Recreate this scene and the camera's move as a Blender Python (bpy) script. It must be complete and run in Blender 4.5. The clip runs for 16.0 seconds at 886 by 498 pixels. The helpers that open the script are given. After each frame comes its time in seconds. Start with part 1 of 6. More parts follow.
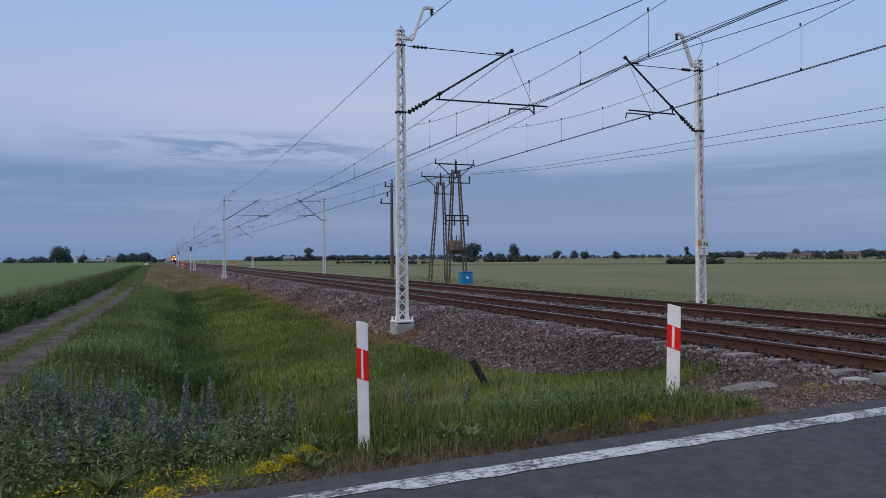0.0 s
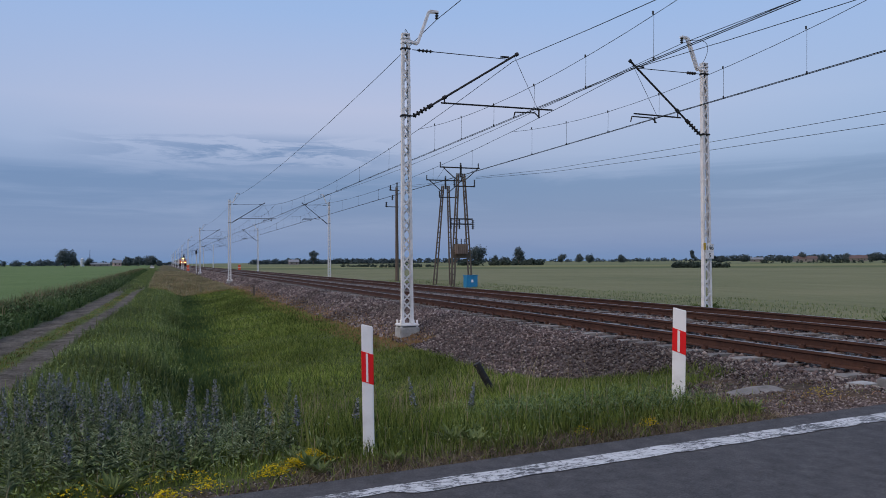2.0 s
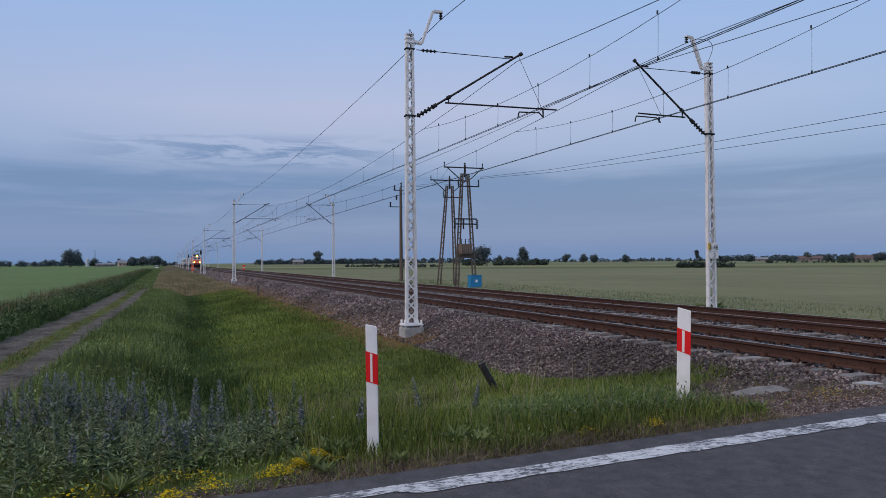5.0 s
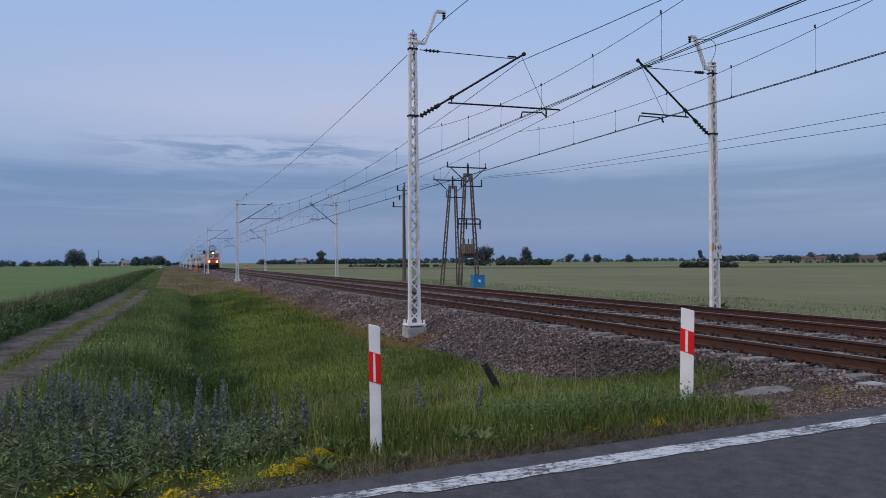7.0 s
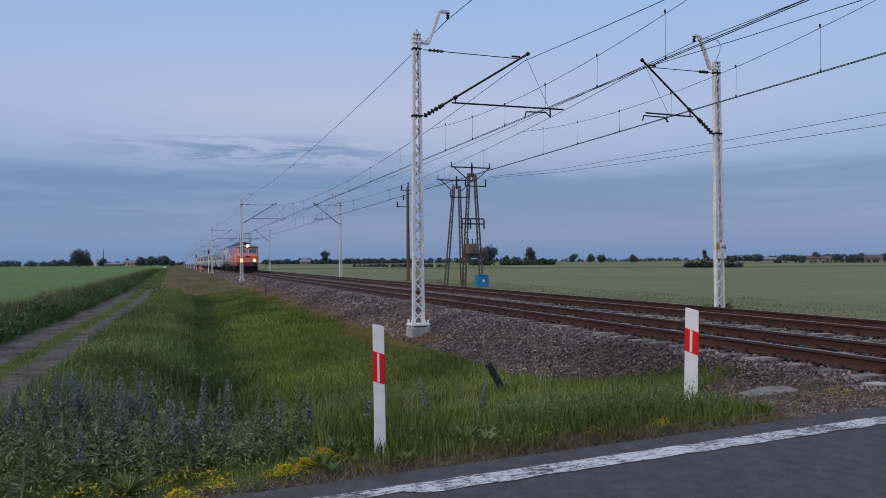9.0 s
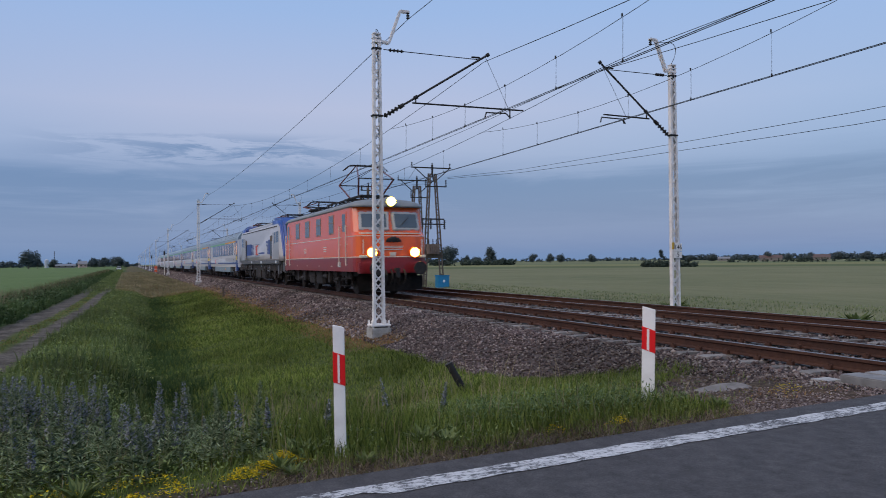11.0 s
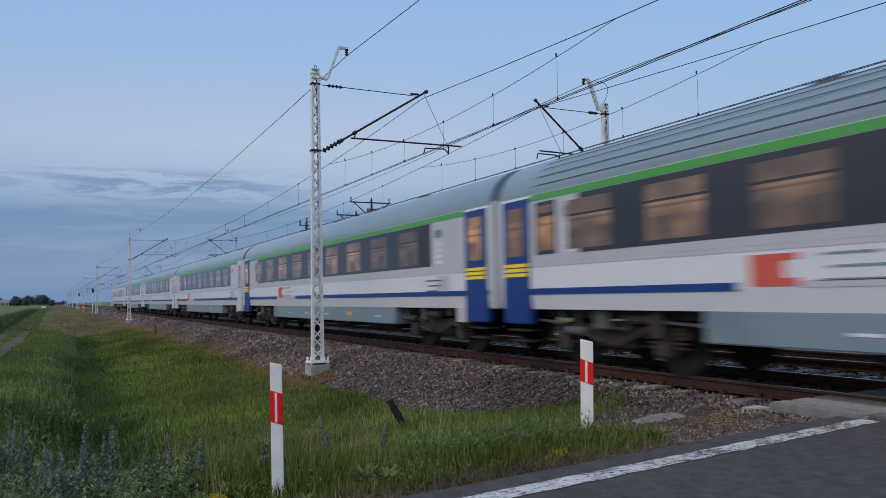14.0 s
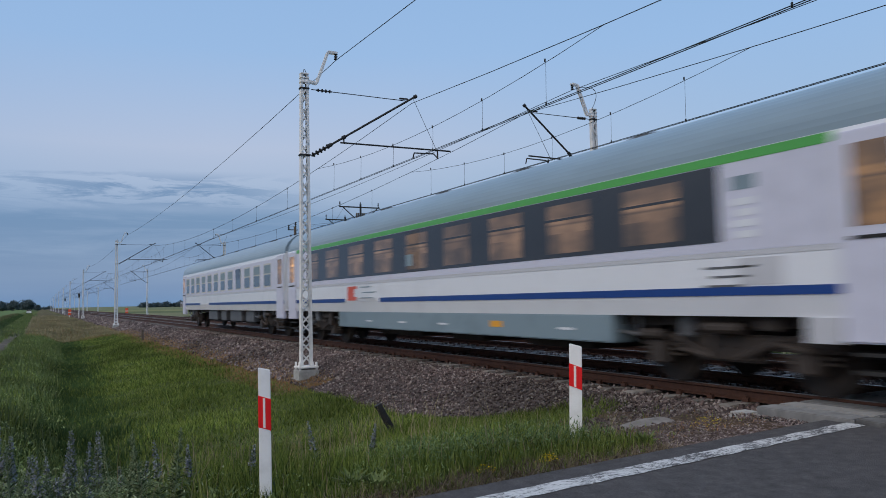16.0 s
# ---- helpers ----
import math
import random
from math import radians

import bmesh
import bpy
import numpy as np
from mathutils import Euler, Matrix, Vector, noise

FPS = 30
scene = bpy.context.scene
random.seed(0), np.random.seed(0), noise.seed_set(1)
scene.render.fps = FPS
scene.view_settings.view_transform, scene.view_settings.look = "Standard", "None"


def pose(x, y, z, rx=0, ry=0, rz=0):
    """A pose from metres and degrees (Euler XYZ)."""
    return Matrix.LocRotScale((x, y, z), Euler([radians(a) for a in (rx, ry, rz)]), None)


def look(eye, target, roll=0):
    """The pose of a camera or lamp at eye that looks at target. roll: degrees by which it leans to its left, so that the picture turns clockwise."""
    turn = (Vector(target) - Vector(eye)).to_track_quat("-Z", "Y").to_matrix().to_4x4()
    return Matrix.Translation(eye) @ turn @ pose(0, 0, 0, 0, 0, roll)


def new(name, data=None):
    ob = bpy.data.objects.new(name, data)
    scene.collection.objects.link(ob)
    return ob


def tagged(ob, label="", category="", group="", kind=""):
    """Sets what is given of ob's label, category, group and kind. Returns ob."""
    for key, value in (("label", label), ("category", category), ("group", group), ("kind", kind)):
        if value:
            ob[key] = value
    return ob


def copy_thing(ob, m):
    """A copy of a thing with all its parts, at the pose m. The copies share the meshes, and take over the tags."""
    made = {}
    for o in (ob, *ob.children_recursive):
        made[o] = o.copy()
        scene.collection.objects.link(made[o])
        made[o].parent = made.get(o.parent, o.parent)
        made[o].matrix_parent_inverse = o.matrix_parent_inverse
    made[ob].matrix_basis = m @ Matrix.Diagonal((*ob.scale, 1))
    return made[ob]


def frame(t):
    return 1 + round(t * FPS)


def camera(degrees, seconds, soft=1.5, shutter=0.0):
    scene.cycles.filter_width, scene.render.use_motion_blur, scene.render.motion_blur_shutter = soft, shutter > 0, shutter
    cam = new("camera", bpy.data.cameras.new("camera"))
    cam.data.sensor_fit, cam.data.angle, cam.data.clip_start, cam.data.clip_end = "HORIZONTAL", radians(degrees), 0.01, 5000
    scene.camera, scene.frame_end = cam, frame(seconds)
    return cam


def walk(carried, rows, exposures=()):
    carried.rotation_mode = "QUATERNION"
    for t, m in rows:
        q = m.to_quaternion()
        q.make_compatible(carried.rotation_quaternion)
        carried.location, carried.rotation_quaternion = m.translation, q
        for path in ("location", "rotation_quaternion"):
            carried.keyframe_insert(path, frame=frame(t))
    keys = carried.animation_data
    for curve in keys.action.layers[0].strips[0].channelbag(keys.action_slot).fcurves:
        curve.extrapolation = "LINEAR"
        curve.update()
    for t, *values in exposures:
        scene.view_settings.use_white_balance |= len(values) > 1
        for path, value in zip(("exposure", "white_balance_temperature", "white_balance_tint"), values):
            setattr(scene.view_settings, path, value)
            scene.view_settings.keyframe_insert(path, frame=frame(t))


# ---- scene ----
# camera: held by hand at the roadside, turning after the train
cam = camera(62.0, 16.0, soft=0.82, shutter=0.22)
EYE = (0.0, 0.0, 1.293)
TURNS = [  # seconds, yaw, pitch, roll
    (0.0, -21.23, 0.70, 0.45), (0.5, -21.11, 0.80, 0.40), (1.0, -21.01, 0.90, 0.40), (1.5, -20.93, 0.93, 0.40),
    (2.0, -20.85, 0.97, 0.41), (3.0, -20.73, 0.97, 0.45), (4.0, -20.62, 0.97, 0.45), (6.5, -20.36, 0.97, 0.43),
    (7.0, -20.29, 0.97, 0.43), (8.0, -20.21, 0.98, 0.43), (9.2, -19.92, 0.96, 0.44), (10.3, -19.65, 0.93, 0.46), (10.4, -19.66, 0.93, 0.47),
    (10.5, -19.78, 0.93, 0.48), (10.6, -20.16, 0.94, 0.50), (10.7, -20.81, 0.94, 0.53), (10.8, -21.53, 0.95, 0.55),
    (10.9, -22.26, 0.96, 0.58), (11.0, -23.05, 0.96, 0.60), (11.1, -23.92, 1.01, 0.65), (11.2, -24.77, 1.05, 0.69),
    (11.3, -25.53, 1.09, 0.74), (11.4, -26.04, 1.14, 0.79), (11.5, -26.16, 1.18, 0.83), (11.7, -26.20, 1.38, 0.85),
    (12.0, -26.32, 1.68, 0.87), (12.5, -26.66, 2.25, 0.96), (13.0, -27.05, 2.76, 1.02), (13.5, -27.40, 3.20, 1.07),
    (14.0, -27.71, 3.58, 1.15), (14.5, -27.96, 3.82, 1.17), (15.0, -28.20, 3.93, 1.14), (15.5, -28.39, 3.94, 1.15),
    (16.0, -28.56, 3.93, 1.17)]
walk(cam, [(t, pose(*EYE, 90 + p, r, y)) for t, y, p, r in TURNS],
     exposures=[(0.0, 0.0, 6500, 11), (10.5, 0.0, 6500, 11), (12.5, 0.0, 6430, 7), (16.0, 0.01, 6450, 3)])

# light: dusk, the sun just under the horizon, a soft sky
def srgb(r, g, b):
    return tuple((c / 255 / 12.92) if c <= 10 else ((c / 255 + 0.055) / 1.055) ** 2.4 for c in (r, g, b)) + (1.0,)


class Nodes:
    """Short hand for a node tree."""

    def __init__(self, tree):
        self.tree = tree
        tree.nodes.clear()

    def add(self, kind, inputs=None, **props):
        n = self.tree.nodes.new(kind)
        for k, v in props.items():
            self.put(n, k, v)
        for k, v in (inputs or {}).items():
            if isinstance(v, bpy.types.NodeSocket):
                self.tree.links.new(v, n.inputs[k])
            else:
                n.inputs[k].default_value = v
        return n

    def put(self, n, k, v):
        if k == "operation":
            n.operation = v
        elif k == "use_clamp":
            n.use_clamp = v
        elif k == "data_type":
            n.data_type = v
        elif k == "blend_type":
            n.blend_type = v
        elif k == "sky_type":
            n.sky_type = v
        elif k == "sun_disc":
            n.sun_disc = v
        elif k == "sun_elevation":
            n.sun_elevation = v
        elif k == "sun_rotation":
            n.sun_rotation = v

    def math(self, op, a, b=0.0, clamp=False):
        return self.add("ShaderNodeMath", {0: a, 1: b}, operation=op, use_clamp=clamp).outputs[0]

    def mix(self, f, a, b, mode="MIX"):
        return self.add("ShaderNodeMix", {0: f, 6: a, 7: b}, data_type="RGBA", blend_type=mode).outputs[2]

    def ramp(self, fac, stops):
        n = self.add("ShaderNodeValToRGB", {0: fac})
        e = n.color_ramp.elements
        while len(e) < len(stops):
            e.new(0.5)
        for el, (p, c) in zip(e, stops):
            el.position, el.color = p, c if len(c) == 4 else (*c, 1)
        return n.outputs[0]

    def noise(self, scale, detail=4, rough=0.55, vec=None, dist=0.0):
        ins = {"Scale": scale, "Detail": detail, "Roughness": rough, "Distortion": dist}
        if vec is not None:
            ins["Vector"] = vec
        return self.add("ShaderNodeTexNoise", ins).outputs[0]


world = bpy.data.worlds.new("dusk_sky")
scene.world = world
world.use_nodes = True
w = Nodes(world.node_tree)
sky = w.add("ShaderNodeTexSky", sky_type="NISHITA", sun_disc=False, sun_elevation=radians(2), sun_rotation=radians(250))
gen = w.add("ShaderNodeTexCoord").outputs["Generated"]
sep = w.add("ShaderNodeSeparateXYZ", {0: gen})
up = w.math("MAXIMUM", sep.outputs[2], 0.0)
grad = w.ramp(up, [(0.0, srgb(116, 149, 190)), (0.05, srgb(128, 154, 194)), (0.1, srgb(142, 163, 203)), (0.15, srgb(160, 176, 211)), (0.2, srgb(176, 186, 218)),
                   (0.32, srgb(152, 181, 226)), (0.6, srgb(132, 170, 222)), (1.0, srgb(120, 158, 212))])
cool = w.ramp(up, [(0.0, srgb(114, 148, 190)), (0.1, srgb(128, 159, 203)), (0.2, srgb(150, 176, 217)), (0.32, srgb(147, 178, 225)), (0.6, srgb(130, 169, 222)), (1.0, srgb(120, 158, 212))])
rosy = w.ramp(w.math("MULTIPLY", w.math("ADD", sep.outputs[0], 1.0), 0.5), [(0.4, (0.5,) * 3), (0.52, (0.9,) * 3), (0.6, (1,) * 3), (0.7, (0.95,) * 3), (0.82, (0.45,) * 3), (0.9, (0.1,) * 3)])
grad = w.mix(rosy, cool, grad)
flat = w.add("ShaderNodeMapping", {0: gen, 1: (0.35, 0.1, 0.0), 3: (2.6, 2.6, 30.0)}).outputs[0]
cl = w.noise(1.1, 6, 0.6, flat, 0.4)
edge = w.math("ADD", up, w.math("MULTIPLY", w.math("SUBTRACT", cl, 0.5), 0.06))
band = w.ramp(edge, [(0.0, (0.5,) * 3), (0.045, (0.4,) * 3), (0.072, (0.9,) * 3), (0.112, (1,) * 3), (0.124, (0.3,) * 3), (0.15, (0.0,) * 3), (1.0, (0,) * 3)])
cover = w.math("MULTIPLY", w.ramp(cl, [(0.32, (0.45,) * 3), (0.5, (1, 1, 1))]), band)
clouded = w.mix(w.math("MULTIPLY", cover, 0.92), grad, srgb(99, 133, 180))
# a torn wisp of darker cloud over the bank
torn = w.noise(1.0, 7, 0.65, w.add("ShaderNodeMapping", {0: gen, 1: (0.2, 0.4, 0.1), 3: (8.0, 8.0, 62.0)}).outputs[0], 0.6)
high = w.ramp(up, [(0.118, (0,) * 3), (0.134, (1,) * 3), (0.152, (0.9,) * 3), (0.17, (0,) * 3)])
wide = w.ramp(w.math("MULTIPLY", w.math("ADD", sep.outputs[0], 1.0), 0.5), [(0.43, (0,) * 3), (0.53, (1,) * 3), (0.6, (1,) * 3), (0.67, (0,) * 3)])
wisp = w.math("MULTIPLY", w.math("MULTIPLY", w.ramp(torn, [(0.44, (0,) * 3), (0.53, (1,) * 3)]), high), wide)
clouded = w.mix(w.math("MULTIPLY", wisp, 0.95), clouded, srgb(106, 136, 182))
lit = w.mix(0.04, clouded, sky.outputs[0])
bg = w.add("ShaderNodeBackground", {0: lit, 1: 1.0})
w.add("ShaderNodeOutputWorld", {0: bg.outputs[0]})
sun = new("sun", bpy.data.lights.new("sun", "SUN"))
sun.data.energy, sun.data.angle, sun.data.color = 2.0, radians(60), (1.0, 0.84, 0.7)
sun.matrix_world = look((-42, 4, 55), (0, 20, 0))
scene.view_settings.exposure = 0.0

# ---- materials ----
def material(name, colours, scale=4.0, rough=0.8, bump=0.0, metal=0.0, detail=6, spec=0.4, bump_scale=None, random=0.0, stretch=None, noise_dist=0.0):
    """A procedural surface: colours spread by two scales of noise, with fine relief."""
    m = bpy.data.materials.new(name)
    m.use_nodes = True
    n = Nodes(m.node_tree)
    vec = n.add("ShaderNodeTexCoord").outputs["Object"]
    if stretch:
        vec = n.add("ShaderNodeMapping", {0: vec, 3: stretch}).outputs[0]
    a = n.noise(scale, detail, 0.6, vec, noise_dist)
    b = n.noise(scale * 0.13, 3, 0.5, vec)
    f = n.math("ADD", n.math("MULTIPLY", a, 0.6), n.math("MULTIPLY", b, 0.4))
    if random:
        r = n.add("ShaderNodeObjectInfo").outputs["Random"]
        f = n.math("ADD", f, n.math("MULTIPLY", n.math("SUBTRACT", r, 0.5), random))
    k = len(colours)
    col = n.ramp(f, [(0.28 + 0.44 * i / max(1, k - 1), c) for i, c in enumerate(colours)])
    ins = {"Base Color": col, "Roughness": rough, "Metallic": metal, "Specular IOR Level": spec}
    if bump:
        h = n.noise(bump_scale or scale * 4, 5, 0.6, vec)
        ins["Normal"] = n.add("ShaderNodeBump", {"Strength": bump, "Distance": 0.02, "Height": h}).outputs[0]
    s = n.add("ShaderNodeBsdfPrincipled", ins)
    n.add("ShaderNodeOutputMaterial", {0: s.outputs[0]})
    return m


def island(name, colours, rough=0.8, spec=0.2, through_light=0.0):
    """Colour picked anew for every loose piece of the mesh (stones, blades)."""
    m = bpy.data.materials.new(name)
    m.use_nodes = True
    n = Nodes(m.node_tree)
    r = n.add("ShaderNodeNewGeometry").outputs["Random Per Island"]
    col = n.ramp(r, [(i / (len(colours) - 1), c) for i, c in enumerate(colours)])
    patch = n.noise(0.35, 3, 0.5, n.add("ShaderNodeTexCoord").outputs["Object"])
    col = n.mix(1.0, col, n.ramp(patch, [(0.33, (0.5, 0.52, 0.5)), (0.66, (1.1, 1.1, 1.1))]), "MULTIPLY")
    s = n.add("ShaderNodeBsdfPrincipled", {"Base Color": col, "Roughness": rough, "Specular IOR Level": spec}).outputs[0]
    if through_light:
        t = n.add("ShaderNodeBsdfTranslucent", {0: col}).outputs[0]
        s = n.add("ShaderNodeMixShader", {0: through_light, 1: s, 2: t}).outputs[0]
    n.add("ShaderNodeOutputMaterial", {0: s})
    return m


def glow(name, colour, strength):
    m = bpy.data.materials.new(name)
    m.use_nodes = True
    n = Nodes(m.node_tree)
    e = n.add("ShaderNodeEmission", {0: colour, 1: strength})
    n.add("ShaderNodeOutputMaterial", {0: e.outputs[0]})
    return m


def plain(name, c, rough=0.5, metal=0.0, spec=0.5, dirt=0.25, scale=3.0, stretch=None):
    d = tuple(v * (1 - dirt) for v in c)
    return material(name, [d, c, c], scale, rough, 0.05, metal, spec=spec, stretch=stretch)


M_asphalt = material("asphalt", [(0.026, 0.023, 0.023), (0.067, 0.061, 0.061), (0.128, 0.117, 0.115)], 75, 0.85, 0.6, bump_scale=240)
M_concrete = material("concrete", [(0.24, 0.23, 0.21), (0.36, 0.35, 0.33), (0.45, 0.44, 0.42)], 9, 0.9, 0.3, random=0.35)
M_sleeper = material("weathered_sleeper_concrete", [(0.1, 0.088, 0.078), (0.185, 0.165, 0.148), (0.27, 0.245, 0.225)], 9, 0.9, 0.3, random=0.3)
M_rust = material("rusty_steel", [(0.034, 0.016, 0.011), (0.068, 0.029, 0.018), (0.1, 0.046, 0.027)], 14, 0.75, 0.25, 0.2)
M_railtop = material("worn_rail_head", [(0.12, 0.10, 0.09), (0.32, 0.28, 0.26), (0.4, 0.36, 0.34)], 5, 0.4, 0.05, 0.9, stretch=(6, 0.4, 1))
M_dark = material("dark_steel", [(0.012, 0.012, 0.013), (0.03, 0.028, 0.027), (0.05, 0.045, 0.04)], 8, 0.7, 0.15, 0.3)
M_wire = plain("weathered_copper_wire", (0.022, 0.024, 0.026), 0.6, 0.3)
M_white = material("white_mast_paint", [(0.5, 0.48, 0.46), (0.74, 0.72, 0.70), (0.84, 0.82, 0.8)], 5, 0.6, 0.12, spec=0.3)
M_post = material("white_post_plastic", [(0.6, 0.58, 0.56), (0.8, 0.785, 0.765), (0.85, 0.835, 0.815)], 6, 0.5, 0.04)
M_red = plain("red_reflector", (0.72, 0.014, 0.016), 0.45, spec=0.25, dirt=0.1)
M_tape = plain("white_reflector", (0.85, 0.72, 0.68), 0.35, dirt=0.08)
M_blade = island("grass_blades", [(0.048, 0.074, 0.016), (0.135, 0.182, 0.034), (0.24, 0.295, 0.06), (0.34, 0.365, 0.11)], 0.75, 0.15, 0.35)
M_stone = island("ballast_stones", [(0.05, 0.036, 0.035), (0.095, 0.068, 0.066), (0.145, 0.107, 0.101), (0.2, 0.153, 0.142), (0.36, 0.305, 0.28)], 0.9)
M_ballast = material("ballast_bed", [(0.022, 0.017, 0.016), (0.06, 0.045, 0.041), (0.115, 0.089, 0.08)], 22, 0.95, 0.9, bump_scale=26)
M_wood = material("creosoted_wood", [(0.05, 0.035, 0.025), (0.11, 0.085, 0.065), (0.16, 0.13, 0.1)], 6, 0.85, 0.3, stretch=(3, 3, 0.3))
M_blue = plain("blue_cabinet_paint", (0.015, 0.2, 0.4), 0.45, dirt=0.3)


# ---- mesh helpers ----
def box(bm, x0, x1, y0, y1, z0, z1, m=None, bevel=0.0):
    r = bmesh.ops.create_cube(bm, size=1.0)
    for v in r["verts"]:
        v.co = Vector((x0 + (v.co.x + 0.5) * (x1 - x0), y0 + (v.co.y + 0.5) * (y1 - y0), z0 + (v.co.z + 0.5) * (z1 - z0)))
    if bevel:
        es = list({e for v in r["verts"] for e in v.link_edges})
        r = {"verts": bmesh.ops.bevel(bm, geom=es, offset=bevel, segments=2, affect="EDGES")["verts"]}
    if m is not None:
        bmesh.ops.transform(bm, matrix=m, verts=r["verts"])
    return r["verts"]


def bar(bm, p, q, r, n=6, r2=None):
    """A round bar from p to q."""
    p, q = Vector(p), Vector(q)
    d = q - p
    m = Matrix.Translation((p + q) / 2) @ d.to_track_quat("Z", "Y").to_matrix().to_4x4()
    bmesh.ops.create_cone(bm, cap_ends=True, segments=n, radius1=r, radius2=r if r2 is None else r2, depth=d.length, matrix=m)


def beam(bm, p, q, w, h):
    """A square bar from p to q."""
    p, q = Vector(p), Vector(q)
    d = q - p
    m = Matrix.Translation((p + q) / 2) @ d.to_track_quat("Z", "Y").to_matrix().to_4x4()
    box(bm, -w / 2, w / 2, -h / 2, h / 2, -d.length / 2, d.length / 2, m)


def sweep(bm, profile, y0, y1):
    """A closed outline (x, z) drawn along y."""
    a = [bm.verts.new((x, y0, z)) for x, z in profile]
    b = [bm.verts.new((x, y1, z)) for x, z in profile]
    k = len(profile)
    for i in range(k):
        j = (i + 1) % k
        bm.faces.new((a[i], a[j], b[j], b[i]))
    bm.faces.new(list(reversed(a)))
    bm.faces.new(b)


def loft(bm, rings):
    """Closed rings of points, one over the other."""
    made = [[bm.verts.new(p) for p in ring] for ring in rings]
    k = len(made[0])
    for a, b in zip(made, made[1:]):
        for i in range(k):
            j = (i + 1) % k
            bm.faces.new((a[i], a[j], b[j], b[i]))
    bm.faces.new(list(reversed(made[0])))
    bm.faces.new(made[-1])


def mesh_of(bm, name, mat, smooth=False):
    bmesh.ops.recalc_face_normals(bm, faces=bm.faces[:])
    me = bpy.data.meshes.new(name)
    bm.to_mesh(me)
    bm.free()
    me.materials.append(mat)
    if smooth:
        for p in me.polygons:
            p.use_smooth = True
    return me


def part(name, bm, mat, parent=None, label="", smooth=False):
    ob = new(name, mesh_of(bm, name, mat, smooth))
    if parent is not None:
        ob.parent = parent
    return tagged(ob, label)


def put(name, me, parent, m, label=""):
    """One more object on a mesh that is there already."""
    ob = new(name, me)
    ob.parent = parent
    ob.matrix_basis = m
    return tagged(ob, label)


def thing(name, label, category, m=None, group="", kind=""):
    ob = new(name)
    ob.empty_display_size = 0.2
    if m is not None:
        ob.matrix_basis = m
    return tagged(ob, label, category, group, kind)


def raw(name, verts, faces, mat, smooth=False):
    """A mesh from arrays that the code worked out."""
    verts, faces = np.asarray(verts, np.float32), np.asarray(faces, np.int32)
    me = bpy.data.meshes.new(name)
    me.vertices.add(len(verts))
    me.vertices.foreach_set("co", verts.ravel())
    k = faces.shape[1]
    me.loops.add(faces.size)
    me.loops.foreach_set("vertex_index", faces.ravel())
    me.polygons.add(len(faces))
    me.polygons.foreach_set("loop_start", np.arange(0, faces.size, k, dtype=np.int32))
    me.polygons.foreach_set("loop_total", np.full(len(faces), k, np.int32))
    me.update(calc_edges=True)
    me.validate()
    me.materials.append(mat)
    if smooth:
        me.polygons.foreach_set("use_smooth", np.ones(len(faces), bool))
    return new(name, me)


rng = np.random.default_rng(7)

# ---- ground ----
ROAD_Z = -0.05
T1, T2 = 9.28, 13.03          # axes of the two tracks; rail tops at z = 0


def road_edge(x):
    """The far edge of the asphalt."""
    return 4.42 + 0.083 * x


def step(a, b, v):
    t = np.clip((v - a) / (b - a), 0, 1)
    return t * t * (3 - 2 * t)


PROFILE_X = [-4000, -9.0, -6.8, -5.2, -4.5, -2.3, -1.8, -0.6, 0.1, 0.6, 1.5, 3.4, 5.2, 6.6, 7.2, 15.0, 16.0, 18.0, 20.0, 4000]
PROFILE_Z = [-0.80, -0.8, -0.66, -0.68, -0.86, -0.88, -0.74, -0.86, -1.22, -1.42, -1.3, -1.04, -0.86, -0.74, -0.6, -0.6, -0.42, -0.55, -0.7, -0.7]
SKEW_Y, SKEW_X = [0, 14, 22, 40, 66, 160, 330], [0.0, 0.0, 0.12, 0.7, 0.95, 0.6, 0.0]


def aside(x, y):
    """How far the lane and the ditch have drawn towards the tracks at y."""
    return np.interp(y, SKEW_Y, SKEW_X) * step(5.2, 1.8, x)


def ground_z(x, y):
    far = np.interp(x - aside(x, y), PROFILE_X, PROFILE_Z)
    # the ditch is filled where a dry bank crosses it
    dam = step(60, 72, y) * step(4.6, 2.0, x) * step(-2.2, -1.2, x)
    far = far + (np.maximum(far, -0.72) - far) * dam
    edge = road_edge(x)
    w_ = step(edge + 0.3, edge + 8.0, y)
    near = -0.09 - 0.10 * step(edge, edge + 2.5, y) * step(7.3, 6.3, x) + 0.045 * step(6.4, 7.1, x)
    z = near * (1 - w_) + far * w_
    z = np.where(y < edge, -0.12, z)
    z = z + (-0.62 - z) * step(7.0, 7.3, x) * step(15.7, 15.2, x)
    bumps = 0.035 * np.sin(x * 2.1 + 0.7 * y) * np.sin(y * 1.3 - 0.4 * x) + 0.02 * np.sin(x * 5.3) * np.cos(y * 4.1)
    return z + bumps * step(edge + 0.2, edge + 2, y) * step(60, 20, np.abs(x))


def grid_sheet(name, xs, ys, fz, mat):
    X, Y = np.meshgrid(xs, ys)
    V = np.stack([X, Y, fz(X, Y)], -1).reshape(-1, 3)
    nx, ny = len(xs), len(ys)
    i = (np.arange(ny - 1)[:, None] * nx + np.arange(nx - 1)).ravel()
    return raw(name, V, np.stack([i, i + 1, i + 1 + nx, i + nx], 1), mat, True)


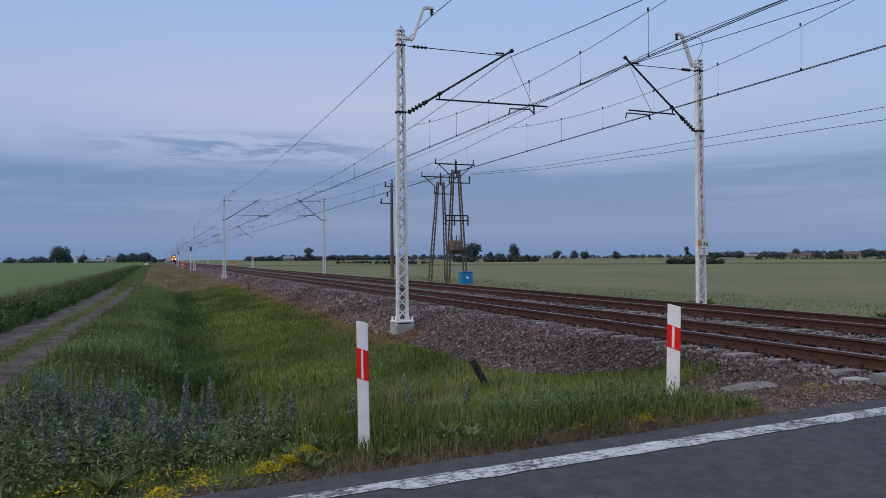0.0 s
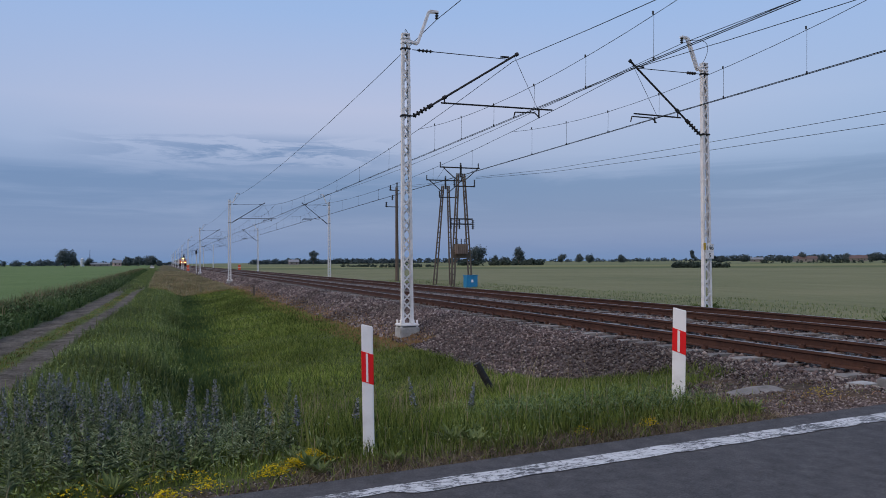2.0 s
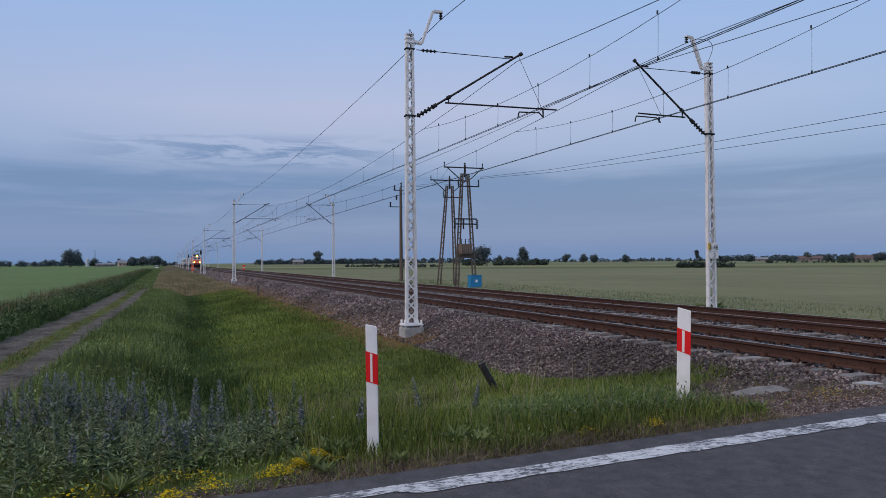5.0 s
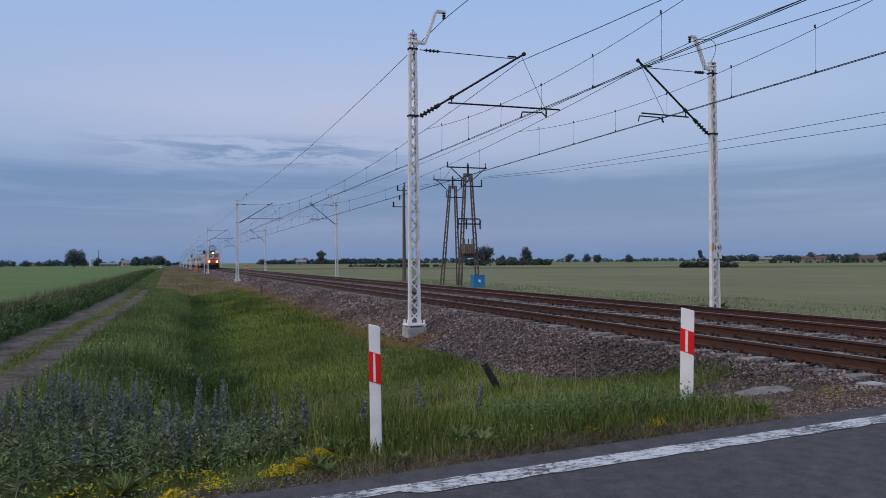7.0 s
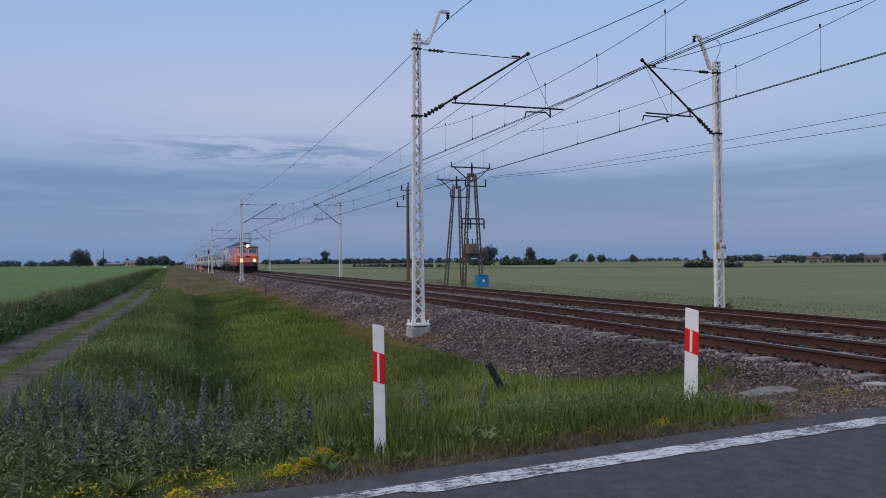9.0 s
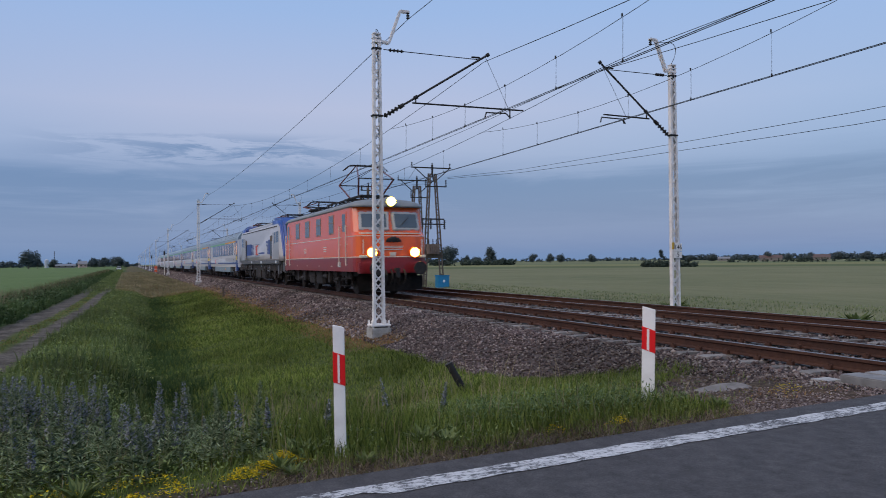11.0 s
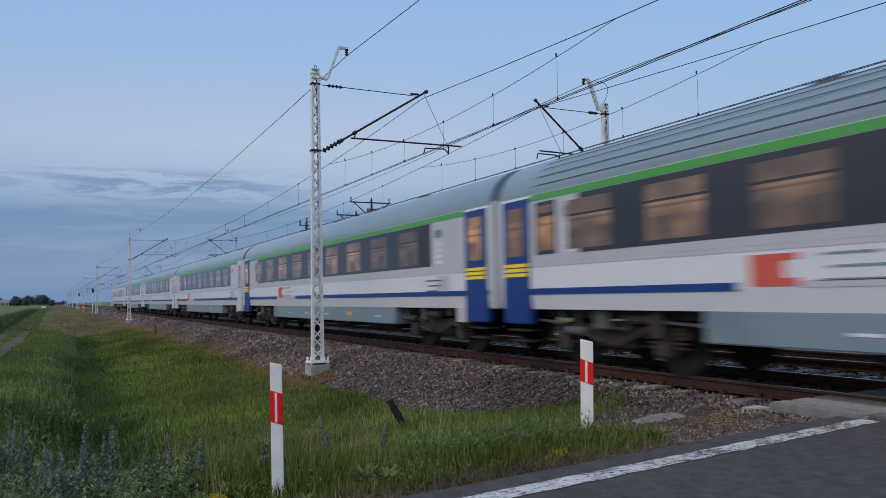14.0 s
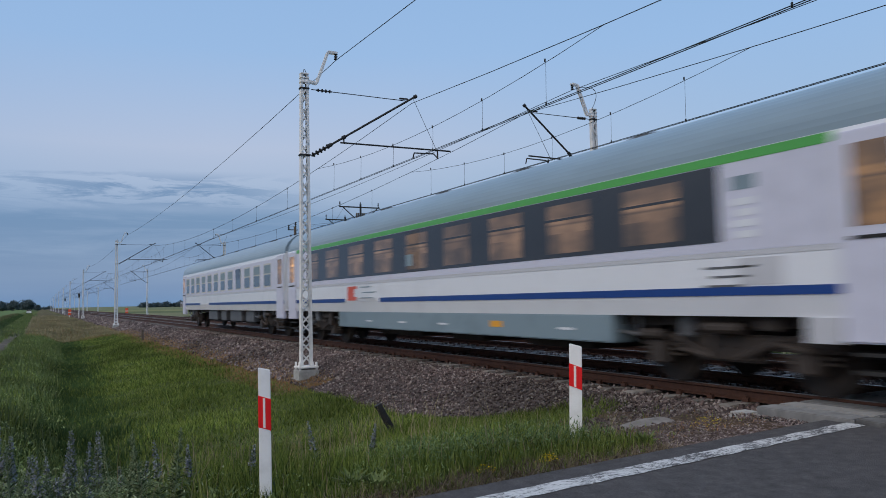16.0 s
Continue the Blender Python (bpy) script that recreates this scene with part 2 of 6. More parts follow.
def ground_material():
    m = bpy.data.materials.new("fields_and_verges")
    m.use_nodes = True
    n = Nodes(m.node_tree)
    vec = n.add("ShaderNodeTexCoord").outputs["Object"]
    s = n.add("ShaderNodeSeparateXYZ", {0: vec})
    x, y = s.outputs[0], s.outputs[1]
    fine, mid, big = n.noise(9, 6, 0.65, vec), n.noise(1.2, 5, 0.6, vec), n.noise(0.05, 4, 0.5, vec)
    grass = n.ramp(n.math("ADD", n.math("MULTIPLY", fine, 0.5), n.math("MULTIPLY", mid, 0.5)),
                   [(0.3, (0.035, 0.045, 0.014)), (0.5, (0.075, 0.095, 0.026)), (0.7, (0.13, 0.14, 0.05))])
    rows = n.noise(0.9, 4, 0.7, n.add("ShaderNodeMapping", {0: vec, 3: (1.0, 0.12, 1.0)}).outputs[0])
    crop = n.ramp(n.math("ADD", n.math("MULTIPLY", rows, 0.4), n.math("ADD", n.math("MULTIPLY", fine, 0.25), n.math("MULTIPLY", big, 0.35))),
                  [(0.3, (0.105, 0.115, 0.055)), (0.5, (0.165, 0.165, 0.085)), (0.72, (0.23, 0.212, 0.12))])
    leftcrop = n.ramp(n.math("ADD", n.math("MULTIPLY", big, 0.5), n.math("MULTIPLY", rows, 0.5)), [(0.3, (0.09, 0.135, 0.045)), (0.7, (0.13, 0.18, 0.065))])
    dirt = n.ramp(n.math("ADD", n.math("MULTIPLY", mid, 0.55), n.math("MULTIPLY", fine, 0.45)), [(0.36, (0.036, 0.031, 0.024)), (0.47, (0.088, 0.075, 0.06)), (0.62, (0.165, 0.14, 0.118))])
    wav = n.math("MULTIPLY", n.math("SUBTRACT", n.noise(0.7, 3, 0.5, vec), 0.5), 0.9)
    lane = n.ramp(n.math("DIVIDE", y, 330.0), [(v / 330.0, (k,) * 3) for v, k in zip(SKEW_Y, SKEW_X)])
    fade = n.math("DIVIDE", n.math("SUBTRACT", 5.2, x), 3.4, True)
    xw = n.math("SUBTRACT", n.math("ADD", x, wav), n.math("MULTIPLY", lane, fade))
    xl = n.math("ADD", n.math("MULTIPLY", wav, -0.6), xw)

    def rng_mask(v, a, b, soft):
        up_ = n.math("DIVIDE", n.math("SUBTRACT", v, a), soft, True)
        dn = n.math("DIVIDE", n.math("SUBTRACT", b, v), soft, True)
        return n.math("MULTIPLY", up_, dn)
    col = n.mix(n.math("GREATER_THAN", xw, 17.5), grass, crop)
    strip = n.math('ADD', n.math('MULTIPLY', x, 0.62), n.math('MULTIPLY', y, 0.78))
    bands = n.ramp(n.math('DIVIDE', strip, 700.0), [(0.0, (1, 1, 1)), (0.262, (1, 1, 1)), (0.264, (0.62, 0.72, 0.6)), (0.34, (0.62, 0.72, 0.6)), (0.342, (1.15, 1.12, 0.95)), (0.46, (1.15, 1.12, 0.95)), (0.463, (0.8, 0.9, 0.8)), (0.7, (0.9, 0.95, 0.95))])
    col = n.mix(1.0, col, bands, "MULTIPLY")
    col = n.mix(n.math("LESS_THAN", xw, -6.9), col, leftcrop)
    ruts = n.math("MAXIMUM", rng_mask(xl, -4.55, -3.5, 0.2), rng_mask(xl, -3.15, -2.3, 0.2))
    col = n.mix(n.math("MULTIPLY", ruts, n.math("MULTIPLY", n.math("GREATER_THAN", y, 5.5), n.math("SUBTRACT", 1.0, n.math("DIVIDE", n.math("SUBTRACT", y, 55.0), 40.0, True)))), col, dirt)
    brown = n.ramp(mid, [(0.35, (0.11, 0.07, 0.038)), (0.65, (0.21, 0.125, 0.07))])
    foot = n.math("MULTIPLY", rng_mask(xw, 4.7, 6.8, 0.5), n.math("GREATER_THAN", y, 17))
    col = n.mix(n.math("MULTIPLY", foot, n.ramp(fine, [(0.35, (0, 0, 0)), (0.6, (0.9, 0.9, 0.9))])), col, brown)
    shoulder = n.math('DIVIDE', n.math('SUBTRACT', n.math('ADD', 4.85, n.math('MULTIPLY', x, 0.2)), n.math('ADD', y, n.math('MULTIPLY', wav, 0.7))), 0.3, True)
    soil = n.ramp(fine, [(0.3, (0.035, 0.025, 0.018)), (0.5, (0.08, 0.06, 0.043)), (0.7, (0.14, 0.108, 0.08))])
    col = n.mix(shoulder, col, soil)
    umber = n.ramp(fine, [(0.35, (0.04, 0.027, 0.017)), (0.65, (0.11, 0.07, 0.042))])
    bare = n.math("MULTIPLY", rng_mask(n.math("ADD", x, wav), 4.95, 8.0, 0.4), n.math("DIVIDE", n.math("SUBTRACT", n.math("ADD", 8.0, n.math("MULTIPLY", wav, 0.5)), y), 0.4, True))
    col = n.mix(bare, col, n.mix(n.ramp(mid, [(0.4, (0, 0, 0)), (0.6, (1, 1, 1))]), soil, umber))
    brow = n.math("MULTIPLY", rng_mask(xw, -1.6, 5.0, 0.8), n.math("DIVIDE", n.math("SUBTRACT", y, 62.0), 9.0, True))
    col = n.mix(n.math("MULTIPLY", brow, 0.85), col, n.ramp(fine, [(0.3, (0.07, 0.055, 0.028)), (0.7, (0.15, 0.115, 0.06))]))
    bump_ = n.add("ShaderNodeBump", {"Strength": 0.6, "Distance": 0.06, "Height": n.noise(14, 5, 0.7, vec)}).outputs[0]
    b = n.add("ShaderNodeBsdfPrincipled", {"Base Color": col, "Roughness": 0.95, "Specular IOR Level": 0.1, "Normal": bump_})
    n.add("ShaderNodeOutputMaterial", {0: b.outputs[0]})
    return m


xs = np.concatenate([[-4000, -1500, -500, -200, -100, -60, -40, -28], np.arange(-20, 22.1, 0.4), [26, 32, 45, 70, 110, 200, 500, 1500, 4000]])
ys = np.concatenate([[-1500, -400, -100, -40, -15], np.arange(-5, 40, 0.4), np.arange(40, 120, 2.5), [125, 140, 160, 200, 260, 340, 450, 700, 1200, 2200, 4500]])
ground = grid_sheet("ground", xs, ys, ground_z, ground_material())
tagged(ground, "flat green farmland with a grassy ditch and rutted dirt lane", "ground", kind="structure")

# ---- road ----
def road():
    bm = bmesh.new()
    cuts = [-60, -20, -8, -4, 0, 3, 5, 7.26]
    a = [(x, -3.4 + 0.083 * x) for x in cuts]
    b = [(x, road_edge(x) + 0.05 * math.sin(3.1 * x)) for x in cuts]
    lo = [bm.verts.new((x, y, ROAD_Z)) for x, y in a]
    hi = [bm.verts.new((x, y, ROAD_Z)) for x, y in b]
    fs = [bm.faces.new((lo[i], lo[i + 1], hi[i + 1], hi[i])) for i in range(len(cuts) - 1)]
    r = bmesh.ops.extrude_face_region(bm, geom=fs)
    for v in r["geom"]:
        if isinstance(v, bmesh.types.BMVert):
            v.co.z -= 0.2
    return tagged(part("road", bm, M_asphalt), "dark worn asphalt country road at a level crossing", "road", kind="structure")


road()

# ---- railway ----
RAIL = [(-0.035, 0), (0.035, 0), (0.036, -0.035), (0.009, -0.05), (0.009, -0.135), (0.07, -0.15), (0.07, -0.165),
        (-0.07, -0.165), (-0.07, -0.15), (-0.009, -0.135), (-0.009, -0.05), (-0.036, -0.035)]
SPACE = 0.6


def sleeper_mesh():
    bm = bmesh.new()
    a = [(-1.3, -0.2), (-1.22, -0.185), (-0.45, -0.2), (0.45, -0.2), (1.22, -0.185), (1.3, -0.2)]
    for (x0, z0), (x1, z1) in zip(a, a[1:]):
        vs = box(bm, x0, x1, -0.13, 0.13, -0.38, 0)
        for v in vs:
            if v.co.z > -0.2:
                v.co.z = z0 if abs(v.co.x - x0) < 1e-4 else z1
                v.co.y *= 0.8
    return mesh_of(bm, "sleeper", M_sleeper)


def clip_mesh():
    bm = bmesh.new()
    for s in (-1, 1):
        box(bm, s * 0.09 - 0.025, s * 0.09 + 0.025, -0.05, 0.05, -0.185, -0.135)
        bar(bm, (s * 0.075, -0.045, -0.13), (s * 0.075, 0.045, -0.13), 0.014, 6)
        bar(bm, (s * 0.1, 0, -0.15), (s * 0.1, 0, -0.105), 0.016, 6)
    return mesh_of(bm, "rail_clip", M_rust)


def rail_way(axis, label):
    track = thing("railway_track", label, "railway track", pose(axis, 0, 0), group="parallel railway tracks", kind="structure")
    for s in (-0.75, 0.75):
        bm = bmesh.new()
        sweep(bm, [(x + s, z) for x, z in RAIL], -60, 900)
        rail = part("rail", bm, M_rust, track, "rusty brown steel rail")
        bm = bmesh.new()
        box(bm, s - 0.027, s + 0.027, -60, 900, -0.004, 0.004)
        part("running_surface", bm, M_railtop, rail, "worn shiny rail head")
    return track


SLEEPER, CLIP = sleeper_mesh(), clip_mesh()
near_track = rail_way(T1, "rusty rails on grey concrete sleepers in ballast")
far_track = rail_way(T2, "rusty rails on concrete sleepers behind the first track")


def ballast_bed():
    bm = bmesh.new()
    outline = [(5.6, -1.3), (5.75, -0.80), (6.1, -0.74), (7.35, -0.24), (7.75, -0.225), (14.55, -0.225), (15.0, -0.26), (16.0, -0.6), (16.2, -1.2)]
    sweep(bm, outline, 5.9, 1200)
    return tagged(part("ballast", bm, M_ballast), "bed of crushed dark grey stone under the tracks", "ballast", kind="structure")


ballast_bed()

# ---- overhead line masts ----
def lattice(bm, w0, w1, d, z0, z1, n, r):
    """Zigzag lacing between the two channels of a mast."""
    for side in (-1, 1):
        for i in range(n):
            a, b = i / n, (i + 1) / n
            wa, wb = (w0 + (w1 - w0) * a) / 2, (w0 + (w1 - w0) * b) / 2
            s = side if i % 2 else -side
            beam(bm, (-s * wa, side * d, z0 + (z1 - z0) * a), (s * wb, side * d, z0 + (z1 - z0) * b), 0.012, r)


def insulator(bm, p, q, r, n=4):
    p, q = Vector(p), Vector(q)
    bar(bm, p, q, r * 0.45, 8)
    for i in range(n):
        c = p.lerp(q, (i + 0.5) / n)
        d = (q - p).normalized() * 0.012
        bar(bm, c - d, c + d, r, 10)


def mast(label, foot, top, s, tip, low, arm, steady):
    """s: the side on which its track lies (+1: greater x). Heights over the rail tops."""
    t = thing("overhead_line_mast", label, "catenary mast", group="overhead line masts")
    bm = bmesh.new()
    box(bm, -0.27, 0.27, -0.27, 0.27, foot - 0.6, foot + 0.27, bevel=0.02)
    part("footing", bm, M_concrete, t, "concrete footing block")
    bm = bmesh.new()
    box(bm, -0.27, 0.27, -0.24, 0.24, foot + 0.31, foot + 0.36, bevel=0.01)
    for x in (-0.22, 0.22):
        for y in (-0.19, 0.19):
            bar(bm, (x, y, foot + 0.25), (x, y, foot + 0.46), 0.03, 8)
    part("base_plate", bm, M_white, t)
    z0 = foot + 0.35
    for k in (-1, 1):
        bm = bmesh.new()
        box(bm, k * 0.14 - 0.05, k * 0.14 + 0.05, -0.09, 0.09, z0, z0 + 0.13, bevel=0.02)
        part("foot_gusset", bm, M_white, t)
    for k in (-1, 1):
        bm = bmesh.new()
        shape = [(0.026, -0.066), (0.026, 0.066), (-0.04, 0.066), (-0.04, 0.054), (0.014, 0.054), (0.014, -0.054), (-0.04, -0.054), (-0.04, -0.066)]
        loft(bm, [[(k * (c + x), y, z) for x, y in shape] for c, z in ((0.14, z0), (0.14, z0 + 0.1), (0.08, top))])
        part("channel_post", bm, M_white, t)
    bm = bmesh.new()
    lattice(bm, 0.26, 0.14, 0.066, z0 + 0.1, top - 0.1, 30, 0.042)
    tagged(part("lacing", bm, M_white, t), kind="stuff")
    bm = bmesh.new()
    box(bm, -0.11, 0.11, -0.09, 0.09, top - 0.03, top + 0.01, bevel=0.008)
    for z in (top - 0.12, top - 0.24):
        box(bm, -0.12, 0.12, -0.085, 0.085, z - 0.02, z + 0.02, bevel=0.006)
    part("mast_cap", bm, M_white, t)
    bm = bmesh.new()
    box(bm, -0.13, 0.13, -0.085, 0.085, tip[1] - 0.145, tip[1] - 0.095, bevel=0.01)
    part("upper_clamp", bm, M_dark, t, "dark steel clamp")
    bm = bmesh.new()
    box(bm, -0.15, 0.15, -0.09, 0.09, low - 0.025, low + 0.025, bevel=0.01)
    part("lower_clamp", bm, M_dark, t, "dark steel clamp")
    a0, a1, a2 = [(s * x, z) for x, z in arm]
    bm = bmesh.new()
    for y in (-0.05, 0.05):
        beam(bm, (0, y, a0[1] + 0.05), (a0[0], y, a0[1]), 0.03, 0.06)
        beam(bm, (a0[0], y, a0[1]), (a1[0], y, a1[1]), 0.03, 0.06)
        beam(bm, (a1[0], y, a1[1]), (a2[0], y, a2[1]), 0.03, 0.06)
    for i in range(5):
        f, g = i / 5, (i + 1) / 5
        beam(bm, (a0[0] + (a1[0] - a0[0]) * f, -0.05 if i % 2 else 0.05, a0[1] + (a1[1] - a0[1]) * f),
             (a0[0] + (a1[0] - a0[0]) * g, 0.05 if i % 2 else -0.05, a0[1] + (a1[1] - a0[1]) * g), 0.02, 0.02)
    part("top_arm", bm, M_white, t, "bent pale steel bracket at the mast top")
    bm = bmesh.new()
    insulator(bm, (a2[0] - s * 0.03, 0, a2[1]), (a2[0] - s * 0.03, 0, a2[1] - 0.2), 0.05, 3)
    part("arm_insulator", bm, M_dark, t)
    bm = bmesh.new()
    lead = [(s * 0.02, top), (-s * 0.02, top + 0.34), (s * 0.16, top - 0.12)] if s > 0 else [(s * 0.5, arm[1][1] - 0.05), (0.62, arm[1][1] + 0.22), (0.0, top)]
    curve_ = []
    for i in range(11):
        u = i / 10
        x, z = [(1 - u) ** 2 * lead[0][j] + 2 * u * (1 - u) * lead[1][j] + u * u * lead[2][j] for j in (0, 1)]
        curve_.append(Vector((x, 0.06, z)))
    for p, q in zip(curve_, curve_[1:]):
        bar(bm, p, q, 0.009, 5)
    part("earth_lead", bm, M_wire, t)
    # cantilever
    L, P = Vector((s * 0.2, 0, low)), Vector((s * tip[0], 0, tip[1]))
    d = (P - L).normalized()
    bm = bmesh.new()
    bar(bm, L + d * 0.6, P + d * 0.12, 0.03, 10)
    for f in (0.62, 1.1):
        bar(bm, L + d * (f - 0.05), L + d * (f + 0.05), 0.055, 10)
    bar(bm, P + d * 0.05, P + d * 0.13, 0.055, 8)
    part("cantilever_tube", bm, M_dark, t, "black slanting cantilever tube")
    bm = bmesh.new()
    insulator(bm, L, L + d * 0.6, 0.07, 5)
    part("tube_insulator", bm, M_dark, t)
    bm = bmesh.new()
    W = Vector((s * 0.2, 0, tip[1] - 0.12))
    j = P - d * 0.22
    bar(bm, W, j, 0.012, 6)
    bar(bm, j + Vector((-s * 0.25, 0, 0.05)), j + Vector((0, 0, 0.06)), 0.028, 8)
    bar(bm, j + Vector((0, 0, 0.06)), j, 0.028, 8)
    part("tie_rod", bm, M_dark, t)
    bm = bmesh.new()
    insulator(bm, W.lerp(j, 0.05), W.lerp(j, 0.2), 0.05, 4)
    part("tie_insulator", bm, M_dark, t)
    s0, s1, drop, reg, cw = [(s * x, z) for x, z in steady]
    bm = bmesh.new()
    bar(bm, (s0[0], 0, s0[1]), (s1[0], 0, s1[1]), 0.024, 8)
    u = (s0[0] + s * 0.1)
    bar(bm, (u, 0, s0[1]), (u, 0, low + (tip[1] - low) * (abs(u) - 0.2) / (tip[0] - 0.2)), 0.02, 6)
    bar(bm, (drop[0], 0, drop[1]), (drop[0], 0, reg[1]), 0.024, 8)
    part("steady_arm", bm, M_dark, t)
    bm = bmesh.new()
    k = s * (0.15 if reg[0] * s > cw[0] * s else -0.15)
    bar(bm, (reg[0], 0, reg[1]), (reg[0] - k, 0, reg[1] + 0.14), 0.02, 6)
    bar(bm, (reg[0] - k, 0, reg[1] + 0.14), (cw[0] + k * 0.3, 0, cw[1] + 0.17), 0.02, 6)
    bar(bm, (cw[0] + k * 0.3, 0, cw[1] + 0.17), (cw[0], 0, cw[1]), 0.02, 6)
    part("registration_arm", bm, M_dark, t)
    bm = bmesh.new()
    bar(bm, P - Vector((0, 0, 0.02)), (s * steady[3][0] - s * 0.05, 0, steady[2][1]), 0.007, 5)
    part("stay_wire", bm, M_wire, t)
    return t


MA_Y = [19.04, 75.3, 136.7, 200.0, 262.0, 325.0, 388.0, 451.0, 514.0, 577.0]
MB_Y = [18.85, 75.2, 136.0, 198.0, 260.0, 323.0, 386.0, 449.0, 512.0, 575.0]
mast_a = mast("white lattice steel mast with a cantilever over the track", -0.74, 7.5, 1, (3.3, 7.21), 5.26,
              [(0.35, 7.27), (0.69, 8.2), (0.95, 8.2)], [(1.03, 5.69), (4.52, 5.72), (4.08, 5.71), (4.1, 5.46), (3.26, 5.41)])
mast_a.matrix_basis = pose(6.2, MA_Y[0], 0)
for y in MA_Y[1:]:
    copy_thing(mast_a, pose(6.2, y, 0))
mast_b = mast("white lattice steel mast bearing a small distance plate", -0.98, 7.53, -1, (2.7, 7.3), 5.26,
              [(0.25, 7.31), (0.63, 8.27), (0.87, 8.29)], [(0.93, 5.74), (2.66, 5.76), (1.9, 5.7), (1.84, 5.52), (2.78, 5.5)])
mast_b.matrix_basis = pose(16.1, MB_Y[0], 0)
for y in MB_Y[1:]:
    copy_thing(mast_b, pose(16.1, y, 0))

# ---- overhead wires ----
def strand(name, label, pts, r):
    bm = bmesh.new()
    for p, q in zip(pts, pts[1:]):
        bar(bm, p, q, r, 5)
    return tagged(part(name, bm, M_wire), label, "overhead wire", group="overhead wires")


def messenger_z(u, z, sag):
    return z - 4 * sag * u * (1 - u)


def overhead(x, ys, z_top, label):
    stops = [ys[0] - 58] + ys
    for dx in (-0.02, 0.05):
        strand("contact_wire", "grooved contact wire of the " + label, [(x + dx, y, 5.4) for y in (stops[0], stops[1], stops[5], stops[-1])], 0.009)
    pts, drops = [], []
    for a, b in zip(stops, stops[1:]):
        n = 14 if a < 150 else 6
        for i in range(n):
            u = i / n
            pts.append((x + 0.03, a + (b - a) * u, messenger_z(u, z_top, 1.06)))
        if a < 330:
            span = b - a
            for i in range(7):
                u = (12.4 + i * (span - 24.8) / 6) / span
                drops.append((a + span * u, messenger_z(u, z_top, 1.06)))
            stitch = []
            for i in range(-6, 7):
                d_ = 8.4 * i / 6
                stitch.append((x + 0.03, b + d_, 6.05 + (messenger_z(8.4 / span, z_top, 1.06) - 6.05) * (i / 6) ** 2))
                if i in (-5, -3, -1, 1, 3, 5):
                    drops.append((b + d_ * 0.93, stitch[-1][2]))
            strand("stitch_wire", "auxiliary stitch wire under the carrying wire of the " + label, stitch, 0.007)
    pts.append((x + 0.03, stops[-1], z_top))
    strand("messenger_wire", "sagging carrying wire of the " + label, pts, 0.0095)
    for y, z in drops:
        bm = bmesh.new()
        bar(bm, (x + 0.01, y, 5.4), (x + 0.03, y, z), 0.005, 4)
        for zz in (5.42, z):
            bar(bm, (x + 0.01, y, zz - 0.035), (x + 0.01, y, zz + 0.035), 0.02, 5)
        tagged(part("dropper", bm, M_wire), "thin dropper wire with clamps", "dropper", group="droppers")


overhead(9.42, MA_Y, 7.04, "near track")
overhead(13.36, MB_Y, 7.12, "far track")


def feeder(x, ys, z, label):
    stops = [ys[0] - 58] + ys
    pts = []
    for a, b in zip(stops, stops[1:]):
        for i in range(8):
            pts.append((x, a + (b - a) * i / 8, messenger_z(i / 8, z, 0.45)))
    strand("feeder_wire", label, pts, 0.01)


feeder(7.12, MA_Y, 8.0, "earth wire over the bracket tips, near side")
feeder(15.25, MB_Y, 8.08, "earth wire over the bracket tips, field side")

# ---- marker posts ----
def marker_post(x, y, z, h, turn, lean, label, w_, d_):
    t = thing("delineator_post", label, "road post", pose(x, y, z, 0, lean, turn), group="roadside marker posts")
    bm = bmesh.new()
    box(bm, -w_, w_, -d_, d_, -0.25, h, bevel=0.005)
    for v in bm.verts:
        if v.co.z > h - 0.05:
            v.co.z -= (v.co.x + w_) * 0.25
    part("post_body", bm, M_post, t, "white plastic post body")
    bm = bmesh.new()
    a, b = h - 0.42, h - 0.19
    box(bm, -w_ - 0.002, w_ + 0.002, -d_ - 0.003, d_ + 0.003, a, b, bevel=0.005)
    for v in bm.verts:
        v.co.z -= (v.co.x + w_) * 0.34
    part("red_band", bm, M_red, t, "slanted red band")
    bm = bmesh.new()
    box(bm, -0.28 * w_, 0.1 * w_, -d_ - 0.006, -d_ - 0.001, a + 0.012, b - 0.012)
    for v in bm.verts:
        v.co.z -= (v.co.x + w_) * 0.34
    part("reflector", bm, M_tape, t, "pale reflective strip")
    return t


marker_post(1.41, 5.25, -0.1, 0.94, -14, -0.6, "white roadside post with a red band among weeds", 0.042, 0.02)
marker_post(4.68, 5.9, -0.1, 0.93, -38, 1.5, "broad white roadside post with a red band near the tracks", 0.062, 0.024)

# ---- distance plate on the nearest field-side mast ----
def text_mesh(body, size, m, mat, name, parent):
    cu = bpy.data.curves.new(name, "FONT")
    cu.body, cu.size, cu.align_x, cu.align_y, cu.extrude = body, size, "CENTER", "CENTER", 0.002
    tmp = bpy.data.objects.new(name, cu)
    scene.collection.objects.link(tmp)
    bpy.context.view_layer.update()
    me = bpy.data.meshes.new_from_object(tmp.evaluated_get(bpy.context.evaluated_depsgraph_get()))
    bpy.data.objects.remove(tmp)
    me.materials.clear()
    me.materials.append(mat)
    return put(name, me, parent, m)


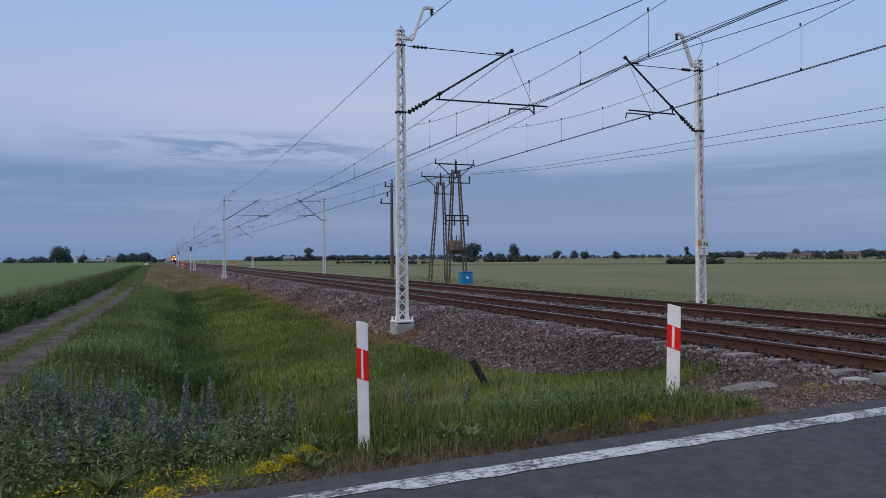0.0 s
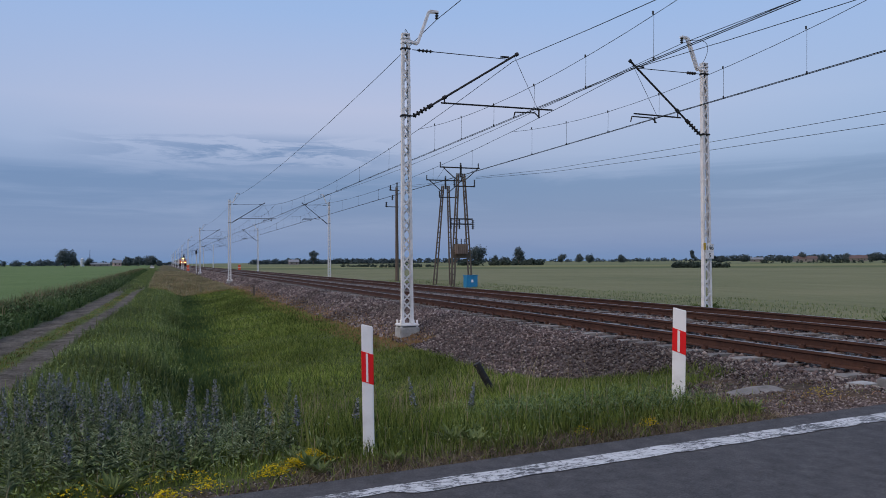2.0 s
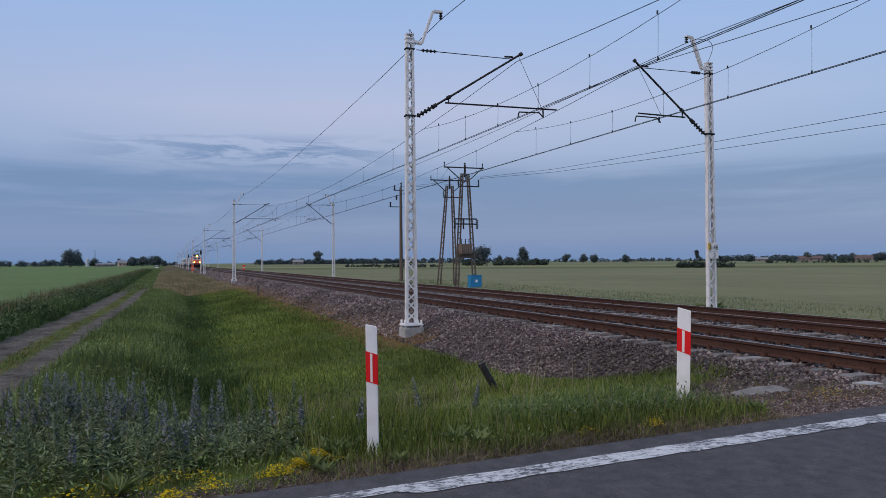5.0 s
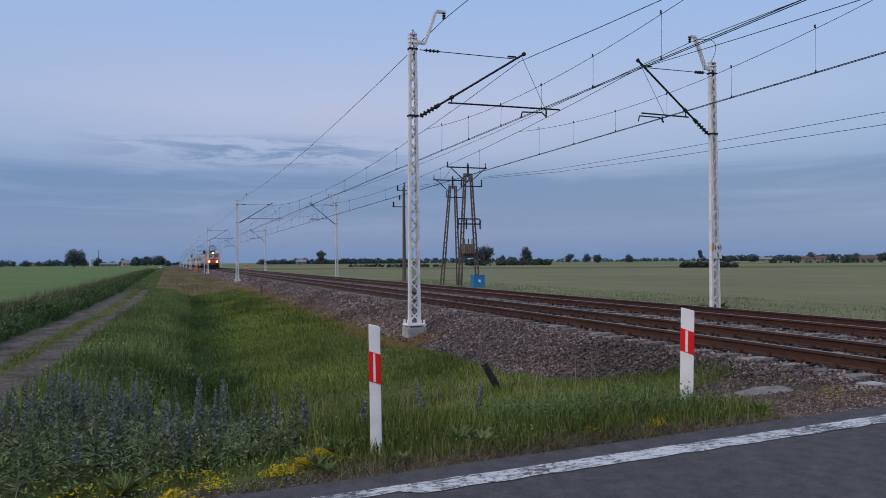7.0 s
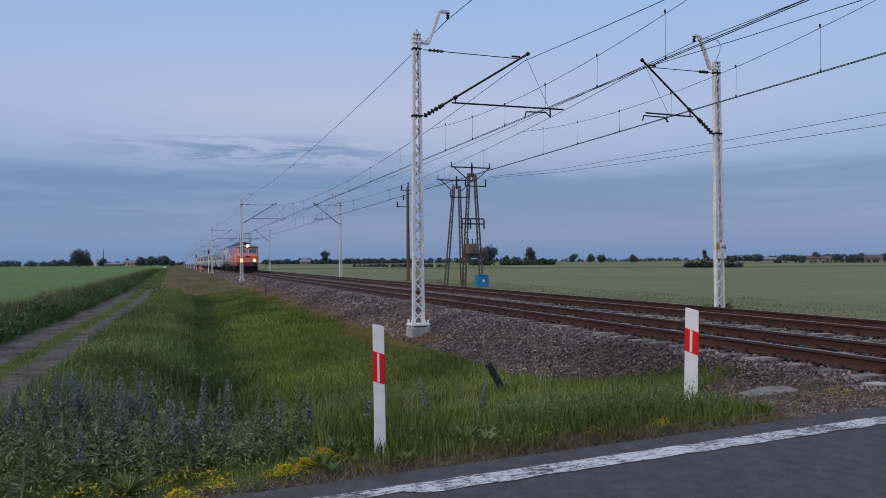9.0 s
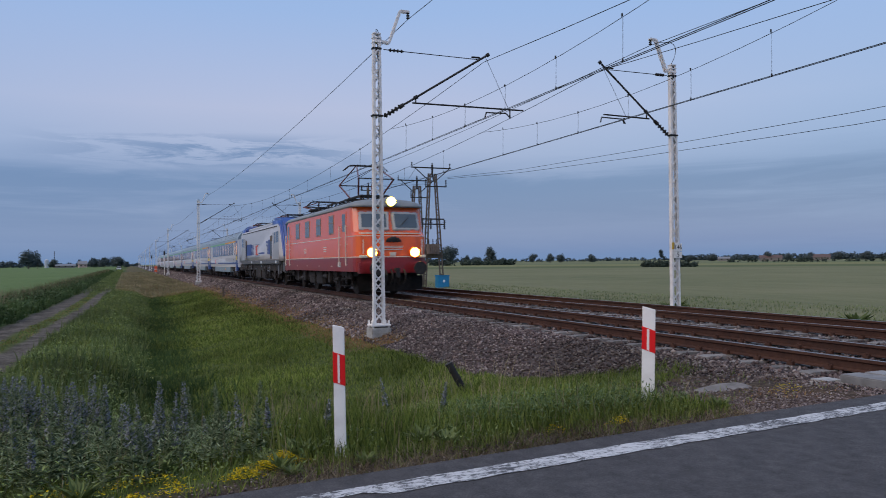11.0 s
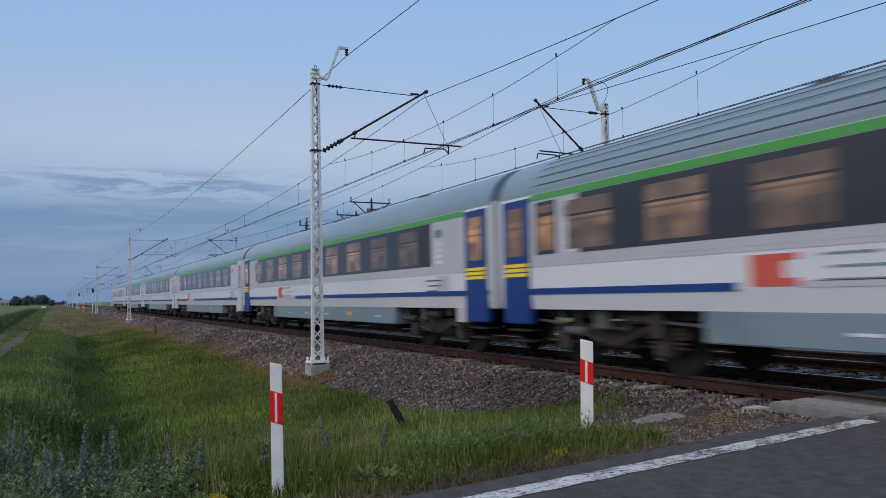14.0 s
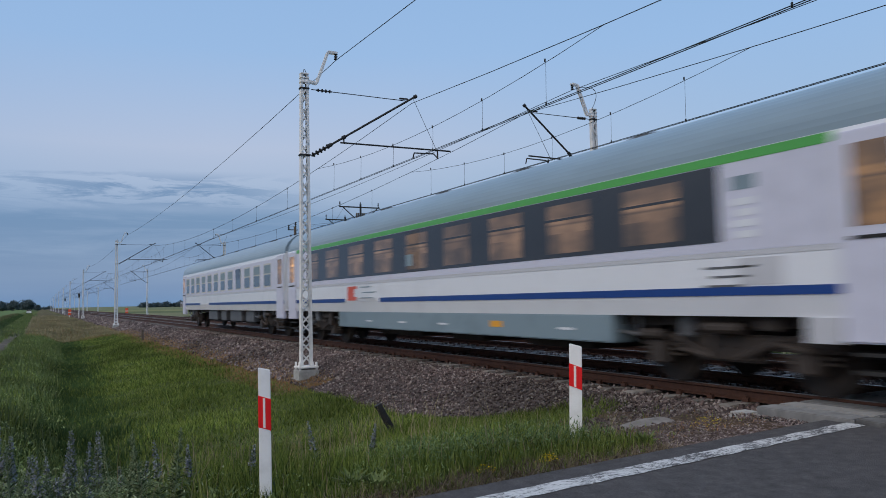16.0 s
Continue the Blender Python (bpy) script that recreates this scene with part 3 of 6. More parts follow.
def distance_plate():
    for (z, h, txt) in ((1.66, 0.24, "146"), (1.42, 0.2, "5")):
        bm = bmesh.new()
        box(bm, -0.13, 0.19, -0.125, -0.115, z - h / 2, z + h / 2, bevel=0.004)
        pl = part("distance_plate", bm, M_post, mast_b, "small white enamel plate with black figures")
        text_mesh(txt, 0.2, pose(0.035, -0.127, z, 90, 0, 0), M_dark, "figures", pl)
    bm = bmesh.new()
    box(bm, -0.2, -0.1, -0.125, -0.11, 1.6, 1.82, bevel=0.004)
    part("yellow_tag", bm, plain("yellow_tag_paint", (0.6, 0.38, 0.04)), mast_b, "faded yellow tag")


distance_plate()

# ---- crossing ----
M_deck = material("worn_deck_concrete", [(0.075, 0.072, 0.07), (0.17, 0.165, 0.16), (0.27, 0.26, 0.25)], 5, 0.85, 0.35, random=0.45)


def crossing():
    t = thing("crossing_deck", "pale concrete slabs between the rails at the road", "level crossing", kind="structure")
    strips = [(7.34, 7.66), (7.73, 8.04), (8.11, 8.42), (8.64, 9.26), (9.3, 9.92), (10.12, 10.62), (10.64, 11.14), (11.16, 11.66), (11.68, 12.18),
              (12.38, 13.02), (13.04, 13.68), (13.86, 14.4), (14.42, 15.0)]
    i = 0
    for a, b in strips:
        bm = bmesh.new()
        box(bm, 0, b - a, 0, 1.17, -0.18, 0, bevel=0.012)
        me = mesh_of(bm, "slab", M_deck)
        for k in range(8):
            y = 4.74 - 1.2 * k
            put("slab", me, t, pose(a, y, -0.02 + 0.006 * math.sin(i * 2.3), 0, 0, 0))
            i += 1
    bm = bmesh.new()
    box(bm, 7.08, 7.4, 5.86, 6.12, -0.3, -0.08, bevel=0.03)
    part("edge_block", bm, M_concrete, t, "chipped concrete edge block")
    bm = bmesh.new()
    beam(bm, (7.29, 5.9, -0.15), (7.29, -4, -0.15), 0.04, 0.05)
    part("edge_angle", bm, M_dark, t, "dark steel edge angle")


crossing()


def line_material():
    m = bpy.data.materials.new("worn_road_paint")
    m.use_nodes = True
    n = Nodes(m.node_tree)
    vec = n.add("ShaderNodeTexCoord").outputs["Object"]
    streak = n.add("ShaderNodeMapping", {0: vec, 2: (0, 0, radians(-20)), 3: (14.0, 34.0, 1.0)}).outputs[0]
    wear = n.math("ADD", n.math("MULTIPLY", n.noise(1.0, 5, 0.7, streak, 0.8), 0.55), n.math("ADD", n.math("MULTIPLY", n.noise(70, 5, 0.75, vec), 0.2), n.math("MULTIPLY", n.noise(2.2, 3, 0.6, vec), 0.25)))
    col = n.ramp(wear, [(0.468, (0.07, 0.067, 0.068)), (0.49, (0.32, 0.315, 0.31)), (0.54, (0.54, 0.53, 0.52))])
    b = n.add("ShaderNodeBsdfPrincipled", {"Base Color": col, "Roughness": 0.8})
    n.add("ShaderNodeOutputMaterial", {0: b.outputs[0]})
    return m


def road_line():
    bm = bmesh.new()
    lo, hi = [], []
    for i in range(60):
        x = -1.0 + i * 0.14
        half = 0.1 if x > 1.25 else 0.06
        c = 4.055 + 0.083 * x + (0.0 if x > 1.25 else 0.04)
        j = 0.008 * math.sin(i * 1.7) + 0.006 * math.sin(i * 4.1)
        lo.append(bm.verts.new((x, c - half + j, ROAD_Z + 0.005)))
        hi.append(bm.verts.new((x, c + half + j * 0.6, ROAD_Z + 0.005)))
    for i in range(59):
        bm.faces.new((lo[i], lo[i + 1], hi[i + 1], hi[i]))
    return tagged(part("road_marking", bm, line_material()), "worn white edge line on the asphalt", "road marking", kind="structure")


road_line()


def loose_slab():
    bm = bmesh.new()
    ring = [(0.36 * math.cos(a_ * 0.698) * (1 + 0.12 * math.sin(a_ * 2.3)), 0.24 * math.sin(a_ * 0.698) * (1 + 0.15 * math.sin(a_ * 1.7))) for a_ in range(9)]
    loft(bm, [[(x * k, y * k, z + 0.02 * math.sin(5 * x)) for x, y in ring] for k, z in ((0.95, -0.12), (1.0, 0.0), (0.96, 0.06), (0.8, 0.085))])
    s = part("concrete_slab", bm, M_sleeper)
    s.matrix_basis = pose(6.12, 6.42, -0.24, 2, -2, -20)
    tagged(s, "loose broken concrete slab lying at the ballast edge", "slab")


loose_slab()


def pipe_stub():
    t = thing("marker_stub", "short leaning black plastic pipe in the grass", "pipe", pose(4.55, 9.95, -0.62, -8, -28, 0))
    bm = bmesh.new()
    bar(bm, (0, 0, -0.2), (0, 0, 0.46), 0.052, 16)
    part("pipe", bm, M_dark, t)
    bm = bmesh.new()
    for z in (0.18, 0.33, 0.44):
        bar(bm, (0, 0, z), (0, 0, z + 0.025), 0.058, 16)
    part("collar", bm, M_dark, t)


pipe_stub()


def stake(x, y):
    z = float(ground_z(np.array(x), np.array(y)))
    bm = bmesh.new()
    box(bm, x - 0.06, x + 0.06, y - 0.05, y + 0.05, z - 0.2, z + 0.6, bevel=0.01)
    bar(bm, (x, y, z + 0.6), (x, y, z + 0.68), 0.09, 8)
    tagged(part("marker_stake", bm, M_wood), "short dark stake beside the ballast", "stake")


stake(5.5, 48.6)


def orange_sign(x, y):
    t = thing("warning_board", "orange trackside warning board on a post", "sign", pose(x, y, -0.7), group="orange boards")
    bm = bmesh.new()
    box(bm, -0.28, 0.28, -0.02, 0.02, 0.4, 1.6, bevel=0.01)
    part("board", bm, plain("orange_board", (0.75, 0.1, 0.03), 0.5), t)
    bm = bmesh.new()
    box(bm, -0.28, 0.28, -0.03, -0.021, 0.92, 1.04)
    part("board_stripe", bm, M_post, t)
    bm = bmesh.new()
    bar(bm, (0, 0.06, -0.3), (0, 0.06, 1.7), 0.04, 8)
    part("sign_post", bm, M_white, t)


orange_sign(15.9, 168)
orange_sign(5.2, 168)


def signal(x, y):
    t = thing("railway_signal", "tall thin colour-light signal post with a black head", "railway signal", pose(x, y, -0.7), group="signals")
    bm = bmesh.new()
    bar(bm, (0, 0, -0.3), (0, 0, 4.2), 0.07, 8)
    part("post", bm, M_white, t)
    bm = bmesh.new()
    box(bm, -0.17, 0.17, -0.1, 0.1, 3.7, 4.5, bevel=0.05)
    part("signal_head", bm, M_dark, t)


signal(6.0, 232)
signal(6.15, 150)

# ---- distribution line beyond the tracks ----
def ladder_leg(bm, p, q, w_, n):
    p, q = Vector(p), Vector(q)
    for s in (-1, 1):
        o = Vector((s * w_ / 2, 0, 0))
        beam(bm, p + o, q + o * 0.55, 0.075, 0.11)
    for i in range(1, n):
        c = p.lerp(q, i / n)
        k = (1 - 0.45 * i / n) * w_ / 2
        beam(bm, c + Vector((-k, 0, 0)), c + Vector((k, 0, 0)), 0.06, 0.08)


def a_pylon(x, y, label, top, lean, transformer):
    t = thing("transformer_pole" if transformer else "distribution_pole", label, "utility pole", pose(x, y, -0.7), group="utility poles")
    for s in (-1, 1):
        bm = bmesh.new()
        ladder_leg(bm, (s * 0.78 - lean, 0, -0.4), (s * 0.24, 0, top), 0.28, 20)
        part("leg", bm, M_wood, t, "weathered brown ladder-like leg")
    bm = bmesh.new()
    beam(bm, (-1.75, 0, top + 0.45), (1.6, 0, top + 0.45), 0.09, 0.09)
    for s in (-1, 1):
        beam(bm, (s * 0.25, 0, top - 0.6), (s * 1.45, 0, top + 0.42), 0.06, 0.06)
    beam(bm, (0, 0, top - 0.3), (0, 0, top + 0.7), 0.12, 0.12)
    part("cross_arm", bm, M_dark, t)
    for px in (-1.7, 0.0, 1.5):
        bm = bmesh.new()
        insulator(bm, (px, 0, top + 0.48), (px, 0, top + 0.85), 0.07, 3)
        part("insulator", bm, M_dark, t)
    bm = bmesh.new()
    beam(bm, (-0.6, 0, top - 1.0), (1.2, 0, top - 1.0), 0.08, 0.08)
    part("lower_arm", bm, M_dark, t)
    for px in (-0.55, 1.15):
        bm = bmesh.new()
        insulator(bm, (px, 0, top - 0.95), (px, 0, top - 0.45), 0.09, 3)
        part("insulator", bm, M_dark, t)
    if transformer:
        bm = bmesh.new()
        for z in (4.9, 5.3):
            beam(bm, (-0.95, 0, z), (0.95, 0, z), 0.08, 0.1)
        part("fuse_frame", bm, M_dark, t)
        for px in (-0.9, -0.2, 0.95):
            bm = bmesh.new()
            insulator(bm, (px, -0.1, 5.25), (px, -0.1, 4.5), 0.12, 5)
            part("fuse_insulator", bm, M_dark, t)
        bm = bmesh.new()
        box(bm, -0.55, 0.45, -0.35, 0.35, 2.55, 3.35, bevel=0.05)
        for i in range(6):
            box(bm, -0.5 + 0.16 * i, -0.45 + 0.16 * i, -0.42, -0.35, 2.6, 3.25)
        part("transformer_tank", bm, material("drab_tank", [(0.14, 0.1, 0.08), (0.22, 0.17, 0.14)], 6, 0.7), t, "drab ribbed transformer tank")
        for px in (-0.35, 0.0, 0.3):
            bm = bmesh.new()
            insulator(bm, (px, 0, 3.35), (px, 0, 3.75), 0.07, 3)
            part("bushing", bm, M_dark, t)
        bm = bmesh.new()
        beam(bm, (-0.7, 0, 2.5), (0.65, 0, 2.5), 0.12, 0.5)
        beam(bm, (-0.75, 0, 1.7), (0.0, 0, 2.45), 0.07, 0.07)
        part("bracket", bm, M_wood, t)
    return t


a_pylon(21.8, 53.2, "brown lattice transformer pole with insulators and a tank", 8.85, 0.0, True)
a_pylon(22.75, 59.0, "leaning brown A-shaped ladder pole with a cross arm", 8.5, 0.3, False)


def wood_pole(x, y):
    t = thing("utility_pole", "dark single wooden pole with insulators on brackets", "utility pole", pose(x, y, -0.7), group="utility poles")
    bm = bmesh.new()
    bar(bm, (0, 0, -0.5), (0, 0, 9.6), 0.2, 12, 0.13)
    part("pole", bm, M_wood, t)
    bm = bmesh.new()
    beam(bm, (-0.75, 0, 9.3), (0.3, 0, 9.3), 0.08, 0.08)
    beam(bm, (-1.2, 0, 7.6), (0.2, 0, 7.6), 0.08, 0.08)
    part("cross_arm", bm, M_dark, t)
    for px, z in ((-0.65, 9.3), (0.05, 9.6), (-1.1, 7.6), (-0.45, 8.3)):
        bm = bmesh.new()
        insulator(bm, (px, 0, z), (px, 0, z + 0.5), 0.13, 3)
        part("insulator", bm, M_dark, t)


wood_pole(22.4, 72.0)
for zs in ((7.9, 7.35, 6.9, 6.5, 6.25, 6.3), (7.8, 7.15, 6.55, 6.05, 5.75, 5.8)):
    pts = [(24.0 - (0.9 if y > 50 else 0.0), y, z) for y, z in zip((53.2, 43.0, 31.0, 18.5, 2.0, -22.0), zs)]
    strand("distribution_wire", "thin distant power line wire over the field", pts, 0.011)
for dx in (-1.0, 0.9):
    strand("distribution_wire", "thin wire between the utility poles", [(22.4 + dx * 0.5, 72.0, 8.9), (22.75 + dx, 59.0, 8.0), (21.8 + dx * 1.4, 53.2, 8.5)], 0.011)


def cabinet(name, label, x, y, z, sx, sy, sz, mat, badge):
    t = thing(name, label, "cabinet", pose(x, y, z))
    bm = bmesh.new()
    box(bm, -sx / 2, sx / 2, -sy / 2, sy / 2, -0.4, sz, bevel=0.015)
    part("body", bm, mat, t)
    bm = bmesh.new()
    box(bm, -sx / 2 - 0.04, sx / 2 + 0.04, -sy / 2 - 0.04, sy / 2 + 0.04, sz, sz + 0.05, bevel=0.015)
    part("lid", bm, mat, t)
    bm = bmesh.new()
    box(bm, -sx / 2 + 0.04, -0.01, -sy / 2 - 0.012, -sy / 2 + 0.02, 0.05, sz - 0.05, bevel=0.006)
    part("door", bm, mat, t)
    bm = bmesh.new()
    box(bm, 0.01, sx / 2 - 0.04, -sy / 2 - 0.012, -sy / 2 + 0.02, 0.05, sz - 0.05, bevel=0.006)
    part("door", bm, mat, t)
    if badge:
        bm = bmesh.new()
        box(bm, -0.08, 0.08, -sy / 2 - 0.02, -sy / 2 - 0.01, 0.42, 0.62)
        part("badge", bm, M_post, t, "small white badge")


cabinet("switch_cabinet", "bright blue metal switch cabinet below the transformer pole", 22.0, 51.9, -0.72, 0.88, 0.7, 0.92, M_blue, True)
cabinet("relay_cabinet", "pale grey trackside relay cabinet beyond the tracks", 17.75, 11.45, -0.5, 0.95, 0.6, 1.1, M_white, False)

# ---- distance: trees, hedges, farms ----
def afar(px_angle, dist):
    """A point at a bearing (degrees clockwise from the tracks) and a distance."""
    a = radians(px_angle)
    return dist * math.sin(a), dist * math.cos(a)


def leaf_cloud(name, centres, radii, n, size, mat):
    """Many small leaf clumps filling uneven lobes."""
    c = np.asarray(centres)[rng.integers(0, len(centres), n)]
    r = np.asarray(radii)[rng.integers(0, len(radii), n)] if np.ndim(radii) == 1 else radii
    d = rng.normal(size=(n, 3))
    d /= np.linalg.norm(d, axis=1)[:, None]
    p = c + d * (rng.random((n, 1)) ** 0.4) * np.asarray(r).reshape(-1, 1)
    u = rng.normal(size=(n, 3))
    u /= np.linalg.norm(u, axis=1)[:, None]
    v = np.cross(u, d)
    s = size * (0.5 + rng.random((n, 1)))
    V = np.stack([p - u * s, p + v * s * 0.8, p + u * s, p - v * s * 0.8], 1).reshape(-1, 3)
    F = np.arange(4 * n).reshape(-1, 4)
    return raw(name, V, F, mat)


# far crowns: distance haze is painted into the pale blue-grey leaf colour
M_hazedtree = island("hazed_tree_leaves", [(0.075, 0.098, 0.102), (0.1, 0.13, 0.135), (0.125, 0.155, 0.16)], 0.9, 0.1, 0.15)


def tree(bearing, dist, width, height, label, seed):
    r = random.Random(seed)
    x, y = afar(bearing, dist)
    t = thing("tree", label, "tree", pose(x, y, -0.8), group="field trees")
    bm = bmesh.new()
    bar(bm, (0, 0, -0.5), (0.1, 0, height * 0.45), width * 0.035, 8, width * 0.02)
    lobes, rad = [], []
    for i in range(9):
        a, k = r.random() * 6.28, r.random()
        top = (math.cos(a) * width * 0.33 * k, math.sin(a) * width * 0.33 * k, height * (0.38 + 0.42 * r.random()))
        bar(bm, (0.05, 0, height * (0.2 + 0.15 * r.random())), top, width * 0.015, 6, width * 0.006)
        lobes.append(top)
        rad.append(width * (0.21 + 0.12 * r.random()))
    lobes.append((0, 0, height * 0.82))
    rad.append(width * 0.24)
    part("trunk", bm, M_wood, t)
    c = leaf_cloud("crown", lobes, rad, 2600, width * 0.038, M_hazedtree)
    c.parent = t


TREES = [(-6.3, 520, 12, 10.4), (-5.75, 540, 8, 7.0), (-4.8, 700, 9, 6.2), (-3.2, 760, 6, 7.5), (-2.3, 700, 12, 6.2), (-1.6, 690, 12, 7.2), (-0.8, 690, 13, 7.2), (-0.15, 650, 7, 3.4), (10.9, 560, 8, 11.5),
         (23.6, 520, 15, 12), (24.9, 560, 6, 6.5), (26.7, 560, 10.5, 12.5), (30.0, 560, 7, 7), (31.3, 540, 7, 6.5), (32.2, 600, 9, 6), (34.4, 620, 9, 5.5), (39.5, 600, 6, 10),
         (41.6, 640, 8, 3.6), (43.2, 640, 10, 4.2), (45.3, 640, 8, 4), (46.8, 600, 8, 6.5), (48.1, 640, 9, 4.8), (49.6, 640, 10, 4.6), (51.3, 620, 9, 5.4), (53.0, 620, 10, 5), (55.5, 620, 10, 5.2)]
for i, (a, d, w_, h_) in enumerate(TREES):
    tree(a, d, w_, h_, "dark round-headed tree standing far across the fields", 11 + i)


def wood_belt(label, spans, mat):
    """Far belts of low woodland and hedges: bearing from, to, distance, height, clumps."""
    cs, rs = [], []
    for a0, a1, d, h_, n in spans:
        for i in range(n):
            x, y = afar(a0 + (a1 - a0) * rng.random(), d * (1 + 0.05 * rng.random()))
            k = h_ * (0.55 + 0.5 * rng.random() + 0.25 * math.sin(i * 0.37))
            cs += [(x, y, -0.7 + k * 0.35), (x + k * 0.2, y, -0.7 + k * 0.72)]
            rs += [k * 0.5, k * 0.4]
    cs, rs = np.array(cs), np.array(rs)
    n = len(cs) * 26
    idx = np.repeat(np.arange(len(cs)), 26)
    d_ = rng.normal(size=(n, 3))
    d_ /= np.linalg.norm(d_, axis=1)[:, None]
    p = cs[idx] + d_ * rs[idx][:, None] * np.array([1.6, 1.6, 1.0]) * rng.random((n, 1)) ** 0.4
    p[:, 2] = np.maximum(p[:, 2], -0.8)
    u = rng.normal(size=(n, 3))
    u /= np.linalg.norm(u, axis=1)[:, None]
    v = np.cross(u, d_)
    s = rs[idx][:, None] * (0.25 + 0.3 * rng.random((n, 1)))
    V = np.stack([p - u * s, p + v * s, p + u * s, p - v * s], 1).reshape(-1, 3)
    tagged(raw("woodland_belt", V, np.arange(4 * n).reshape(-1, 4), mat), label, "woodland", kind="stuff")


M_hedge = island("dark_hedge_leaves", [(0.035, 0.05, 0.04), (0.05, 0.068, 0.055), (0.068, 0.088, 0.072)], 0.9, 0.1)
# belts on the horizon: bluish tint is haze put into the leaf colour
M_haze = island("hazed_belt_leaves", [(0.055, 0.078, 0.085), (0.07, 0.095, 0.105), (0.09, 0.115, 0.125)], 0.9, 0.1)
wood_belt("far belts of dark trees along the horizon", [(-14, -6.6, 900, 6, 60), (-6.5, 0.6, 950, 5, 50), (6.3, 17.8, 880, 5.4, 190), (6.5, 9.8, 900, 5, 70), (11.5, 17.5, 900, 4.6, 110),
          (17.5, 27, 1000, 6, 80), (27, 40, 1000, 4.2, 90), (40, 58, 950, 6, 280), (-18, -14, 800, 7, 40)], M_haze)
wood_belt("low dark hedges between the fields", [(38.3, 42.0, 190, 1.3, 60), (15.5, 20.5, 260, 1.1, 44), (22.0, 28.5, 330, 2.4, 60), (44, 58, 380, 1.8, 60), (13.0, 15.5, 300, 1.2, 30)], M_hedge)


def farm(bearing, dist, w_, d_, h_, wall, roof, label):
    x, y = afar(bearing, dist)
    t = thing("farm_building", label, "building", pose(x, y, -0.8, 0, 0, -bearing + 8), group="farm buildings")
    bm = bmesh.new()
    box(bm, -w_ / 2, w_ / 2, -d_ / 2, d_ / 2, -0.5, h_ * 0.55)
    part("wall", bm, wall, t)
    bm = bmesh.new()
    sweep(bm, [(-d_ / 2 - 0.4, h_ * 0.55), (0, h_), (d_ / 2 + 0.4, h_ * 0.55)], -w_ / 2 - 0.4, w_ / 2 + 0.4)
    for v in bm.verts:
        v.co = Vector((v.co.y, v.co.x, v.co.z))
    part("roof", bm, roof, t)
    for i in range(max(2, int(w_ / 4))):
        bm = bmesh.new()
        px = -w_ / 2 + (i + 0.5) * w_ / max(2, int(w_ / 4))
        box(bm, px - 0.5, px + 0.5, -d_ / 2 - 0.03, -d_ / 2 + 0.05, h_ * 0.2, h_ * 0.42)
        part("window", bm, M_dark, t)


M_wallpale = plain("pale_render", (0.2, 0.18, 0.165), 0.8)
M_roofred = plain("red_roof_tiles", (0.12, 0.075, 0.065), 0.8)
M_roofgrey = plain("grey_roof_sheets", (0.2, 0.2, 0.21), 0.7)
farm(47.0, 600, 15, 8, 4.2, M_wallpale, M_roofred, "long low farmhouse with a red roof among trees")
farm(50.2, 640, 12, 8, 4.6, M_wallpale, M_roofred, "farmhouse with a red tiled roof among trees")
farm(43.9, 680, 9, 7, 3.6, M_wallpale, M_roofgrey, "grey-roofed barn among trees")
farm(-4.1, 700, 15, 9, 3.2, M_wallpale, M_roofgrey, "long pale farm shed on the horizon")
farm(-3.0, 720, 6.5, 6, 5.6, plain("pinkish_render", (0.5, 0.36, 0.32), 0.8), M_roofgrey, "pinkish house at the end of the fields")
farm(9.4, 720, 9, 8, 5.0, M_wallpale, M_roofgrey, "small white house before a wood")


def tower(bearing, dist):
    x, y = afar(bearing, dist)
    t = thing("silo", "pale grain silo beside a thin mast", "silo", pose(x, y, -0.8))
    bm = bmesh.new()
    bar(bm, (0, 0, 0), (0, 0, 6.6), 1.7, 16)
    bar(bm, (0, 0, 6.6), (0, 0, 7.6), 1.7, 16, 0.4)
    part("tank", bm, plain("silo_metal", (0.45, 0.47, 0.5), 0.5), t)
    bm = bmesh.new()
    bar(bm, (6, 0, 0), (6, 0, 15), 0.4, 6, 0.2)
    part("mast", bm, M_dark, t)


tower(-5.2, 740)


def far_car(x, y):
    t = thing("car", "small white car standing far down the lane", "car", pose(x, y, -0.86))
    bm = bmesh.new()
    box(bm, -0.88, 0.88, -2.0, 2.0, 0.28, 0.85, bevel=0.12)
    part("body", bm, M_post, t)
    bm = bmesh.new()
    for v in box(bm, -0.78, 0.78, -1.0, 1.5, 0.84, 1.45, bevel=0.08):
        if v.co.z > 1.2:
            v.co.x *= 0.86
            v.co.y = 0.2 + (v.co.y - 0.2) * 0.75
    part("cabin", bm, M_post, t)
    bm = bmesh.new()
    for v in box(bm, -0.66, 0.66, -1.06, -0.85, 0.95, 1.36):
        v.co.y += 0.3 * (v.co.z - 0.95)
    part("windscreen", bm, M_dark, t, "dark windscreen")
    for s in (-1, 1):
        bm = bmesh.new()
        bar(bm, (s * 0.62, -1.98, 0.64), (s * 0.62, -2.03, 0.64), 0.11, 10)
        part("headlight", bm, M_tape, t)
        for k in (-1.3, 1.3):
            bm = bmesh.new()
            bar(bm, (s * 0.72, k, 0.31), (s * 0.9, k, 0.31), 0.31, 16)
            part("wheel", bm, M_dark, t)


far_car(-3.9, 330)

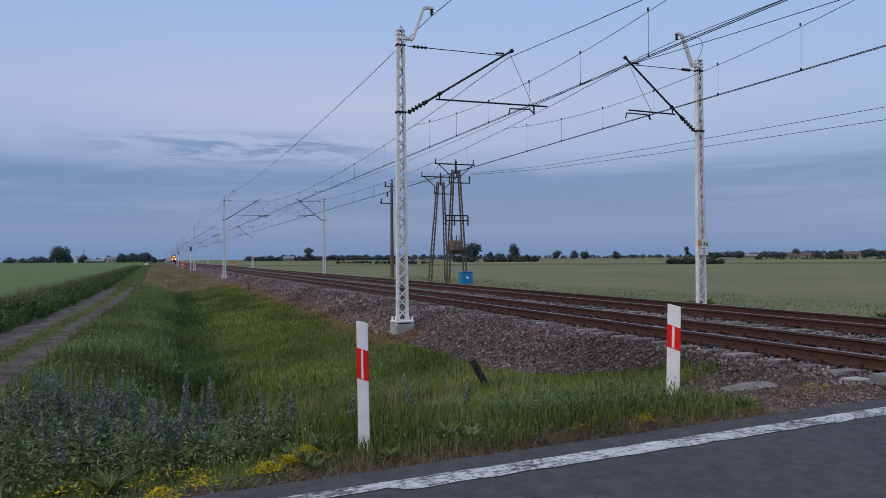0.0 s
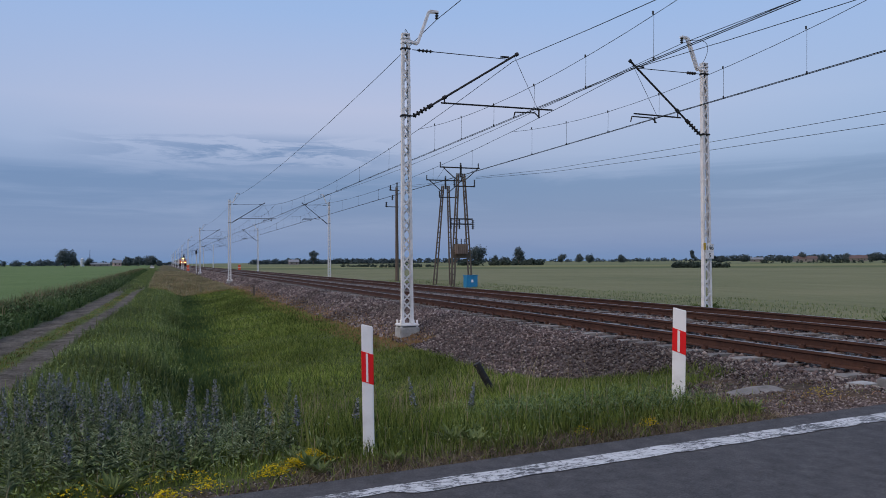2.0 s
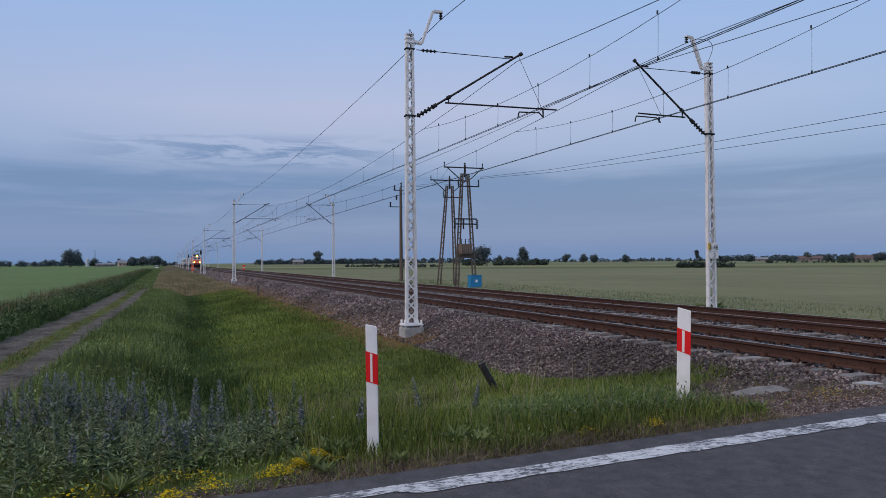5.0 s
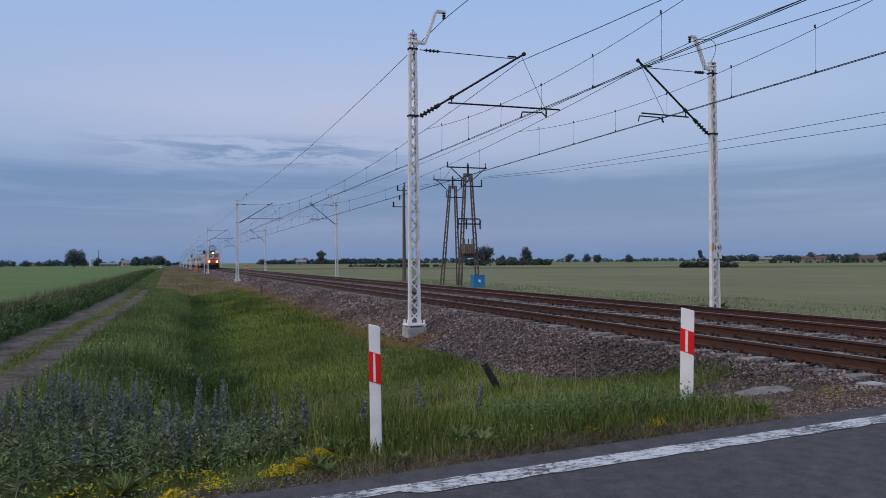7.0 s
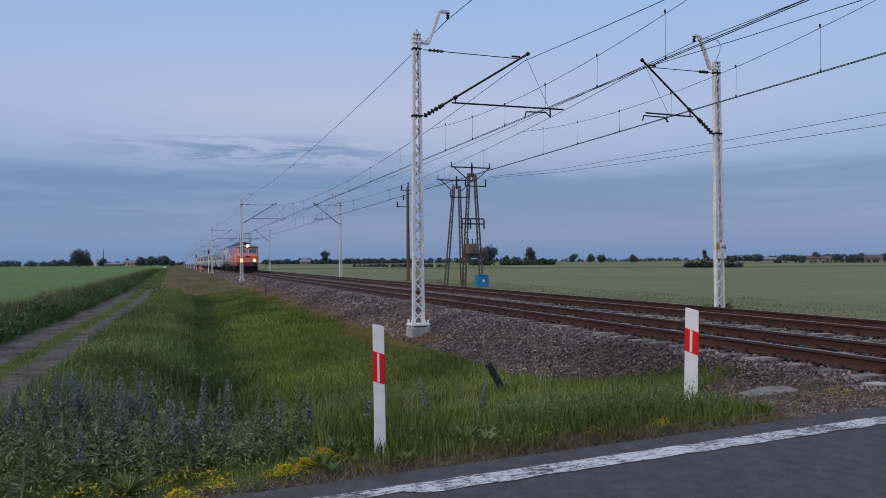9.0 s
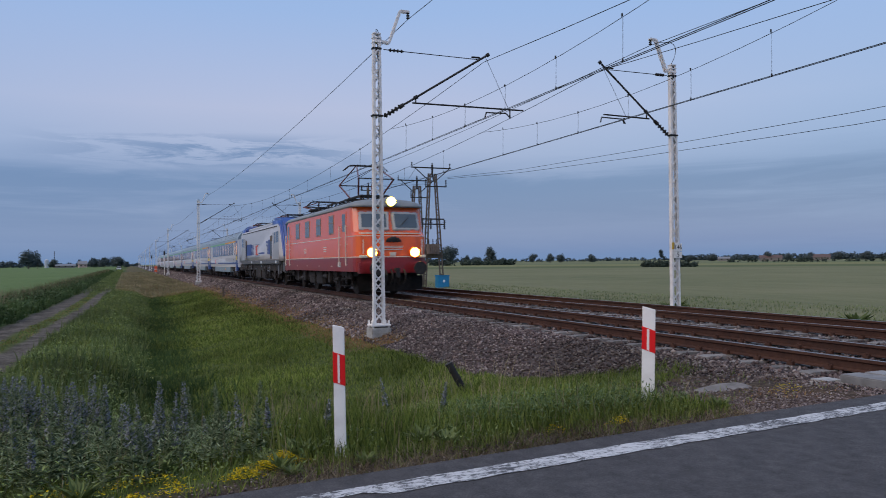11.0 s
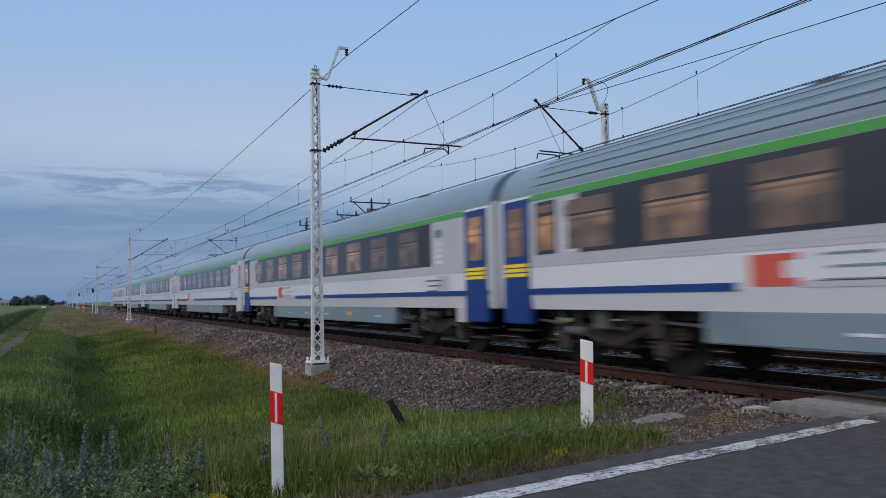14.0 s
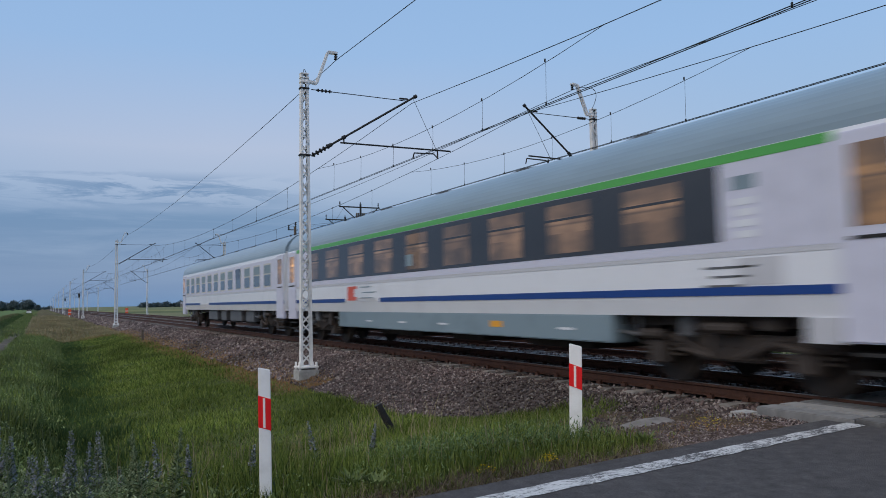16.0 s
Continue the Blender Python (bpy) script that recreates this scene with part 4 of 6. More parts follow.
# ---- the train ----
SPEED = 38.0
VEHICLES = []
P_orange = plain("orange_loco_paint", (0.78, 0.108, 0.014), 0.17, spec=1.0, dirt=0.18, scale=2.0)
P_darkred = plain("dark_red_loco_paint", (0.25, 0.016, 0.02), 0.28, spec=0.7, dirt=0.35)
P_cream = plain("cream_line_paint", (0.7, 0.62, 0.5), 0.5)
P_roof = plain("grey_roof_paint", (0.2, 0.215, 0.22), 0.55, dirt=0.35, stretch=(1, 0.3, 1))
P_frame = plain("grey_window_frame", (0.5, 0.48, 0.45), 0.5)
P_dimframe = plain("dull_window_frame", (0.26, 0.2, 0.17), 0.55)
P_glass = plain("dark_window_glass", (0.03, 0.036, 0.042), 0.08, spec=0.8, dirt=0.1)
P_paleglass = plain("pale_reflecting_glass", (0.09, 0.11, 0.125), 0.12, spec=0.8, dirt=0.2)
P_under = material("grimy_running_gear", [(0.01, 0.009, 0.008), (0.03, 0.025, 0.022), (0.085, 0.068, 0.058)], 6, 0.8, 0.3, 0.2)
P_grey = plain("light_grey_paint", (0.5, 0.5, 0.53), 0.4, dirt=0.12, scale=1.2)
P_stone = plain("mid_grey_panel_paint", (0.36, 0.36, 0.39), 0.4, dirt=0.12, scale=1.2)
P_locogrey = plain("dusty_loco_grey_paint", (0.36, 0.355, 0.365), 0.3, dirt=0.28, scale=0.9, stretch=(1, 0.6, 1.5))
P_locoblue = plain("loco_livery_blue", (0.022, 0.055, 0.25), 0.4, dirt=0.2)
P_door = plain("dark_cab_door", (0.03, 0.03, 0.045), 0.35, dirt=0.3)
P_midgrey = plain("frame_grey_paint", (0.1, 0.102, 0.11), 0.55, dirt=0.4)
P_blue = plain("deep_blue_paint", (0.01, 0.045, 0.21), 0.38, dirt=0.2)
P_noseblue = plain("cab_blue_paint", (0.022, 0.068, 0.28), 0.35, dirt=0.2)
P_white = plain("coach_white_paint", (0.69, 0.7, 0.74), 0.26, dirt=0.1, scale=1.5)
P_coachroof = plain("coach_roof_grey", (0.215, 0.275, 0.315), 0.3, spec=0.7, dirt=0.18, stretch=(1, 0.15, 1))
P_green = plain("green_stripe", (0.09, 0.36, 0.07), 0.3, dirt=0.1)
P_amber = plain("amber_stripe", (0.72, 0.33, 0.03), 0.45, dirt=0.1)
P_skirt = plain("blue_grey_skirt", (0.2, 0.262, 0.3), 0.5, dirt=0.3, scale=1.0)
P_band = plain("black_window_band", (0.03, 0.028, 0.03), 0.12, spec=0.7, dirt=0.3)
P_yellow = plain("yellow_marking", (0.98, 0.7, 0.015), 0.45, dirt=0.05)
P_lilac = plain("lilac_grey_door", (0.56, 0.56, 0.66), 0.45, dirt=0.15)
P_bellows = plain("cream_gangway", (0.5, 0.47, 0.42), 0.7, dirt=0.25)
P_logo = plain("orange_red_emblem", (0.6, 0.1, 0.065), 0.5)
P_tan = plain("tan_lining", (0.17, 0.115, 0.075), 0.7)
P_lamp = glow("lit_headlamp", (1.0, 0.66, 0.07, 1), 26.0)


def lit_pane(name, warm, strength):
    """A lit compartment's window: warm room light, seats and curtains painted into the pane's emission."""
    m = bpy.data.materials.new(name)
    m.use_nodes = True
    n = Nodes(m.node_tree)
    vec = n.add("ShaderNodeTexCoord").outputs["Object"]
    rnd = n.add("ShaderNodeObjectInfo").outputs["Random"]
    shifted = n.add("ShaderNodeMapping", {0: vec, 3: (1.0, 0.7, 1.5)})
    n.tree.links.new(n.add("ShaderNodeCombineXYZ", {0: n.math("MULTIPLY", rnd, 37.0), 1: n.math("MULTIPLY", rnd, 91.0)}).outputs[0], shifted.inputs[1])
    at = n.add("ShaderNodeSeparateXYZ", {0: vec})
    spots = n.ramp(n.noise(2.2, 3, 0.55, shifted.outputs[0]), [(0.35, (0.35,) * 3), (0.5, (0.6,) * 3), (0.66, (1.0,) * 3)])
    # painted emission bands: ceiling lamps over the luggage rack, dark seat backs below
    rack = n.ramp(n.math("SUBTRACT", at.outputs[2], 2.0), [(0.0, (0.5,) * 3), (0.3, (0.6,) * 3), (0.5, (0.75,) * 3), (0.53, (0.3,) * 3), (0.57, (1.0,) * 3), (0.63, (0.95,) * 3), (0.66, (0.5,) * 3), (0.85, (0.4,) * 3)])
    seat = n.math("MULTIPLY", n.math("GREATER_THAN", n.math("SINE", n.math("ADD", n.math("MULTIPLY", at.outputs[1], 6.54), n.math("MULTIPLY", rnd, 6.0))), 0.1), n.math("LESS_THAN", at.outputs[2], 2.38))
    inside = n.math("MULTIPLY", n.math("MULTIPLY", spots, rack), n.math("SUBTRACT", 1.0, n.math("MULTIPLY", seat, 0.5)))
    level = n.math("MULTIPLY", n.math("MULTIPLY", inside, strength), n.math("ADD", 0.45, n.math("MULTIPLY", rnd, 1.3)))
    s = n.add("ShaderNodeBsdfPrincipled", {"Base Color": (0.05, 0.042, 0.038, 1), "Roughness": 0.1, "Specular IOR Level": 0.7,
                                            "Emission Color": warm, "Emission Strength": level})
    n.add("ShaderNodeOutputMaterial", {0: s.outputs[0]})
    return m


P_lit = lit_pane("lit_compartment_window", (0.8, 0.44, 0.25, 1), 0.27)
P_litdoor = lit_pane("lit_vestibule_window", (0.95, 0.47, 0.17, 1), 0.75)


def plan(half, y0, y1, bow, n=8):
    """A vehicle's outline from above: straight sides, bowed ends."""
    pts = []
    for i in range(n + 1):
        a = math.pi * i / n
        c, s = math.cos(a), math.sin(a)
        pts.append((math.copysign(abs(c) ** 0.45, c) * half, y1 + bow * (abs(s) ** 0.8 - 1)))
    for i in range(n + 1):
        a = math.pi + math.pi * i / n
        c, s = math.cos(a), math.sin(a)
        pts.append((math.copysign(abs(c) ** 0.45, c) * half, y0 - bow * (abs(s) ** 0.8 - 1)))
    return pts


def at_z(pts, z):
    return [(x, y, z) for x, y in pts]


def wheel_mesh(r):
    bm = bmesh.new()
    bar(bm, (-0.065, 0, 0), (0.065, 0, 0), r, 28)
    bar(bm, (0.03, 0, 0), (0.075, 0, 0), r + 0.025, 28)
    bar(bm, (-0.09, 0, 0), (-0.05, 0, 0), r * 0.35, 12)
    return mesh_of(bm, "wheel", P_under)


WHEEL_L, WHEEL_S = wheel_mesh(0.58), wheel_mesh(0.45)


def bogie(parent, y, base, wheel, r, heavy=False):
    bm = bmesh.new()
    for s in (-1, 1):
        x = s * 1.05
        box(bm, x - 0.07, x + 0.07, y - base / 2 - 0.45, y + base / 2 + 0.45, 0.55, 0.75, bevel=0.03)
        box(bm, x - 0.06, x + 0.06, y - 0.55, y + 0.55, 0.38, 0.62, bevel=0.03)
        for k in (-1, 1):
            box(bm, x - 0.13 + s * 0.06, x + 0.13 + s * 0.06, y + k * base / 2 - 0.17, y + k * base / 2 + 0.17, r - 0.16, r + 0.18, bevel=0.03)
            for o in (-0.3, 0.3):
                for i in range(5):
                    z = 0.42 + i * 0.07
                    bar(bm, (x + s * 0.05, y + k * base / 2 + o, z), (x + s * 0.05, y + k * base / 2 + o, z + 0.035), 0.085, 10)
            bar(bm, (x + s * 0.13, y + k * 0.25, 0.45), (x + s * 0.13, y + k * 0.95, 0.72), 0.035, 8)
    box(bm, -1.1, 1.1, y - 0.25, y + 0.25, 0.5, 0.8, bevel=0.04)
    if heavy:
        for s in (-1, 1):
            box(bm, s * 1.1 - 0.1, s * 1.1 + 0.1, y - 0.3, y + 0.3, 0.3, 0.85, bevel=0.04)
            for k in (-1, 1):
                bar(bm, (s * 1.2, y + k * (base / 2 + 0.75), 0.35), (s * 1.2, y + k * (base / 2 + 0.75), 0.95), 0.04, 8)
                box(bm, s * 1.22 - 0.06, s * 1.22 + 0.06, y + k * (base / 2 + 0.5) - 0.2, y + k * (base / 2 + 0.5) + 0.2, 0.62, 0.86, bevel=0.02)
    fr = part("bogie", bm, P_sooty if heavy else P_gear, parent, "grimy dark bogie frame with springs")
    for k in (-1, 1):
        for s in (-1, 1):
            put("wheel", wheel, fr, pose(s * 0.76, y + k * base / 2, r, 0, 0, 0 if s < 0 else 180))
        bm = bmesh.new()
        bar(bm, (-0.7, y + k * base / 2, r), (0.7, y + k * base / 2, r), 0.09, 10)
        part("axle", bm, P_under, fr)
    return fr


def buffers(parent, y, way, z=1.05):
    for s in (-1, 1):
        bm = bmesh.new()
        bar(bm, (s * 0.875, y, z), (s * 0.875, y + way * 0.42, z), 0.11, 14)
        bar(bm, (s * 0.875, y + way * 0.40, z), (s * 0.875, y + way * 0.46, z), 0.25, 20)
        part("buffer", bm, M_dark, parent)
    bm = bmesh.new()
    bar(bm, (0, y, z - 0.05), (0, y + way * 0.35, z - 0.08), 0.05, 8)
    box(bm, -0.08, 0.08, min(y + way * 0.3, y + way * 0.4), max(y + way * 0.3, y + way * 0.4), z - 0.35, z + 0.02, bevel=0.02)
    part("screw_coupling", bm, M_dark, parent)


def side_box(bm, s, y0, y1, z0, z1, out=0.0, deep=0.03, half=1.45, bevel=0.0):
    """A flat piece on the vehicle's side s, standing proud by out."""
    a, b = sorted((s * (half - deep), s * (half + out)))
    return box(bm, a, b, y0, y1, z0, z1, bevel=bevel)


def pantograph(parent, y, z, up, reach, name="pantograph"):
    """A diamond pantograph; up: its raised height over the base."""
    bm = bmesh.new()
    for s in (-1, 1):
        box(bm, s * 0.55 - 0.04, s * 0.55 + 0.04, y - 1.3, y + 1.3, z, z + 0.07)
    for k in (-1.25, -0.6, 0.6, 1.25):
        box(bm, -0.59, 0.59, y + k - 0.04, y + k + 0.04, z - 0.005, z + 0.065)
    base = part(name, bm, M_dark, parent, "dark steel pantograph")
    knee_z = z + 0.07 + up * 0.45
    for s in (-1, 1):
        for k in (-1, 1):
            bm = bmesh.new()
            insulator(bm, (s * 0.5, y + k * 1.0, z - 0.24), (s * 0.5, y + k * 1.0, z + 0.01), 0.1, 3)
            part("support_insulator", bm, M_insul, base, "brown ceramic insulator")
            knee = (s * 0.75, y + k * reach, knee_z)
            bm = bmesh.new()
            bar(bm, (s * 0.5, y + k * 0.6, z + 0.06), knee, 0.035, 8)
            part("lower_arm", bm, M_panto, base, "dull red pantograph arm")
            bm = bmesh.new()
            bar(bm, knee, (s * 0.42, y + k * 0.12, z + up - 0.05), 0.024, 8)
            part("upper_arm", bm, M_panto, base)
    for k in (-1, 1):
        bm = bmesh.new()
        bar(bm, (-0.77, y + k * reach, knee_z), (0.77, y + k * reach, knee_z), 0.026, 8)
        part("knee_shaft", bm, M_dark, base)
        bm = bmesh.new()
        bar(bm, (-0.75, y + k * reach, knee_z), (0.42, y + k * 0.12, z + up - 0.06), 0.012, 6)
        part("diagonal_stay", bm, M_dark, base)
        bm = bmesh.new()
        a = [(-0.95, z + up - 0.22), (-0.72, z + up - 0.02), (-0.5, z + up), (0.5, z + up), (0.72, z + up - 0.02), (0.95, z + up - 0.22)]
        for p, q in zip(a, a[1:]):
            bar(bm, (p[0], y + k * 0.14, p[1]), (q[0], y + k * 0.14, q[1]), 0.022, 8)
        part("contact_strip", bm, M_dark, base)
    return base


M_insul = plain("brown_glazed_ceramic", (0.07, 0.03, 0.02), 0.3)
M_panto = plain("dull_red_pantograph_paint", (0.12, 0.03, 0.025), 0.6)
P_sooty = material("sooty_brown_gear", [(0.008, 0.007, 0.007), (0.024, 0.02, 0.018), (0.07, 0.056, 0.05)], 2.5, 0.8, 0.2, 0.1)
P_gear = plain("dusty_brown_gear", (0.045, 0.033, 0.026), 0.7, dirt=0.5, scale=8)


def hung_gear(parent, y0, y1, seed, count, top=0.98, dark=None):
    """Boxes, pipes and brackets hung under the frame on both sides."""
    r = random.Random(seed)
    for i in range(count):
        y = y0 + (y1 - y0) * (i + r.random() * 0.6) / count
        l, h_ = 0.18 + 0.3 * r.random(), 0.15 + 0.4 * r.random()
        mat = dark or (P_gear if r.random() < 0.55 else P_midgrey)
        for s in (-1, 1):
            bm = bmesh.new()
            x = s * (1.2 + 0.12 * r.random())
            if i % 3 == 0:
                bar(bm, (x, y, top - h_), (x, y, top), 0.03, 6)
                bar(bm, (x, y, top - h_), (x, y + l * 1.8, top - h_ * 0.8), 0.03, 6)
            elif i % 3 == 1:
                box(bm, x - 0.07, x + 0.07, y, y + l, top - h_, top, bevel=0.02)
            else:
                bar(bm, (x, y, top - h_ * 0.7), (x, y + l * 1.5, top - h_ * 0.7), 0.08, 10)
                box(bm, x - 0.02, x + 0.02, y + l * 0.6, y + l * 0.7, top - h_ * 0.7, top)
            part("underfloor_gear", bm, mat, parent)


# -- the orange locomotive --
def orange_locomotive():
    t = thing("electric_locomotive", "vintage orange electric locomotive with dark red base and lit lamps", "locomotive")
    y0, y1, RAKE = -0.55, 13.35, 0.5
    o = plan(1.45, y0, y1, 0.45)
    bm = bmesh.new()
    loft(bm, [at_z(o, 0.93), at_z(o, 1.47)])
    part("lower_body", bm, P_darkred, t, "dark red lower body band")
    bm = bmesh.new()
    o3 = plan(1.445, y0 + RAKE, y1 - RAKE, 0.45)
    loft(bm, [at_z(o, 1.47), at_z(o, 2.3), at_z(plan(1.45, y0 + RAKE * 0.5, y1 - RAKE * 0.5, 0.45), 2.45), at_z(o3, 3.42)])
    body = part("upper_body", bm, P_orange, t, "glossy orange upper body")
    bm = bmesh.new()
    rings = []
    for z, h, inset in ((3.42, 1.47, 0.0), (3.5, 1.46, 0.06), (3.6, 1.36, 0.2), (3.68, 1.15, 0.36), (3.74, 0.8, 0.55), (3.77, 0.3, 0.8)):
        rings.append(at_z(plan(h, y0 + 0.27 + inset * 0.7, y1 - 0.27 - inset * 0.7, 0.4), z))
    loft(bm, rings)
    part("roof", bm, P_roof, t, "grey domed roof", True)
    for z, hgt in ((1.49, 0.035), (2.29, 0.03)):
        bm = bmesh.new()
        p = plan(1.456, y0 - 0.006, y1 + 0.006, 0.45)
        loft(bm, [at_z(p, z - hgt / 2), at_z(p, z + hgt / 2)])
        part("cream_line", bm, P_cream, t, "cream lining stripe")
    bm = bmesh.new()
    p = plan(1.3, y0 + 0.05, y0 + 1.2, 0.4)
    loft(bm, [at_z(p, 2.37), at_z(p, 2.42)])
    part("brow_line", bm, P_cream, t, "cream stripe under the windscreens")
    # side windows, doors, vents
    for s in (-1, 1):
        for a, b in ((2.74, 3.53), (4.96, 5.82), (7.2, 8.1), (9.4, 10.3)):
            bm = bmesh.new()
            side_box(bm, s, a, b, 2.47, 3.27, 0.012, bevel=0.01)
            fr = part("side_window", bm, P_dimframe, t)
            bm = bmesh.new()
            side_box(bm, s, a + 0.05, b - 0.05, 2.52, 3.22, 0.016)
            part("pane", bm, P_paleglass, fr)
            bm = bmesh.new()
            side_box(bm, s, a + 0.03, b - 0.03, 2.93, 2.96, 0.022)
            part("glazing_bar", bm, P_dimframe, fr)
        for a in (0.78, 11.75):
            bm = bmesh.new()
            side_box(bm, s, a, a + 0.75, 1.5, 3.3, 0.01, bevel=0.015)
            d = part("cab_door", bm, P_orange, t)
            bm = bmesh.new()
            side_box(bm, s, a + 0.15, a + 0.6, 2.5, 3.2, 0.014)
            part("door_window", bm, P_paleglass, d)
            for y in (a - 0.12, a + 0.87):
                bm = bmesh.new()
                bar(bm, (s * 1.52, y, 1.15), (s * 1.52, y, 2.75), 0.022, 8)
                for z in (1.2, 2.0, 2.7):
                    bar(bm, (s * 1.44, y, z), (s * 1.52, y, z), 0.015, 6)
                part("handrail", bm, P_cream, d, "pale vertical handrail")
            bm = bmesh.new()
            for z in (0.35, 0.62):
                box(bm, min(s * 1.2, s * 1.48), max(s * 1.2, s * 1.48), a + 0.1, a + 0.7, z, z + 0.03)
            for y in (a + 0.1, a + 0.7):
                bar(bm, (s * 1.42, y, 0.35), (s * 1.42, y, 0.95), 0.015, 6)
            part("step", bm, M_dark, d)
        bm = bmesh.new()
        side_box(bm, s, 1.65, 2.1, 1.1, 1.3, 0.008)
        part("number_plate", bm, P_frame, t, "pale plate with unreadable marks")
        for y in (4.0, 7.9):
            bm = bmesh.new()
            for i in range(3):
                side_box(bm, s, y, y + 0.5, 1.75 + i * 0.09, 1.79 + i * 0.09, 0.005)
            part("side_lettering", bm, P_cream, t, "small pale bars of lettering")
        for y in (3.0, 5.2, 7.6, 9.8):
            bm = bmesh.new()
            side_box(bm, s, y, y + 0.25, 1.12, 1.16, 0.005)
            part("stencil_mark", bm, P_cream, t)
    # the faces
    for f, way in ((y0, -1), (y1, 1)):
        for s in (-1, 1):
            tilt = pose(0, 0, 0, 0, 0, -way * s * 9)
            base = Matrix.Translation((s * 0.64, f - way * (0.03 + RAKE * 0.72), 2.87)) @ tilt @ pose(0, 0, 0, way * 14) @ Matrix.Translation((0, 0, -2.87))
            bm = bmesh.new()
            box(bm, -0.58, 0.58, -0.07, 0.07, 2.5, 3.24, base, 0.03)
            fr = part("windscreen", bm, P_frame, t, "pale framed windscreen")
            bm = bmesh.new()
            box(bm, -0.5, 0.5, -0.085, 0.085, 2.58, 3.16, base, 0.02)
            part("pane", bm, P_paleglass, fr)
            bm = bmesh.new()
            bar(bm, (s * 0.3, f - way * 0.2, 2.6), (s * 0.75, f - way * 0.3, 3.0), 0.012, 6)
            part("wiper", bm, M_dark, fr)
            bm = bmesh.new()
            bar(bm, (s * 0.86, f - way * 0.15, 1.66), (s * 0.86, f + way * 0.1, 1.66), 0.205, 20)
            hs = part("headlamp", bm, P_orange, t)
            bm = bmesh.new()
            bar(bm, (s * 0.86, f + way * 0.1, 1.66), (s * 0.86, f + way * 0.14, 1.66), 0.17, 20)
            part("lens", bm, P_lamp if way < 0 else P_paleglass, hs, "glowing headlamp lens" if way < 0 else "")
            bm = bmesh.new()
            bar(bm, (s * 1.18, f + way * 0.02, 1.6), (s * 1.18, f + way * 0.02, 2.15), 0.018, 6)
            box(bm, s * 1.18 - 0.13, s * 1.18 + 0.13, f - 0.12, f + 0.12, 1.45, 1.56, bevel=0.02)
            part("tail_lamp_bracket", bm, P_cream, t)
        bm = bmesh.new()
        bar(bm, (0, f - way * 0.7, 3.62), (0, f - way * 0.17, 3.62), 0.205, 20)
        hs = part("roof_headlamp", bm, P_roof, t)
        bm = bmesh.new()
        bar(bm, (0, f - way * 0.18, 3.62), (0, f - way * 0.12, 3.62), 0.17, 20)
        part("lens", bm, P_lamp if way < 0 else P_paleglass, hs, "glowing roof lamp lens" if way < 0 else "")
        if way < 0:
            bm = bmesh.new()
            rim = [(-0.3 + 0.6 * i / 8, 2.14 + 0.03 * (i % 2) - 0.004 * (i - 4) ** 2) for i in range(9)]
            loft(bm, [[(x, f - 0.11 - 0.03 * math.cos(c), z + (0.11 - 0.004 * (i_ - 4) ** 2) * math.sin(c)) for c in (0.5, 1.6, 2.6, 3.7, 4.8, 5.8)] for i_, (x, z) in enumerate(rim)])
            part("emblem_wreath", bm, M_dark, t, "dark wreath emblem on the nose")
            bm = bmesh.new()
            for i in range(3):
                box(bm, -0.4, 0.4, f - 0.03, f + 0.1, 1.76 + i * 0.06, 1.785 + i * 0.06)
            part("nose_lettering", bm, P_cream, t, "rows of small pale bars on the nose")
            bm = bmesh.new()
            box(bm, -0.12, 0.12, f - 0.025, f + 0.1, 1.53, 1.66, bevel=0.01)
            part("number_badge", bm, P_cream, t)
        bm = bmesh.new()
        box(bm, -1.35, 1.35, f - 0.1, f + 0.3, 0.86, 1.3, bevel=0.04)
        part("buffer_beam", bm, P_darkred, t, "dark red buffer beam")
        buffers(t, f + way * 0.22, way)
        bm = bmesh.new()
        for s in (-1, 1):
            vs = [bm.verts.new(p) for p in ((0, f + way * 0.25, 0.18), (s * 1.3, f - way * 0.25, 0.22), (s * 1.35, f - way * 0.35, 0.75), (0, f + way * 0.05, 0.8))]
            bm.faces.new(vs)
        r = bmesh.ops.solidify(bm, geom=bm.faces[:], thickness=0.04)
        part("snow_plough", bm, P_sooty, t, "grey pointed plough")
        for x in (-0.35, -0.12, 0.15, 0.4):
            bm = bmesh.new()
            for i in range(5):
                a, b = i / 5, (i + 1) / 5
                bar(bm, (x, f + way * (0.1 + 0.25 * math.sin(a * 3.1)), 1.0 - 0.55 * a), (x, f + way * (0.1 + 0.25 * math.sin(b * 3.1)), 1.0 - 0.55 * b), 0.03, 7)
            part("brake_hose", bm, M_dark, t)
    # roof gear
    for y in (2.9, 9.9):
        bm = bmesh.new()
        box(bm, -0.85, 0.85, y - 1.5, y + 1.5, 3.74, 3.8)
        part("roof_walkway", bm, M_dark, t)
    pantograph(t, 2.9, 3.98, 1.41, 1.5)
    pantograph(t, 9.9, 3.98, 0.42, 1.7, "lowered_pantograph")
    bm = bmesh.new()
    for s in (-1, 1):
        box(bm, s * 0.95 - 0.14, s * 0.95 + 0.14, 1.2, 12.0, 3.66, 3.72)
    for y in (5.0, 5.6, 6.3, 7.1, 7.7):
        insulator(bm, (0.3, y, 3.7), (0.3, y, 4.05), 0.08, 4)
        insulator(bm, (-0.4, y, 3.7), (-0.4, y, 4.05), 0.08, 4)
    bar(bm, (0.3, 4.8, 4.06), (0.3, 8.0, 4.06), 0.025, 6)
    bar(bm, (-0.4, 4.8, 4.06), (-0.4, 8.0, 4.06), 0.025, 6)
